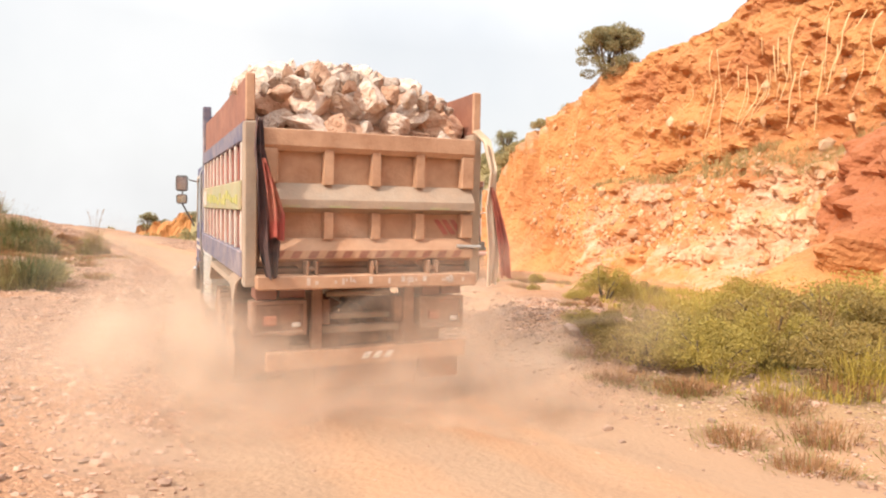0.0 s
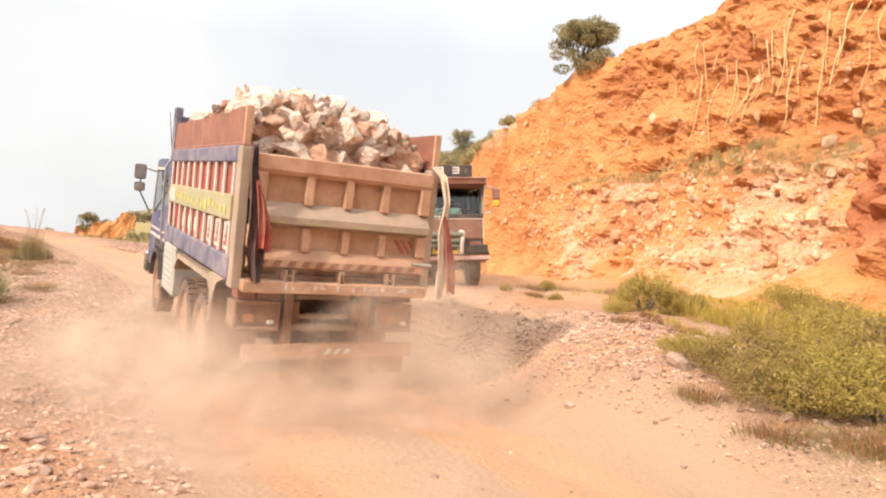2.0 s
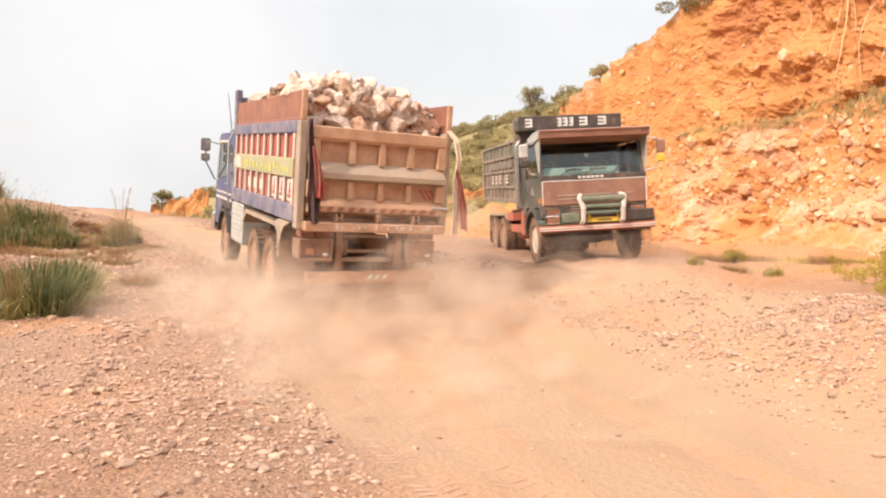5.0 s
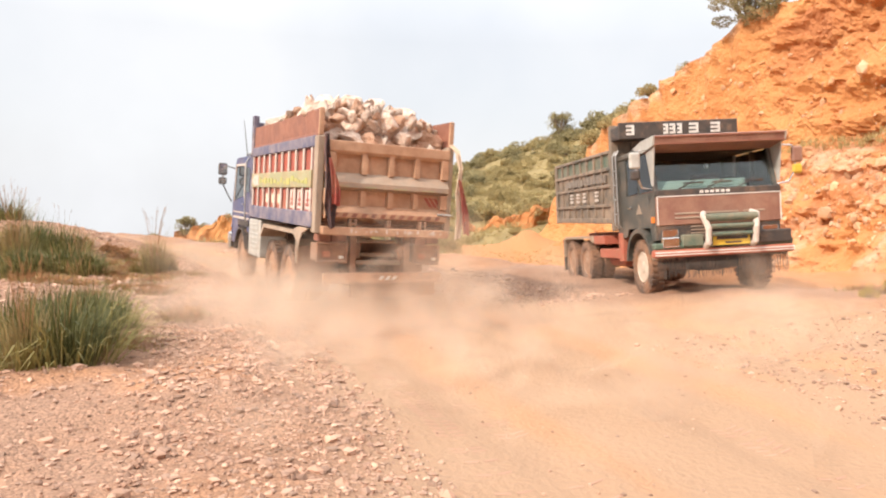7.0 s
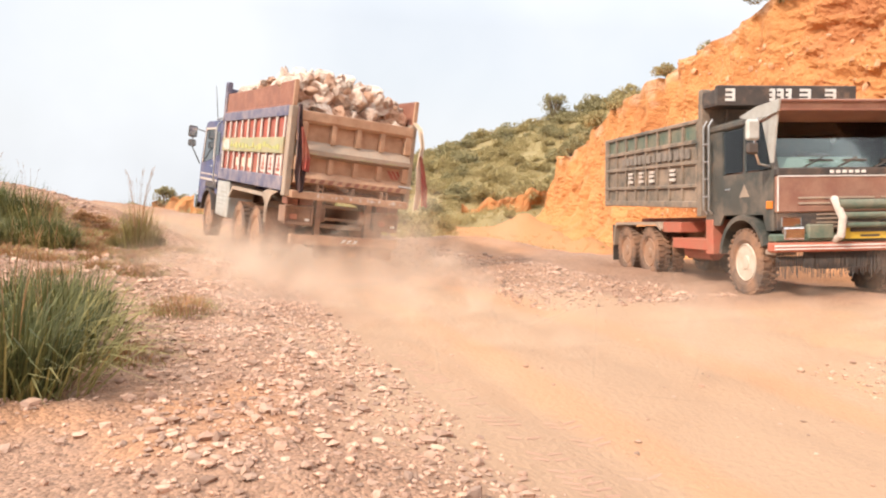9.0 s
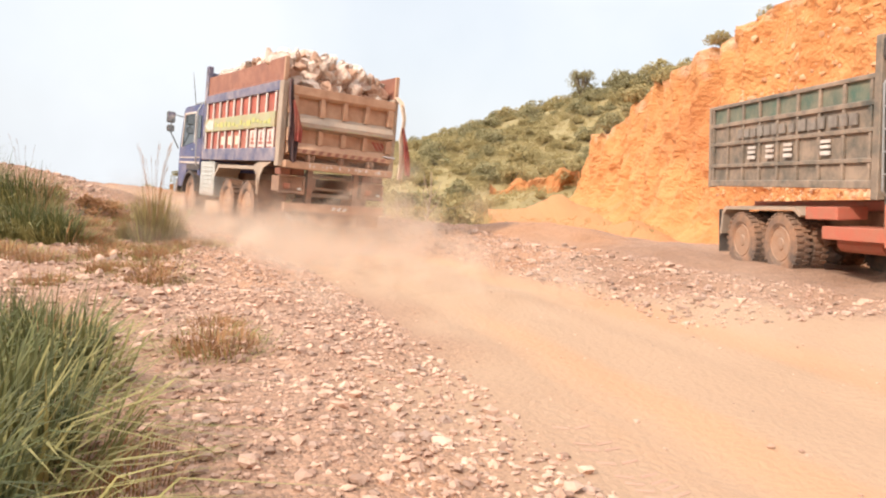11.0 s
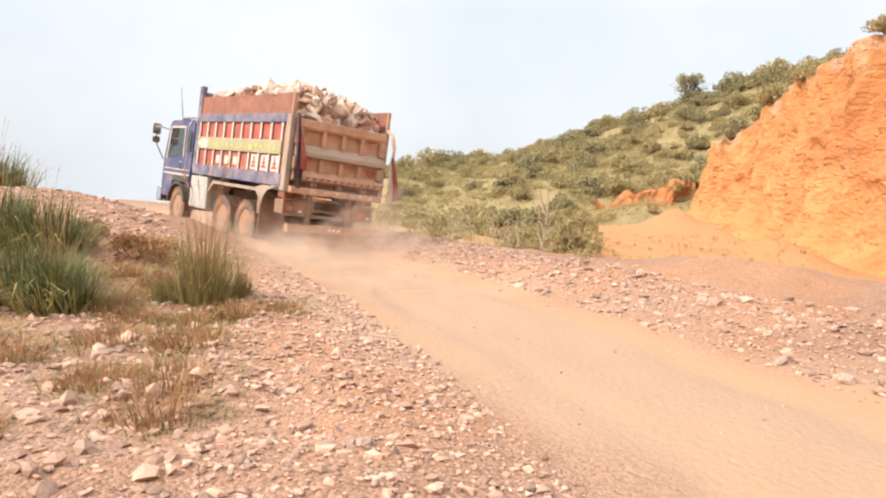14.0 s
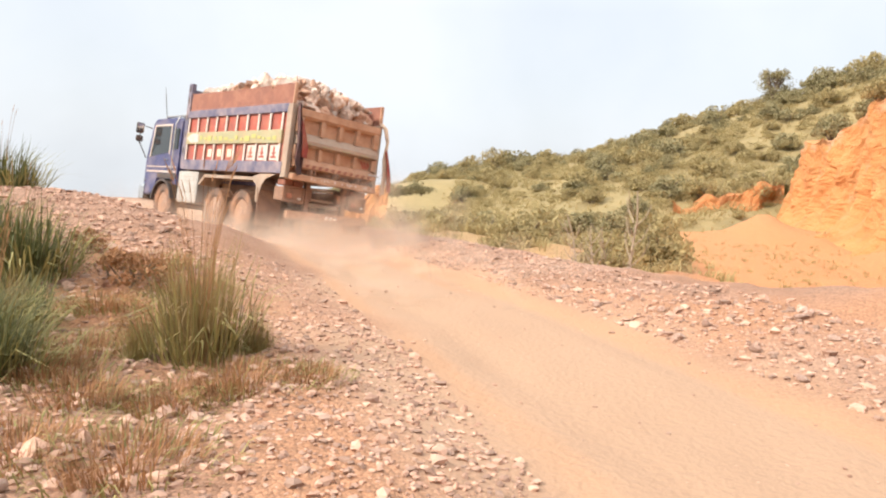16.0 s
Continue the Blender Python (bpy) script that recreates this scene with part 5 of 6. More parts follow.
        part("head_lamp", boxes((s * 0.95 - 0.16, s * 0.95 + 0.16, -0.09, -0.06, 1.02, 1.18), bevel=0.02), chrome_mat, cab)
        arm = part("mirror_arm", tube(bmesh.new(), [(s * 1.18, -0.25, 2.66), (s * 1.45, -0.10, 2.62), (s * 1.52, -0.10, 2.2), (s * 1.40, -0.15, 1.96), (s * 1.19, -0.2, 1.92)], 0.018, 8), chrome_mat, cab)
        part("mirror", boxes((s * 1.54 - 0.10, s * 1.54 + 0.10, -0.14, -0.05, 2.30, 2.60), bevel=0.03), maroon_paint if s < 0 else silver_mat, arm)
        part("mirror", boxes((s * 1.54 - 0.09, s * 1.54 + 0.09, -0.14, -0.06, 2.10, 2.27), bevel=0.03), plate_yellow if s < 0 else dark_paint, arm)
        bm = bmesh.new()
        for yy in (-1.95, -2.14):
            tube(bm, [(s * 1.20, yy, 1.25), (s * 1.27, yy, 1.32), (s * 1.27, yy, 2.75), (s * 1.20, yy, 2.86)], 0.018, 8)
        for z in (1.55, 1.85, 2.15, 2.45):
            tube(bm, [(s * 1.27, -1.95, z), (s * 1.27, -2.14, z)], 0.014, 6)
        part("cab_ladder", bm, steel_mat, cab)
        part("step", boxes((min(s * 0.9, s * 1.22), max(s * 0.9, s * 1.22), -0.30, 0.0, 0.62, 0.70)), grey_paint, cab)
    # bumper, bull bar and fringe
    bump = part("front_bumper", boxes((-1.30, 1.30, -0.12, 0.10, 0.72, 0.86), bevel=0.02), red_frame, t, "bent bumper with worn red and white bands")
    part("bumper_band", boxes((-1.305, 1.305, 0.09, 0.108, 0.80, 0.825), (-1.305, 1.305, 0.09, 0.108, 0.755, 0.775), bevel=0.003), sign_white, bump)
    part("bumper_top", boxes((-1.30, 1.30, -0.10, 0.08, 0.865, 0.98), bevel=0.02), teal_paint, bump)
    part("bumper_box", boxes((0.40, 0.80, 0.02, 0.12, 0.90, 1.12), bevel=0.02), teal_paint, bump)
    part("bumper_box", boxes((-1.25, -0.62, 0.02, 0.12, 0.90, 1.14), bevel=0.02), dark_paint, bump)
    part("lamp", boxes((0.84, 1.16, 0.02, 0.11, 0.90, 1.08), bevel=0.02), chrome_mat, bump)
    part("bull_bar_tube", tube(bmesh.new(), [(0.36, 0.20, 1.10), (-0.52, 0.20, 1.10)], 0.04, 12), teal_paint, bump)
    for x in (0.36, -0.52):
        bm = bmesh.new()
        tube(bm, [(x, 0.02, 0.86), (x, 0.20, 0.95), (x, 0.24, 1.2), (x + (0.06 if x > 0 else -0.06), 0.16, 1.45), (x, 0.05, 1.48)], 0.055, 10)
        part("bull_bar_upright", bm, white_paint, bump, "white and green bull bar upright")
    part("bull_bar_tube", tube(bmesh.new(), [(0.40, 0.18, 1.40), (-0.56, 0.18, 1.40)], 0.075, 14), teal_paint, bump)
    part("bull_bar_tube", tube(bmesh.new(), [(0.36, 0.21, 1.24), (-0.52, 0.21, 1.24)], 0.05, 12), teal_paint, bump)
    plate = part("number_plate", boxes((-0.45, 0.25, 0.13, 0.145, 0.90, 1.10), bevel=0.006), plate_yellow, bump)
    part("plate_bar", boxes((-0.40, 0.18, 0.143, 0.149, 1.0, 1.06), (-0.28, 0.02, 0.143, 0.149, 0.93, 0.96), bevel=0), dark_paint, plate)
    rnd = random.Random(9)
    bm = bmesh.new()
    for i in range(110):
        x = -1.22 + 2.44 * i / 109
        ln = rnd.uniform(0.28, 0.42)
        tube(bm, [(x, 0.0, 0.74), (x + rnd.uniform(-0.01, 0.01), 0.01, 0.74 - ln * 0.5), (x + rnd.uniform(-0.02, 0.02), 0.0, 0.74 - ln)], 0.006, 3)
    part("chain_fringe", bm, dark_paint, bump, "fringe of thin dark chains")
    return tagged(t, "parked dusty green tipper lorry with maroon front", "truck")


def window_glass_material():
    m = bpy.data.materials.new("window_glass")
    m.use_nodes = True
    n, l = m.node_tree.nodes, m.node_tree.links
    n.remove(n["Principled BSDF"])
    tr, gl, mx, fr = n.new("ShaderNodeBsdfTransparent"), n.new("ShaderNodeBsdfGlossy"), n.new("ShaderNodeMixShader"), n.new("ShaderNodeFresnel")
    tr.inputs["Color"].default_value = (0.72, 0.76, 0.74, 1)
    gl.inputs["Roughness"].default_value = 0.04
    l.new(fr.outputs["Fac"], mx.inputs["Fac"])
    l.new(tr.outputs["BSDF"], mx.inputs[1])
    l.new(gl.outputs["BSDF"], mx.inputs[2])
    l.new(mx.outputs["Shader"], n["Material Output"].inputs["Surface"])
    return m


window_glass = window_glass_material()
parked_truck()


# ---- plants ----
def leaf_cloud(centres, radii, count, size, rnd, flat=0.0, droop=0.3):
    """Small folded leaves scattered through lumps: vertices and faces."""
    n = count
    pick = rnd.integers(0, len(centres), n)
    d = rnd.normal(size=(n, 3))
    d /= np.linalg.norm(d, axis=1)[:, None]
    r = rnd.uniform(0.25, 1.0, n) ** 0.45
    c = np.array(centres)[pick] + d * r[:, None] * np.array(radii)[pick]
    u = rnd.normal(size=(n, 3)) * [1, 1, 1 - flat]
    u /= np.linalg.norm(u, axis=1)[:, None]
    w = np.cross(u, rnd.normal(size=(n, 3)))
    w /= np.linalg.norm(w, axis=1)[:, None]
    s = (size * rnd.uniform(0.6, 1.4, n))[:, None]
    a, b = c - u * s, c + u * s
    m = c + np.cross(u, w) * s * 0.15
    V = np.stack([a, m - w * s * 0.45, b, m + w * s * 0.45], 1).reshape(-1, 3)
    F = (np.arange(n)[:, None] * 4 + np.arange(4)[None, :]).tolist()
    return V, F


def mesh_from(name, V, F, mat):
    me = bpy.data.meshes.new(name)
    me.from_pydata(np.asarray(V).tolist(), [], F)
    me.materials.append(mat)
    return me


def limbs(bm, rnd, base, height, spread, count, r):
    tips = []
    for i in range(count):
        a = 2 * math.pi * i / count + rnd.uniform(-0.4, 0.4)
        top = Vector((base[0] + spread * rnd.uniform(0.5, 1.0) * math.cos(a), base[1] + spread * rnd.uniform(0.5, 1.0) * math.sin(a), base[2] + height * rnd.uniform(0.7, 1.0)))
        mid = Vector(base).lerp(top, 0.5) + Vector((rnd.uniform(-0.1, 0.1), rnd.uniform(-0.1, 0.1), 0.08 * height))
        tube(bm, [base, mid, top], r, 5, 0.35)
        tips.append(top)
    return tips


def shrub(name, width, height, leaves, size, mat, seed, lumps=14):
    """Stems from the ground and a broken, lumpy crown."""
    rnd, rg = random.Random(seed), np.random.default_rng(seed)
    ob = empty(name)
    bm = bmesh.new()
    limbs(bm, rnd, (0, 0, -0.1), height * 0.75, width * 0.36, 7, 0.02 * height + 0.008)
    part("stem", bm, bark_mat, ob)
    cs, rs = [], []
    for i in range(lumps):
        a, q = rnd.uniform(0, 6.28), math.sqrt(rnd.random())
        x, y = 0.40 * width * q * math.cos(a), 0.40 * width * q * math.sin(a)
        z = height * (0.30 + 0.5 * rnd.random()) * (1.05 - 0.55 * q * q)
        k = rnd.uniform(0.10, 0.2)
        cs.append((x, y, z))
        rs.append((width * k, width * k, height * k * 1.1))
    V, F = leaf_cloud(cs, rs, leaves, size, rg)
    ob2 = new("crown", mesh_from("crown", V, F, mat))
    ob2.parent = ob
    return ob


def tree(name, at, width, height, trunk, leaves, size, mat, seed):
    rnd, rg = random.Random(seed), np.random.default_rng(seed)
    ob = empty(name, Matrix.Translation(at))
    bm = bmesh.new()
    fork = Vector((0.1 * height, 0, trunk))
    tube(bm, [(0, 0, -0.4), (0.03 * height, 0, trunk * 0.5), fork], 0.045 * height, 8, 0.7)
    tips = limbs(bm, rnd, tuple(fork), height - trunk - 0.3, width * 0.42, 8, 0.022 * height)
    for tip in list(tips):
        tips += limbs(bm, rnd, tuple(fork.lerp(tip, 0.55)), (height - trunk) * 0.38, width * 0.2, 3, 0.010 * height)
    part("trunk", bm, bark_mat, ob)
    cs = [tuple(t) for t in tips]
    for _ in range(44):
        a, q, h = rnd.uniform(0, 6.28), math.sqrt(rnd.random()), rnd.random()
        k = 0.46 * width * q * (1 - 0.55 * (2 * h - 0.9) ** 2)
        cs.append((fork.x + k * math.cos(a), k * math.sin(a), trunk * 0.8 + (height - trunk * 0.8) * (0.08 + 0.88 * h)))
    rs = [(width * rnd.uniform(0.08, 0.16), width * rnd.uniform(0.08, 0.16), height * rnd.uniform(0.06, 0.13)) for _ in cs]
    V, F = leaf_cloud(cs, rs, leaves, size, rg)
    c = new("crown", mesh_from("crown", V, F, mat))
    c.parent = ob
    return ob


def blades(n, radius, height, rg, lean=0.5, width=0.006, seeds=False):
    """A tuft: long blades that rise, bend and taper."""
    a = rg.uniform(0, 2 * np.pi, n)
    r0 = radius * 0.35 * np.sqrt(rg.random(n))
    b = a + rg.normal(0, 0.5, n)
    h = height * rg.uniform(0.25, 1.0, n)
    out = lean * h * rg.uniform(0.2, 1.0, n)
    base = np.stack([r0 * np.cos(a), r0 * np.sin(a), np.full(n, -0.03)], 1)
    d = np.stack([np.cos(b), np.sin(b), np.zeros(n)], 1)
    side = np.stack([-np.sin(b + 0.4), np.cos(b + 0.4), np.zeros(n)], 1) * width
    up = np.array([0, 0, 1.0])
    k = out / (h * lean + 1e-6)
    p1 = base + d * (out * 0.38)[:, None] + up * (h * (0.62 - 0.10 * k))[:, None]
    p2 = base + d * out[:, None] + up * (h * (1 - 0.62 * k ** 1.6))[:, None]
    V = np.stack([base - side, base + side, p1 - side * 0.8, p1 + side * 0.8, p2], 1).reshape(-1, 3)
    F = []
    for i in range(n):
        k = i * 5
        F += [[k, k + 1, k + 3, k + 2], [k + 2, k + 3, k + 4]]
    return V, F


straw_mat = island_shades(material("straw_blades", (0.34, 0.275, 0.10), (0.22, 0.20, 0.065), 3, 0.8, bump=0, translucent=0.25), 0.35)


def tuft(name, n, radius, height, mat, seed, lean=0.5, width=0.006, stalks=0):
    rg = np.random.default_rng(seed)
    ob = empty(name)
    V, F = blades(n * 2 // 3, radius, height, rg, lean * 0.55, width)
    V2, F2 = blades(n // 3, radius * 1.5, height * 0.8, rg, lean * 1.25, width * 1.2)
    skirt = new("skirt", mesh_from("skirt", V2, F2, straw_mat))
    skirt.parent = ob
    g = new("grass_clump", mesh_from("grass_clump", V, F, mat))
    g.parent = ob
    if stalks:
        bm = bmesh.new()
        for _ in range(stalks):
            a, h = rg.uniform(0, 6.28), height * rg.uniform(0.85, 1.2)
            dx, dy = math.cos(a) * h * 0.16, math.sin(a) * h * 0.16
            tube(bm, [(0.1 * dx, 0.1 * dy, 0), (0.5 * dx, 0.5 * dy, h * 0.6), (dx, dy, h)], 0.0028, 4, 0.5)
            tube(bm, [(dx, dy, h), (dx * 1.2, dy * 1.2, h * 1.08)], 0.0045, 4, 0.3)
        part("seed_head", bm, dry_grass, ob)
    return ob


def put(ob, x, y, z=None, turn=0.0, scale=1.0, sink=0.0):
    z = land_z(x, y) if z is None else z
    ob.matrix_basis = Matrix.LocRotScale((x, y, z - sink), Euler((0, 0, turn)), (scale, scale, scale))
    return ob


def again(ob, x, y, z=None, turn=0.0, scale=1.0, sink=0.0):
    z = land_z(x, y) if z is None else z
    c = copy_thing(ob, Matrix.Identity(4))
    c.matrix_basis = Matrix.LocRotScale((x, y, z - sink), Euler((0, 0, turn)), (scale, scale, scale))
    return c


reed_mat = island_shades(material("reed_grass", (0.27, 0.20, 0.075), (0.33, 0.225, 0.10), 3, 0.8, bump=0, translucent=0.25), 0.35)

# bushes between the road and the cliff
bush_a = tagged(shrub("bush", 2.3, 1.15, 8200, 0.027, leaf_yellow, 1, 34), "leafy yellow-green bush beside the haul road", "bush", "bushes beside the road")
bush_b = tagged(shrub("bush", 2.0, 0.9, 7000, 0.026, leaf_bank, 2, 32), "yellowish green spreading bush beside the haul road", "bush", "bushes beside the road")
bush_c = tagged(shrub("bush", 1.55, 1.45, 7000, 0.026, leaf_yellow, 7, 34), "round yellow-green bush on stony ground", "bush", "bushes beside the road")
put(bush_c, 3.75, 16.2, turn=0.4, scale=0.95, sink=0.1)
for x, y, s in ((4.3, 8.95, 0.8), (3.4, 9.35, 0.72), (2.65, 8.85, 0.55), (2.3, 17.6, 0.24), (1.4, 18.9, 0.2), (2.7, 20.4, 0.36)):
    again(bush_c, x, y, turn=x * 2 + y, scale=s, sink=0.06)
put(bush_a, 6.1, 10.6, turn=0.3, scale=1.1)
put(bush_b, 4.9, 10.2, turn=1.0)
for k, x, y, s in ((0, 5.2, 12.2, 0.8), (1, 6.6, 9.0, 1.1), (0, 7.6, 12.4, 1.15), (0, 7.9, 9.6, 1.0), (1, 3.7, 9.9, 0.7), (0, 3.3, 8.7, 0.7), (1, 2.55, 9.0, 0.66), (1, 2.35, 9.8, 0.5), (1, 2.9, 10.1, 0.72), (0, 2.1, 10.3, 0.34), (1, 5.6, 9.6, 1.1), (1, 4.9, 16.9, 0.55), (0, 2.9, 15.2, 0.3), (0, 9.6, 14.6, 1.2), (1, 9.2, 11.4, 1.2), (1, 4.6, 8.0, 0.75), (0, 7.6, 17.5, 0.8), (1, 10.5, 18.5, 1.1), (1, 6.4, 14.2, 0.8)):
    again((bush_a, bush_b)[k], x, y, turn=x * 3 + y, scale=s)

grass_a = tagged(tuft("grass_tuft", 800, 1.0, 1.05, grass_mat, 3, 1.2, 0.0075, 5), "tall green grass tuft on stony ground", "grass tuft", "grass tufts on the verge")
put(grass_a, -8.95, 15.4, scale=1.0)
for x, y, s in ((-13.4, 24.2, 0.8), (-14.0, 24.4, 0.95), (-9.5, 17.3, 0.75), (-10.2, 18.0, 0.6), (-14.6, 24.0, 0.8), (-15.2, 24.6, 0.9), (-14.3, 25.4, 0.7), (-15.3, 26.5, 1.1), (-16.4, 26.8, 1.3), (-9.8, 15.9, 0.9), (-9.15, 16.2, 0.95), (-9.9, 16.9, 0.8), (-19.5, 30.5, 1.2), (-14.9, 23.8, 0.7)):
    again(grass_a, x, y, turn=x * 5, scale=s)
reed = tagged(tuft("grass_tuft", 620, 0.62, 1.15, reed_mat, 4, 0.75, 0.0045, 22), "slender dry yellow-green grass with seed stalks", "grass tuft", "grass tufts on the verge")
put(reed, -12.35, 25.3, scale=1.15)
for x, y, s in ((-12.75, 25.1, 0.45), (-12.0, 25.6, 0.4), (-16.2, 25.8, 1.4), (-9.1, 15.0, 0.8), (-14.0, 24.9, 0.8), (5.0, 9.2, 0.7), (6.4, 7.6, 0.8), (4.1, 8.6, 0.6), (7.2, 8.0, 0.9), (3.1, 10.2, 0.5)):
    again(reed, x, y, turn=y * 7, scale=s)
dry = tagged(tuft("dry_grass", 800, 1.0, 0.24, dry_grass, 5, 1.5, 0.004), "low brown dried grass mat on stony ground", "dry grass", "dry grass on the verge")
put(dry, -10.8, 21.6)
for x, y, s in ((-9.3, 19.6, 0.7), (-9.0, 18.7, 0.9), (-11.0, 22.2, 1.0), (-11.5, 22.0, 0.8), (-11.6, 20.9, 0.7), (-12.7, 22.5, 1.1), (-13.4, 22.7, 1.2), (-10.3, 18.6, 1.1), (-9.9, 18.0, 0.9), (-11.7, 24.8, 1.0), (-11.3, 25.1, 0.7), (-11.9, 24.3, 0.9), (-11.4, 23.2, 1.0), (-12.1, 23.2, 1.0), (-13.3, 25.1, 1.1), (-13.0, 24.4, 1.0), (-12.5, 24.1, 0.9), (-13.7, 27.2, 1.1), (-14.4, 27.6, 1.2), (-13.1, 26.0, 1.0), (-15.2, 26.0, 1.2), (-8.6, 16.4, 0.8), (-9.9, 15.6, 1.0), (-14.3, 23.4, 1.2), (-9.4, 15.0, 0.8), (-14.0, 26.2, 1.0), (2.2, 8.4, 0.9), (2.8, 8.0, 0.9), (1.9, 9.2, 0.8), (3.5, 7.0, 0.9), (4.3, 7.4, 1.1), (2.7, 6.2, 0.8), (3.5, 6.1, 1.0), (2.9, 5.3, 0.8), (3.9, 5.2, 1.0), (3.0, 7.9, 0.8), (2.6, 13.9, 0.7), (3.3, 13.2, 0.8), (2.4, 20.6, 1.1), (3.4, 20.9, 1.2), (4.6, 20.2, 1.2), (2.0, 18.6, 0.7)):
    again(dry, x, y, turn=x * 2, scale=s)
brush = tagged(shrub("brown_shrub", 0.9, 0.5, 900, 0.03, dry_grass, 6, 10), "small dried brown shrub on the bank", "shrub", "dried shrubs")
put(brush, -14.2, 26.9)
for x, y, s in ((-13.2, 25.8, 0.7), (-14.9, 25.2, 0.8), (-15.4, 27.6, 0.7), (2.9, 13.6, 0.5)):
    again(brush, x, y, turn=x * 4, scale=s)

# scrub on the hillside and the far banks
scrub = []
for i in range(4):
    s = shrub("scrub_bush", 3.4, 1.7 + 0.3 * i, 1300, 0.13, (leaf_dark, leaf_olive, leaf_dark, leaf_olive)[i], 30 + i, 30)
    scrub.append(tagged(s, "dull green thorn scrub on the hillside", "scrub", "scrub on the hillside"))
rs = random.Random(21)
first = [True] * 4


def place_scrub(x, y, z, s):
    k = rs.randrange(4) if y > 60 else rs.choice((1, 3))
    if first[k]:
        first[k] = False
        put(scrub[k], x, y, z, rs.uniform(0, 6), s, 0.15)
    else:
        again(scrub[k], x, y, z, rs.uniform(0, 6), s, 0.15)


for i in range(270):
    x, y = rs.uniform(-38, 40), rs.uniform(82, 124)
    if x < -28 and y < 109:
        continue
    if float(fbm(x * 0.06, y * 0.06, 9.0, 2)) < -0.34:
        continue
    place_scrub(x, y, float(hill_z(x, y)), rs.uniform(0.45, 1.15))
for i in range(40):
    x = -37 + i * 1.9
    y = rs.uniform(118, 124)
    place_scrub(x, y, float(hill_z(x, y)), rs.uniform(0.8, 1.5))
for i in range(62):
    x, y = rs.uniform(-24, -6), rs.uniform(50, 84)
    place_scrub(x, y, max(land_z(x, y), float(hill_z(x, y)) if y > 75 else -9), rs.uniform(0.5, 1.0))
for x, y, s in ((-8.4, 42.0, 0.4), (-11.0, 43.0, 0.5), (-9.4, 45.0, 0.7), (-13.2, 46.5, 0.6), (-7.0, 47.5, 0.5), (-14.5, 43.5, 0.4), (-17.0, 48.0, 0.6), (-10.2, 48.5, 0.7), (-7.8, 50.5, 0.6), (-12.6, 50.0, 0.7), (-15.5, 45.5, 0.6)):
    place_scrub(x, y, land_z(x, y), s)
for x, y, s in ((-30, 102, 1.0), (-28, 100, 1.0), (-26, 103, 1.2), (-24, 99, 1.0), (-22, 96, 1.0), (-20, 99, 1.1)):
    place_scrub(x, y, land_z(x, y), s)
for x, z, s in ((-35.2, -2.9, 0.45), (-33.4, -2.6, 0.60), (-32.0, -2.3, 0.75), (-30.8, -2.1, 0.80), (-29.5, -1.8, 0.90), (-28.3, -1.8, 0.90)):
    place_scrub(x, 90.2, z + 0.7, s)
for y, s in ((52.5, 0.5), (55.0, 0.6), (57.0, 0.5), (59.5, 0.7), (62.0, 0.6), (65.0, 0.8), (68.0, 0.7), (71.0, 0.8), (74.0, 0.9), (61.0, 0.8), (66.5, 0.9), (70.0, 1.0)):
    x = float(np.interp(y, CLIFF_Y[:9], CLIFF_X[:9])) + 1.2 + 0.6 * math.sin(y)
    place_scrub(x, y, float(cliff_top(y)) + 0.1, s)

tagged(tree("acacia_tree", (9.5, 47.0, 10.5), 4.3, 3.9, 0.3, 24000, 0.065, leaf_dark, 8), "dark green acacia tree on the cliff's edge", "tree")
tagged(tree("acacia_tree", (8.6, 119.0, float(hill_z(8.6, 119.0)) - 0.2), 4.8, 5.2, 1.5, 2600, 0.12, leaf_dark, 9), "thin crowned grey-green tree on the ridge", "tree")
tagged(tree("acacia_tree", (-37.4, 90.0, -3.7), 2.8, 2.9, 0.9, 1600, 0.12, leaf_dark, 10), "small dark tree on a far bank", "tree")
stick_mat = material("dry_stick", (0.40, 0.31, 0.22), (0.3, 0.22, 0.15), 6, 0.95)
bm = bmesh.new()
tube(bm, [(0, 0, -0.2), (0.05, 0, 1.0), (0.15, 0, 2.0), (0.1, 0, 2.9)], 0.05, 6, 0.4)
for i in range(9):
    a = i * 2.1
    tube(bm, [(0.05, 0, 0.5 + 0.2 * i), (0.05 + 0.35 * math.cos(a), 0.35 * math.sin(a), 0.9 + 0.2 * i), (0.05 + 0.5 * math.cos(a), 0.5 * math.sin(a), 1.3 + 0.2 * i)], 0.022, 5, 0.4)
dead = part("dead_tree", bm, stick_mat)
dead.location = (-8.6, 43.4, land_z(-8.6, 43.4))
tagged(dead, "bare bleached dead sapling among bushes", "dead tree", "dead saplings")
for x, y, lean, s in ((-9.6, 43.0, 0.3, 0.7), (-10.1, 43.6, -0.25, 0.8), (-9.2, 44.2, 0.2, 0.6), (-10.7, 43.2, -0.4, 0.55), (-8.9, 42.6, 0.35, 0.5)):
    copy_thing(dead, Matrix.LocRotScale((x, y, land_z(x, y)), Euler((0.1, lean, x * 5)), (s, s, s)))


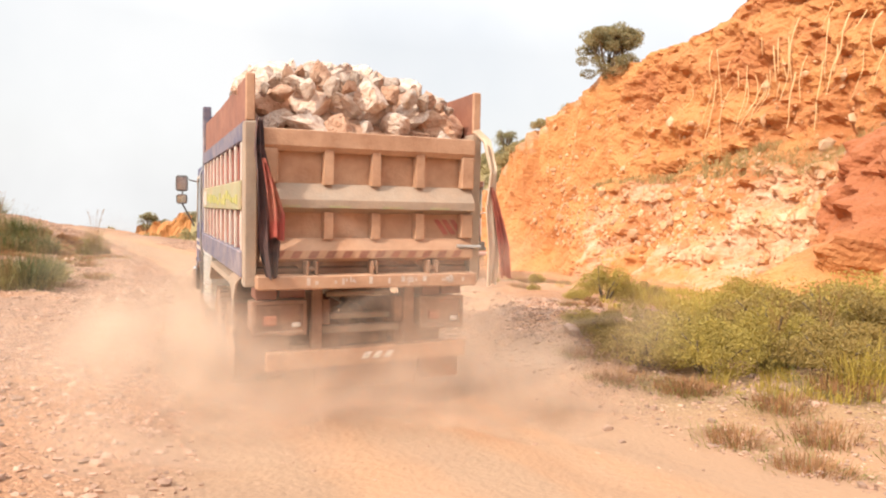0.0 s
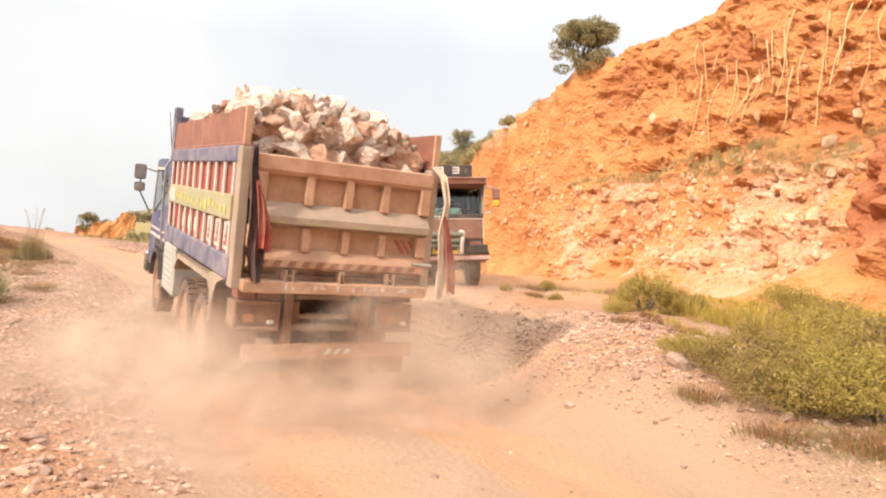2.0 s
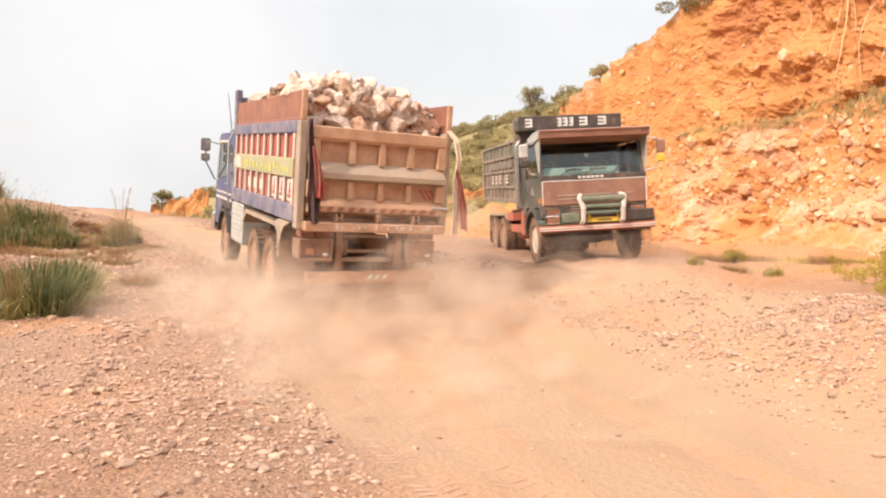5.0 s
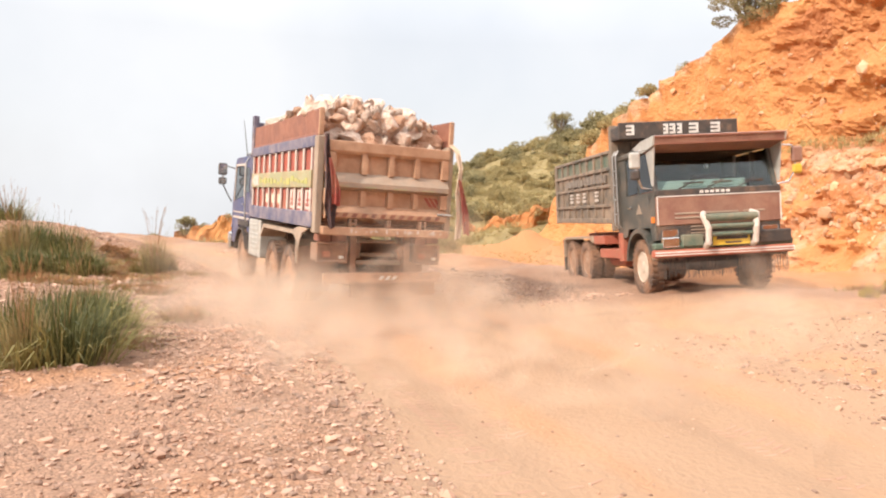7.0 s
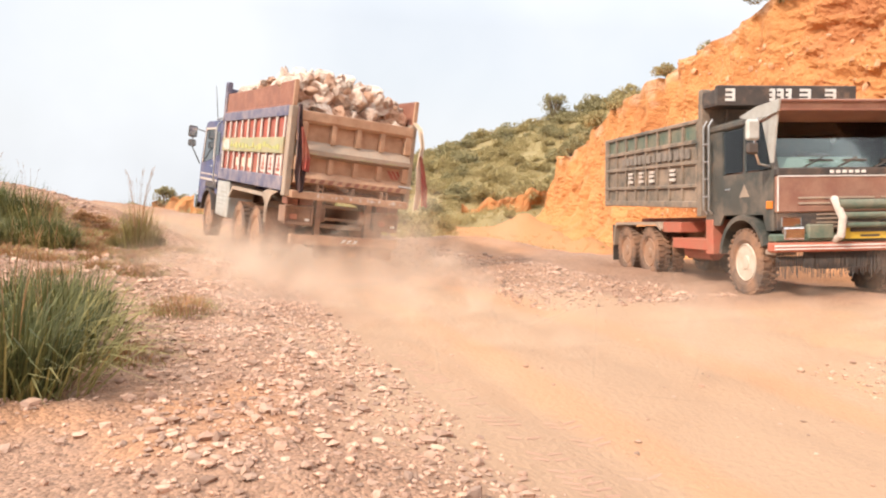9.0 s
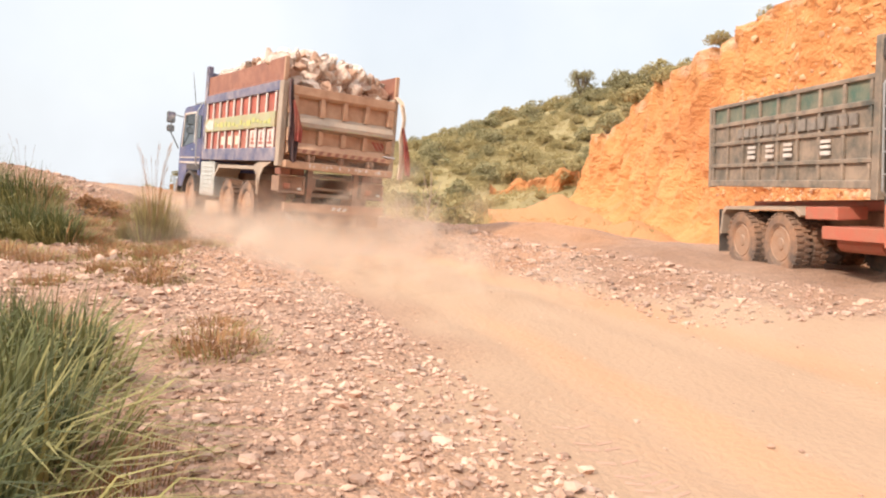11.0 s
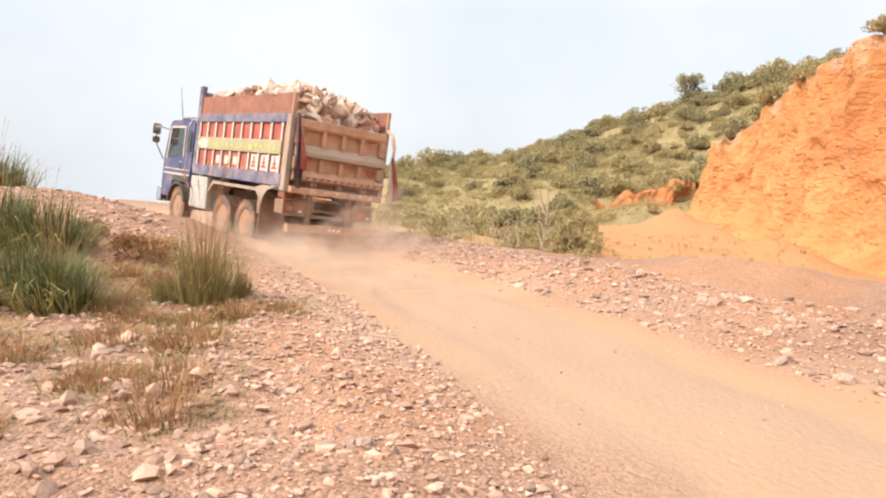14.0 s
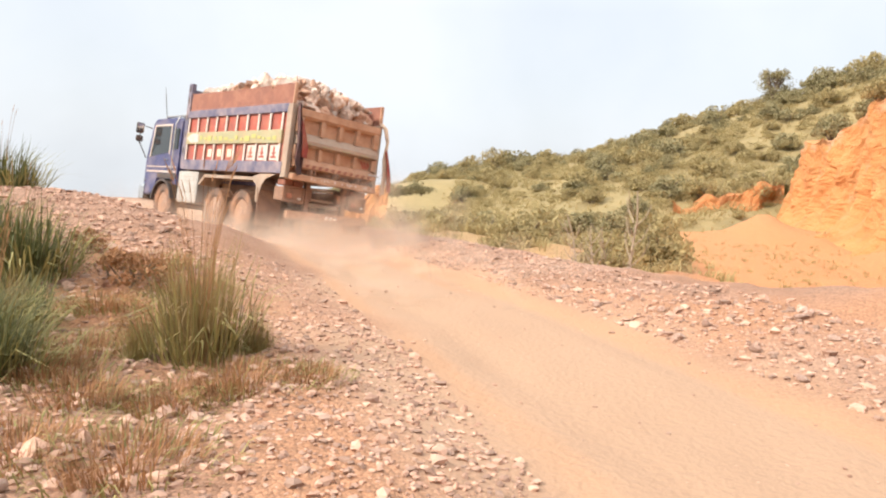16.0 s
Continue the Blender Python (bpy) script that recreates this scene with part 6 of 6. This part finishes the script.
def hill_tufts():
    rg = np.random.default_rng(40)
    V, F = [], []
    k = 0
    spots = []
    for _ in range(5200):
        x, y = rg.uniform(-46, 42), rg.uniform(78, 125)
        if not (-43 < x < -28 and 92 < y < 109):
            spots.append((x, y, 0.0, rg.uniform(0.35, 0.8)))
    xs, ys = np.array([s[0] for s in spots]), np.array([s[1] for s in spots])
    zs = hill_z(xs, ys)
    X, Y, Z, chalk = CLIFF_FACE
    more = []
    for _ in range(4200):
        i = rg.integers(0, X.shape[0])
        j = rg.integers(40, 64)
        if 24 < Y[i, j] < 46 and abs(Z[i, j] - 4.7) < 0.8:
            more.append((X[i, j], Y[i, j], Z[i, j], rg.uniform(0.2, 0.6)))
    for _ in range(1500):
        x, y = rg.uniform(-18, 5), rg.uniform(36, 76)
        if x - float(road_x(y)) > 5:
            more.append((x, y, float(land(x, y)), rg.uniform(0.25, 0.85) if x < -5 else rg.uniform(0.12, 0.35)))
    for x, y, z, h in [(a, b, c, s[3]) for a, b, c, s in zip(xs, ys, zs, spots)] + more:
        near = y < 30
        v, f = blades(34 if near else 16, 0.9 * h + 0.15, h, rg, 1.1 if near else 0.8, 0.004 if near else 0.02 * h + 0.004)
        V.append(v + [x, y, z])
        F += [[q + k for q in g] for g in f]
        k += len(v)
    ob = new("wild_grass", mesh_from("wild_grass", np.concatenate(V), F, hill_grass))
    return tagged(ob, "patches of dry yellow-green wild grass", "grass", kind="stuff")


hill_tufts()


def bank_grass():
    """Tall yellowing grass among the bushes of the bank."""
    rg = np.random.default_rng(41)
    V, F, k = [], [], 0
    for _ in range(1500):
        x, y = rg.uniform(3.2, 12), rg.uniform(7.0, 22)
        if x < 4.4 and y > 10.6 and rg.random() < 0.7:
            continue
        thick = step(float(fbm(x * 0.5, y * 0.5, 2.0, 2)), -0.4, 0.3)
        h = rg.uniform(0.12, 0.35) + (thick * rg.uniform(0.2, 0.7) if x > 4.2 and y < 17 else 0)
        v, f = blades(32, 0.55 * h + 0.15, h, rg, 0.8, 0.006)
        V.append(v + [x, y, land_z(x, y)])
        F += [[q + k for q in g] for g in f]
        k += len(v)
    ob = new("bank_grass", mesh_from("bank_grass", np.concatenate(V), F, bank_grass_mat))
    return tagged(ob, "tall yellowing grass among bushes on the bank", "grass", kind="stuff")


bank_grass_mat = island_shades(material("bank_grass", (0.50, 0.38, 0.075), (0.40, 0.29, 0.07), 0.5, 0.85, bump=0, translucent=0.35), 0.3)
bank_grass()


def hill_thicket():
    """Low thorn scrub too dense to tell apart, over the far slope and its foot."""
    rg = np.random.default_rng(44)
    cs, rs_ = [], []
    while len(cs) < 4200:
        x, y = rg.uniform(-40, 42), rg.uniform(52, 125)
        if y < 76 and not (-26 < x < -6.5):
            continue
        if float(fbm(x * 0.07, y * 0.07, 3.0, 3)) < -0.75:
            continue
        if -43 < x < -28 and 92 < y < 109:
            continue
        z = float(hill_z(x, y)) if y > 76 else land_z(x, y)
        w = rg.uniform(0.35, 1.3)
        for _ in range(3):
            cs.append((x + rg.normal(0, 0.6 * w), y + rg.normal(0, 0.6 * w), z + 0.3 * w))
            rs_.append((0.7 * w, 0.7 * w, 0.4 * w))
    V, F = leaf_cloud(cs, rs_, 330000, 0.09, rg)
    ob = new("thicket", mesh_from("thicket", V, F, leaf_olive))
    return tagged(ob, "low olive thorn scrub covering the slope", "scrub", kind="stuff")


hill_thicket()


def roots():
    """Pale dried roots and mud streaks that run down the upper face."""
    X, Y, Z, chalk = CLIFF_FACE
    rnd = random.Random(13)
    for k in range(34):
        y, z = rnd.uniform(25.0, 39.0), rnd.uniform(8.2, 11.2)
        z_end, pts = max(5.3, z - rnd.uniform(0.8, 3.6)), []
        while z > z_end:
            near = np.abs(Y - y) + np.abs(Z - z)
            i, j = np.unravel_index(int(np.argmin(near)), near.shape)
            pts.append((float(X[i - 2:i + 3, j - 3:j + 4].min()) - 0.01, y, z))
            z -= 0.4
            y -= 0.05 + rnd.uniform(-0.04, 0.04)
        if len(pts) < 3:
            continue
        lie = np.polyfit([p[2] for p in pts], [p[0] for p in pts], 2 if len(pts) > 4 else 1)
        pts = [(0.75 * float(np.polyval(lie, p[2])) + 0.25 * p[0] - 0.03, p[1], p[2]) for p in pts]
        ob = part("root", tube(bmesh.new(), pts, rnd.uniform(0.018, 0.038), 5, 0.5), root_mat)
        tagged(ob, "pale dried root hanging down the cliff face", "root", "roots on the cliff")


roots()


# ---- stones on the ground ----
def gravel():
    rg = np.random.default_rng(50)
    bm = bmesh.new()
    bmesh.ops.create_icosphere(bm, subdivisions=1, radius=1.0)
    bv = np.array([v.co[:] for v in bm.verts])
    bf = np.array([[v.index for v in f.verts] for f in bm.faces])
    bm.free()
    xs, ys, ss = [], [], []

    def scatter(n, lo, hi, y0, y1, small, big):
        y = rg.uniform(y0, y1, n)
        x = road_x(y) + rg.uniform(lo, hi, n)
        xs.append(x)
        ys.append(y)
        ss.append(np.clip(small * np.exp(rg.normal(0, 0.5, n)), 0.006, big))
    scatter(17000, -7.0, -2.0, 5, 30, 0.013, 0.055)
    scatter(9500, -4.2, -1.9, 10, 27, 0.014, 0.05)
    scatter(6500, -9.0, -4.0, 16, 33, 0.022, 0.08)
    scatter(6000, 1.7, 4.8, 21.5, 36, 0.019, 0.09)
    scatter(11000, 2.5, 6.0, 3, 18, 0.011, 0.05)
    scatter(4500, -6.0, -1.9, 1.0, 9, 0.013, 0.045)
    scatter(7000, 3.2, 6.2, 9.5, 15.5, 0.014, 0.06)
    scatter(900, -2.2, 2.8, 4, 34, 0.010, 0.03)
    x, y, s = np.concatenate(xs), np.concatenate(ys), np.concatenate(ss)
    z = land(x, y)
    n = len(x)
    shape = 1 + 0.35 * rg.normal(size=(n, len(bv), 1)).clip(-1, 1)
    sc = rg.uniform(0.6, 1.25, (n, 1, 3)) * [1.1, 1.1, 0.7]
    P = bv[None] * shape * sc * s[:, None, None]
    a = rg.uniform(0, 6.28, n)
    ca, sa = np.cos(a)[:, None], np.sin(a)[:, None]
    px, py = P[:, :, 0] * ca - P[:, :, 1] * sa, P[:, :, 0] * sa + P[:, :, 1] * ca
    V = np.stack([px + x[:, None], py + y[:, None], P[:, :, 2] + (z + s * 0.2)[:, None]], -1).reshape(-1, 3)
    F = (bf[None] + (np.arange(n) * len(bv))[:, None, None]).reshape(-1, 3).tolist()
    ob = new("gravel", mesh_from("gravel", V, F, stone_mat))
    return tagged(ob, "loose pinkish broken gravel on the verges", "gravel", kind="stuff")


gravel()


def loose_stones():
    rnd = random.Random(61)
    meshes = [boulder_mesh("stone", 70 + i, loose_mat, 2, 0.3) for i in range(6)]
    spots = []
    for _ in range(70):
        y = rnd.uniform(6, 31)
        spots.append((float(road_x(y)) + rnd.uniform(-6.5, -2.2), y, rnd.uniform(0.05, 0.14)))
    for _ in range(60):
        y = rnd.uniform(22, 34)
        spots.append((float(road_x(y)) + rnd.uniform(1.9, 4.6), y, rnd.uniform(0.05, 0.18)))
    for _ in range(34):
        y = rnd.uniform(5, 16)
        spots.append((float(road_x(y)) + rnd.uniform(3.2, 6.0), y, rnd.uniform(0.05, 0.14)))
    for x, y, s in ((1.67, 6.68, 0.13), (2.4, 8.6, 0.2), (-3.86, 7.71, 0.2), (1.9, 9.9, 0.3), (0.7, 9.9, 0.14), (0.2, 11.0, 0.10)):
        spots.append((x, y, s))
    for i, (x, y, s) in enumerate(spots):
        ob = share("stone", meshes[i % 6], None, Matrix.LocRotScale((x, y, land_z(x, y) + 0.12 * s), Euler((rnd.uniform(-0.4, 0.4), rnd.uniform(-0.4, 0.4), rnd.uniform(0, 6))), (s * 1.2, s, s * 0.75)))
        tagged(ob, "loose angular pinkish stone on the ground", "stone", "stones beside the road")


loose_mat = material("loose_stone", (0.46, 0.325, 0.25), (0.35, 0.20, 0.135), 5, 0.9, bump=0.6, bump_scale=30, per_object=0.25)
loose_stones()


def fallen_blocks():
    """Pale broken rock in the cliff's lower slope."""
    X, Y, Z, chalk = CLIFF_FACE
    rnd = random.Random(71)
    meshes = [boulder_mesh("block", 90 + i, block_mat, 2, 0.3) for i in range(5)]
    n = 0
    while n < 150:
        i, j = rnd.randrange(0, X.shape[0]), rnd.randrange(4, 60)
        if not (24 < Y[i, j] < 50 and Z[i, j] < 5.0 and Z[i, j] > 0.2):
            continue
        s = rnd.uniform(0.15, 0.55)
        share("block", meshes[n % 5], cliff, Matrix.LocRotScale((X[i, j], Y[i, j], Z[i, j]), Euler((rnd.uniform(0, 6), rnd.uniform(0, 6), rnd.uniform(0, 6))), (s, s * 0.9, s * 0.7)))
        n += 1


fallen_blocks()


def cliff_rubble():
    """Small broken rock bedded in the pale bands, too much to count."""
    X, Y, Z, chalk = CLIFF_FACE
    rg = np.random.default_rng(77)
    bm = bmesh.new()
    bmesh.ops.create_icosphere(bm, subdivisions=1, radius=1.0)
    bv = np.array([v.co[:] for v in bm.verts])
    bf = np.array([[v.index for v in f.verts] for f in bm.faces])
    bm.free()
    good = np.argwhere((Y > 23) & (Y < 52) & (Z > 0) & (Z < 5.6) & (chalk > 0.02))
    at = good[rg.integers(0, len(good), 1700)]
    any_place = np.argwhere((Y > 23) & (Y < 52) & (Z > -0.3) & (Z < 9))
    at = np.concatenate([at, any_place[rg.integers(0, len(any_place), 900)]])
    i, j = at[:, 0], at[:, 1]
    n = len(at)
    s = np.clip(0.05 * np.exp(rg.normal(0, 0.65, n)), 0.025, 0.3)
    shape = 1 + 0.3 * rg.normal(size=(n, len(bv), 1)).clip(-1, 1)
    P = bv[None] * shape * rg.uniform(0.6, 1.3, (n, 1, 3)) * s[:, None, None]
    V = (P + np.stack([X[i, j], Y[i, j], Z[i, j]], -1)[:, None, :]).reshape(-1, 3)
    F = (bf[None] + (np.arange(n) * len(bv))[:, None, None]).reshape(-1, 3).tolist()
    ob = new("rubble", mesh_from("rubble", V, F, bedded_mat))
    return tagged(ob, "pale broken rubble bedded in the cliff's lower band", "rubble", kind="stuff")


bedded_mat = island_shades(material("bedded_rock", (0.58, 0.39, 0.25), (0.50, 0.24, 0.10), 1.5, 0.95, bump=0.4, bump_scale=20), 0.25)
cliff_rubble()


def tyre_tracks():
    """Tread bars pressed up out of the road dust."""
    rnd = random.Random(81)
    V, F = [], []
    for lane, a, b in ((-1.55, 8.0, 18.0), (-0.95, 9.0, 16.0), (1.1, 10.0, 14.5)):
        y = a
        while y < b:
            y += 0.085
            if rnd.random() < 0.3 + 0.4 * math.sin(y * 1.3) ** 2:
                continue
            cx = float(road_x(y)) + lane + 0.05 * math.sin(y)
            slope = float(road_x(y + 0.1) - road_x(y - 0.1)) / 0.2
            for sx in (-1, 1):
                x0, x1 = cx + sx * 0.02, cx + sx * 0.13
                k = len(V)
                for px, py, up in ((x0, y - 0.02, 0), (x1, y + 0.015, 0), (x1, y + 0.05, 0), (x0, y + 0.02, 0), (x0, y, 1), (x1, y + 0.03, 1)):
                    qx, qy = px, py + (px - cx) * -slope
                    V.append((qx, qy, land_z(qx, qy) + 0.002 + 0.006 * up))
                F += [[k, k + 1, k + 5, k + 4], [k + 3, k + 4, k + 5, k + 2], [k, k + 4, k + 3], [k + 1, k + 2, k + 5]]
    ob = new("tyre_track", mesh_from("tyre_track", V, F, track_mat))
    return tagged(ob, "tyre tread marks pressed into the road dust", "tyre track", kind="stuff")


track_mat = material("track_dust", (0.42, 0.25, 0.17), (0.37, 0.21, 0.14), 2, 0.95)
tyre_tracks()


# ---- dust thrown up by the loaded truck ----
def dust_cloud(seed, lumps, flake):
    """Soft round flakes of dust, thick in the middle and thin at the rim; each lump is (centre, spread, flakes)."""
    rg = np.random.default_rng(seed)
    P, size = [], []
    for c, sp, n in lumps:
        q = rg.normal(size=(n, 3)).clip(-2.0, 2.0) * sp + c
        q[:, 2] = np.abs(q[:, 2])
        P.append(q)
        size.append(flake * min(1.0, 2.2 * max(sp)) * rg.uniform(0.6, 1.4, n))
    P, size = np.concatenate(P), np.concatenate(size)
    n, rim = len(P), 9
    u = rg.normal(size=(n, 3))
    u /= np.linalg.norm(u, axis=1)[:, None]
    w = np.cross(u, rg.normal(size=(n, 3)))
    w /= np.linalg.norm(w, axis=1)[:, None]
    ang = 2 * np.pi * np.arange(rim) / rim
    edge = P[:, None, :] + size[:, None, None] * (np.cos(ang)[None, :, None] * u[:, None, :] + np.sin(ang)[None, :, None] * w[:, None, :])
    V = np.concatenate([P[:, None, :], edge], 1).reshape(-1, 3)
    k = np.arange(n)[:, None] * (rim + 1)
    F = np.stack([k + 0 * ang.astype(int)[None], k + 1 + np.arange(rim)[None], k + 1 + (np.arange(rim)[None] + 1) % rim], -1).reshape(-1, 3)
    ob = new("dust_cloud", mesh_from("dust_cloud", V, F.tolist(), dust_mat))
    thick = np.zeros((n, rim + 1), np.float32)
    thick[:, 0] = 1
    a = ob.data.attributes.new("thick", "FLOAT", "POINT")
    a.data.foreach_set("value", thick.ravel())
    return tagged(ob, "pale orange dust cloud trailing the lorry's wheels", "dust", kind="stuff")


def thin_dust(m, alpha):
    """See-through dust: each flake fades to its rim and is broken up by drifts."""
    n, l = m.node_tree.nodes, m.node_tree.links
    out = n["Material Output"]
    surface = out.inputs["Surface"].links[0].from_socket
    tr, mx = n.new("ShaderNodeBsdfTransparent"), n.new("ShaderNodeMixShader")
    attr, soft = n.new("ShaderNodeAttribute"), n.new("ShaderNodeMapRange")
    attr.attribute_name = "thick"
    soft.interpolation_type = "SMOOTHSTEP"
    tc, wisps, wr, mul = n.new("ShaderNodeTexCoord"), n.new("ShaderNodeTexNoise"), n.new("ShaderNodeMapRange"), n.new("ShaderNodeMath")
    wisps.inputs["Scale"].default_value = 1.1
    wisps.inputs["Detail"].default_value = 4
    wr.inputs["From Min"].default_value = 0.33
    wr.inputs["From Max"].default_value = 0.66
    wr.inputs["To Min"].default_value = 0.6 * alpha
    wr.inputs["To Max"].default_value = 1.35 * alpha
    mul.operation = "MULTIPLY"
    l.new(attr.outputs["Fac"], soft.inputs["Value"])
    l.new(tc.outputs["Object"], wisps.inputs["Vector"])
    l.new(wisps.outputs["Fac"], wr.inputs["Value"])
    l.new(wr.outputs["Result"], mul.inputs[0])
    l.new(soft.outputs["Result"], mul.inputs[1])
    l.new(mul.outputs["Value"], mx.inputs["Fac"])
    l.new(tr.outputs["BSDF"], mx.inputs[1])
    l.new(surface, mx.inputs[2])
    l.new(mx.outputs["Shader"], out.inputs["Surface"])


thin_dust(dust_mat, 0.125)
dust_wheels = dust_cloud(1, [((-1.5, 1.4, 0.15), (0.35, 1.4, 0.38), 60), ((1.7, 2.0, 0.1), (0.6, 1.6, 0.28), 46), ((0.0, 0.3, 0.0), (0.95, 0.6, 0.18), 34)], 0.58)
dust_trail = dust_cloud(2, [((-0.7, -1.6, 0.05), (1.3, 1.1, 0.20), 52), ((-0.2, -4.0, 0.0), (1.6, 1.6, 0.10), 44)], 0.62)
dust_plume = dust_cloud(3, [((-2.2, -0.8, 0.25), (0.75, 1.5, 0.5), 120), ((-2.4, 2.2, 0.3), (0.65, 2.0, 0.5), 80)], 0.65)
dust_veil = dust_cloud(4, [((-0.2, -0.9, 0.45), (1.2, 0.4, 0.7), 56), ((0.5, -0.7, 0.5), (0.9, 0.4, 0.6), 50)], 0.65)
dust_drift = dust_cloud(5, [((0.0, 0.0, 0.15), (2.0, 1.3, 0.4), 60), ((3.0, 1.5, 0.15), (1.6, 1.6, 0.4), 34)], 0.75)


# ---- what moves ----
def truck_at(t):
    """The truck's pose between its rows, evenly blended."""
    ts = [r[0] for r in TRUCK_ROWS]
    return [float(np.interp(t, ts, [r[k] for r in TRUCK_ROWS])) for k in range(1, 7)]


def motions():
    rows = [(r[0], pose(r[1], r[2], r[3], r[5], r[6], r[4])) for r in TRUCK_ROWS]
    walk(truck, rows)
    walk(load, rows)
    # wheels turn with the way driven
    times = [i * 0.25 for i in range(65)]
    gone, last, turns = 0.0, None, []
    for t in times:
        x, y = truck_at(t)[:2]
        if last:
            gone += math.hypot(x - last[0], y - last[1])
        last = (x, y)
        turns.append(gone / 0.52)
    for w in truck_wheels:
        place = w.matrix_basis.translation.copy()
        walk(w, [(t, Matrix.Translation(place) @ Matrix.Rotation(-a, 4, "X")) for t, a in zip(times, turns)])
    # dust follows the wheels, rolling and settling as it goes
    dust_times = [i * 1.0 for i in range(17)]
    for ob, lag, bob, drift in ((dust_wheels, 0.0, 0.04, 0.1), (dust_trail, 0.25, 0.03, 0.2), (dust_plume, 0.3, 0.06, 0.0), (dust_veil, 0.2, 0.05, 0.1)):
        keyed = []
        for t in dust_times:
            x, y, z, yaw, _, _ = truck_at(max(0.0, t - lag))
            sink = 0.55 * float(step(t, 2.5, 9.0)) if ob is dust_plume else 0.3 * float(step(t, 3.0, 8.0)) if ob is dust_veil else 0.0
            keyed.append((t, pose(x + drift * math.sin(1.7 * t), y + drift * math.cos(2.3 * t), z + bob * math.sin(2.1 * t) - sink, 0, 0, yaw + 3 * math.sin(1.3 * t))))
        walk(ob, keyed)
    # thin dust hanging before the parked truck, drifting slowly
    walk(dust_drift, [(t, pose(-0.4 - 0.03 * t, 17.6 + 0.05 * t, -0.75 + 0.03 * math.sin(t), 0, 0, 2 * t)) for t in (0.0, 4.0, 8.0, 12.0, 16.0)])


motions()
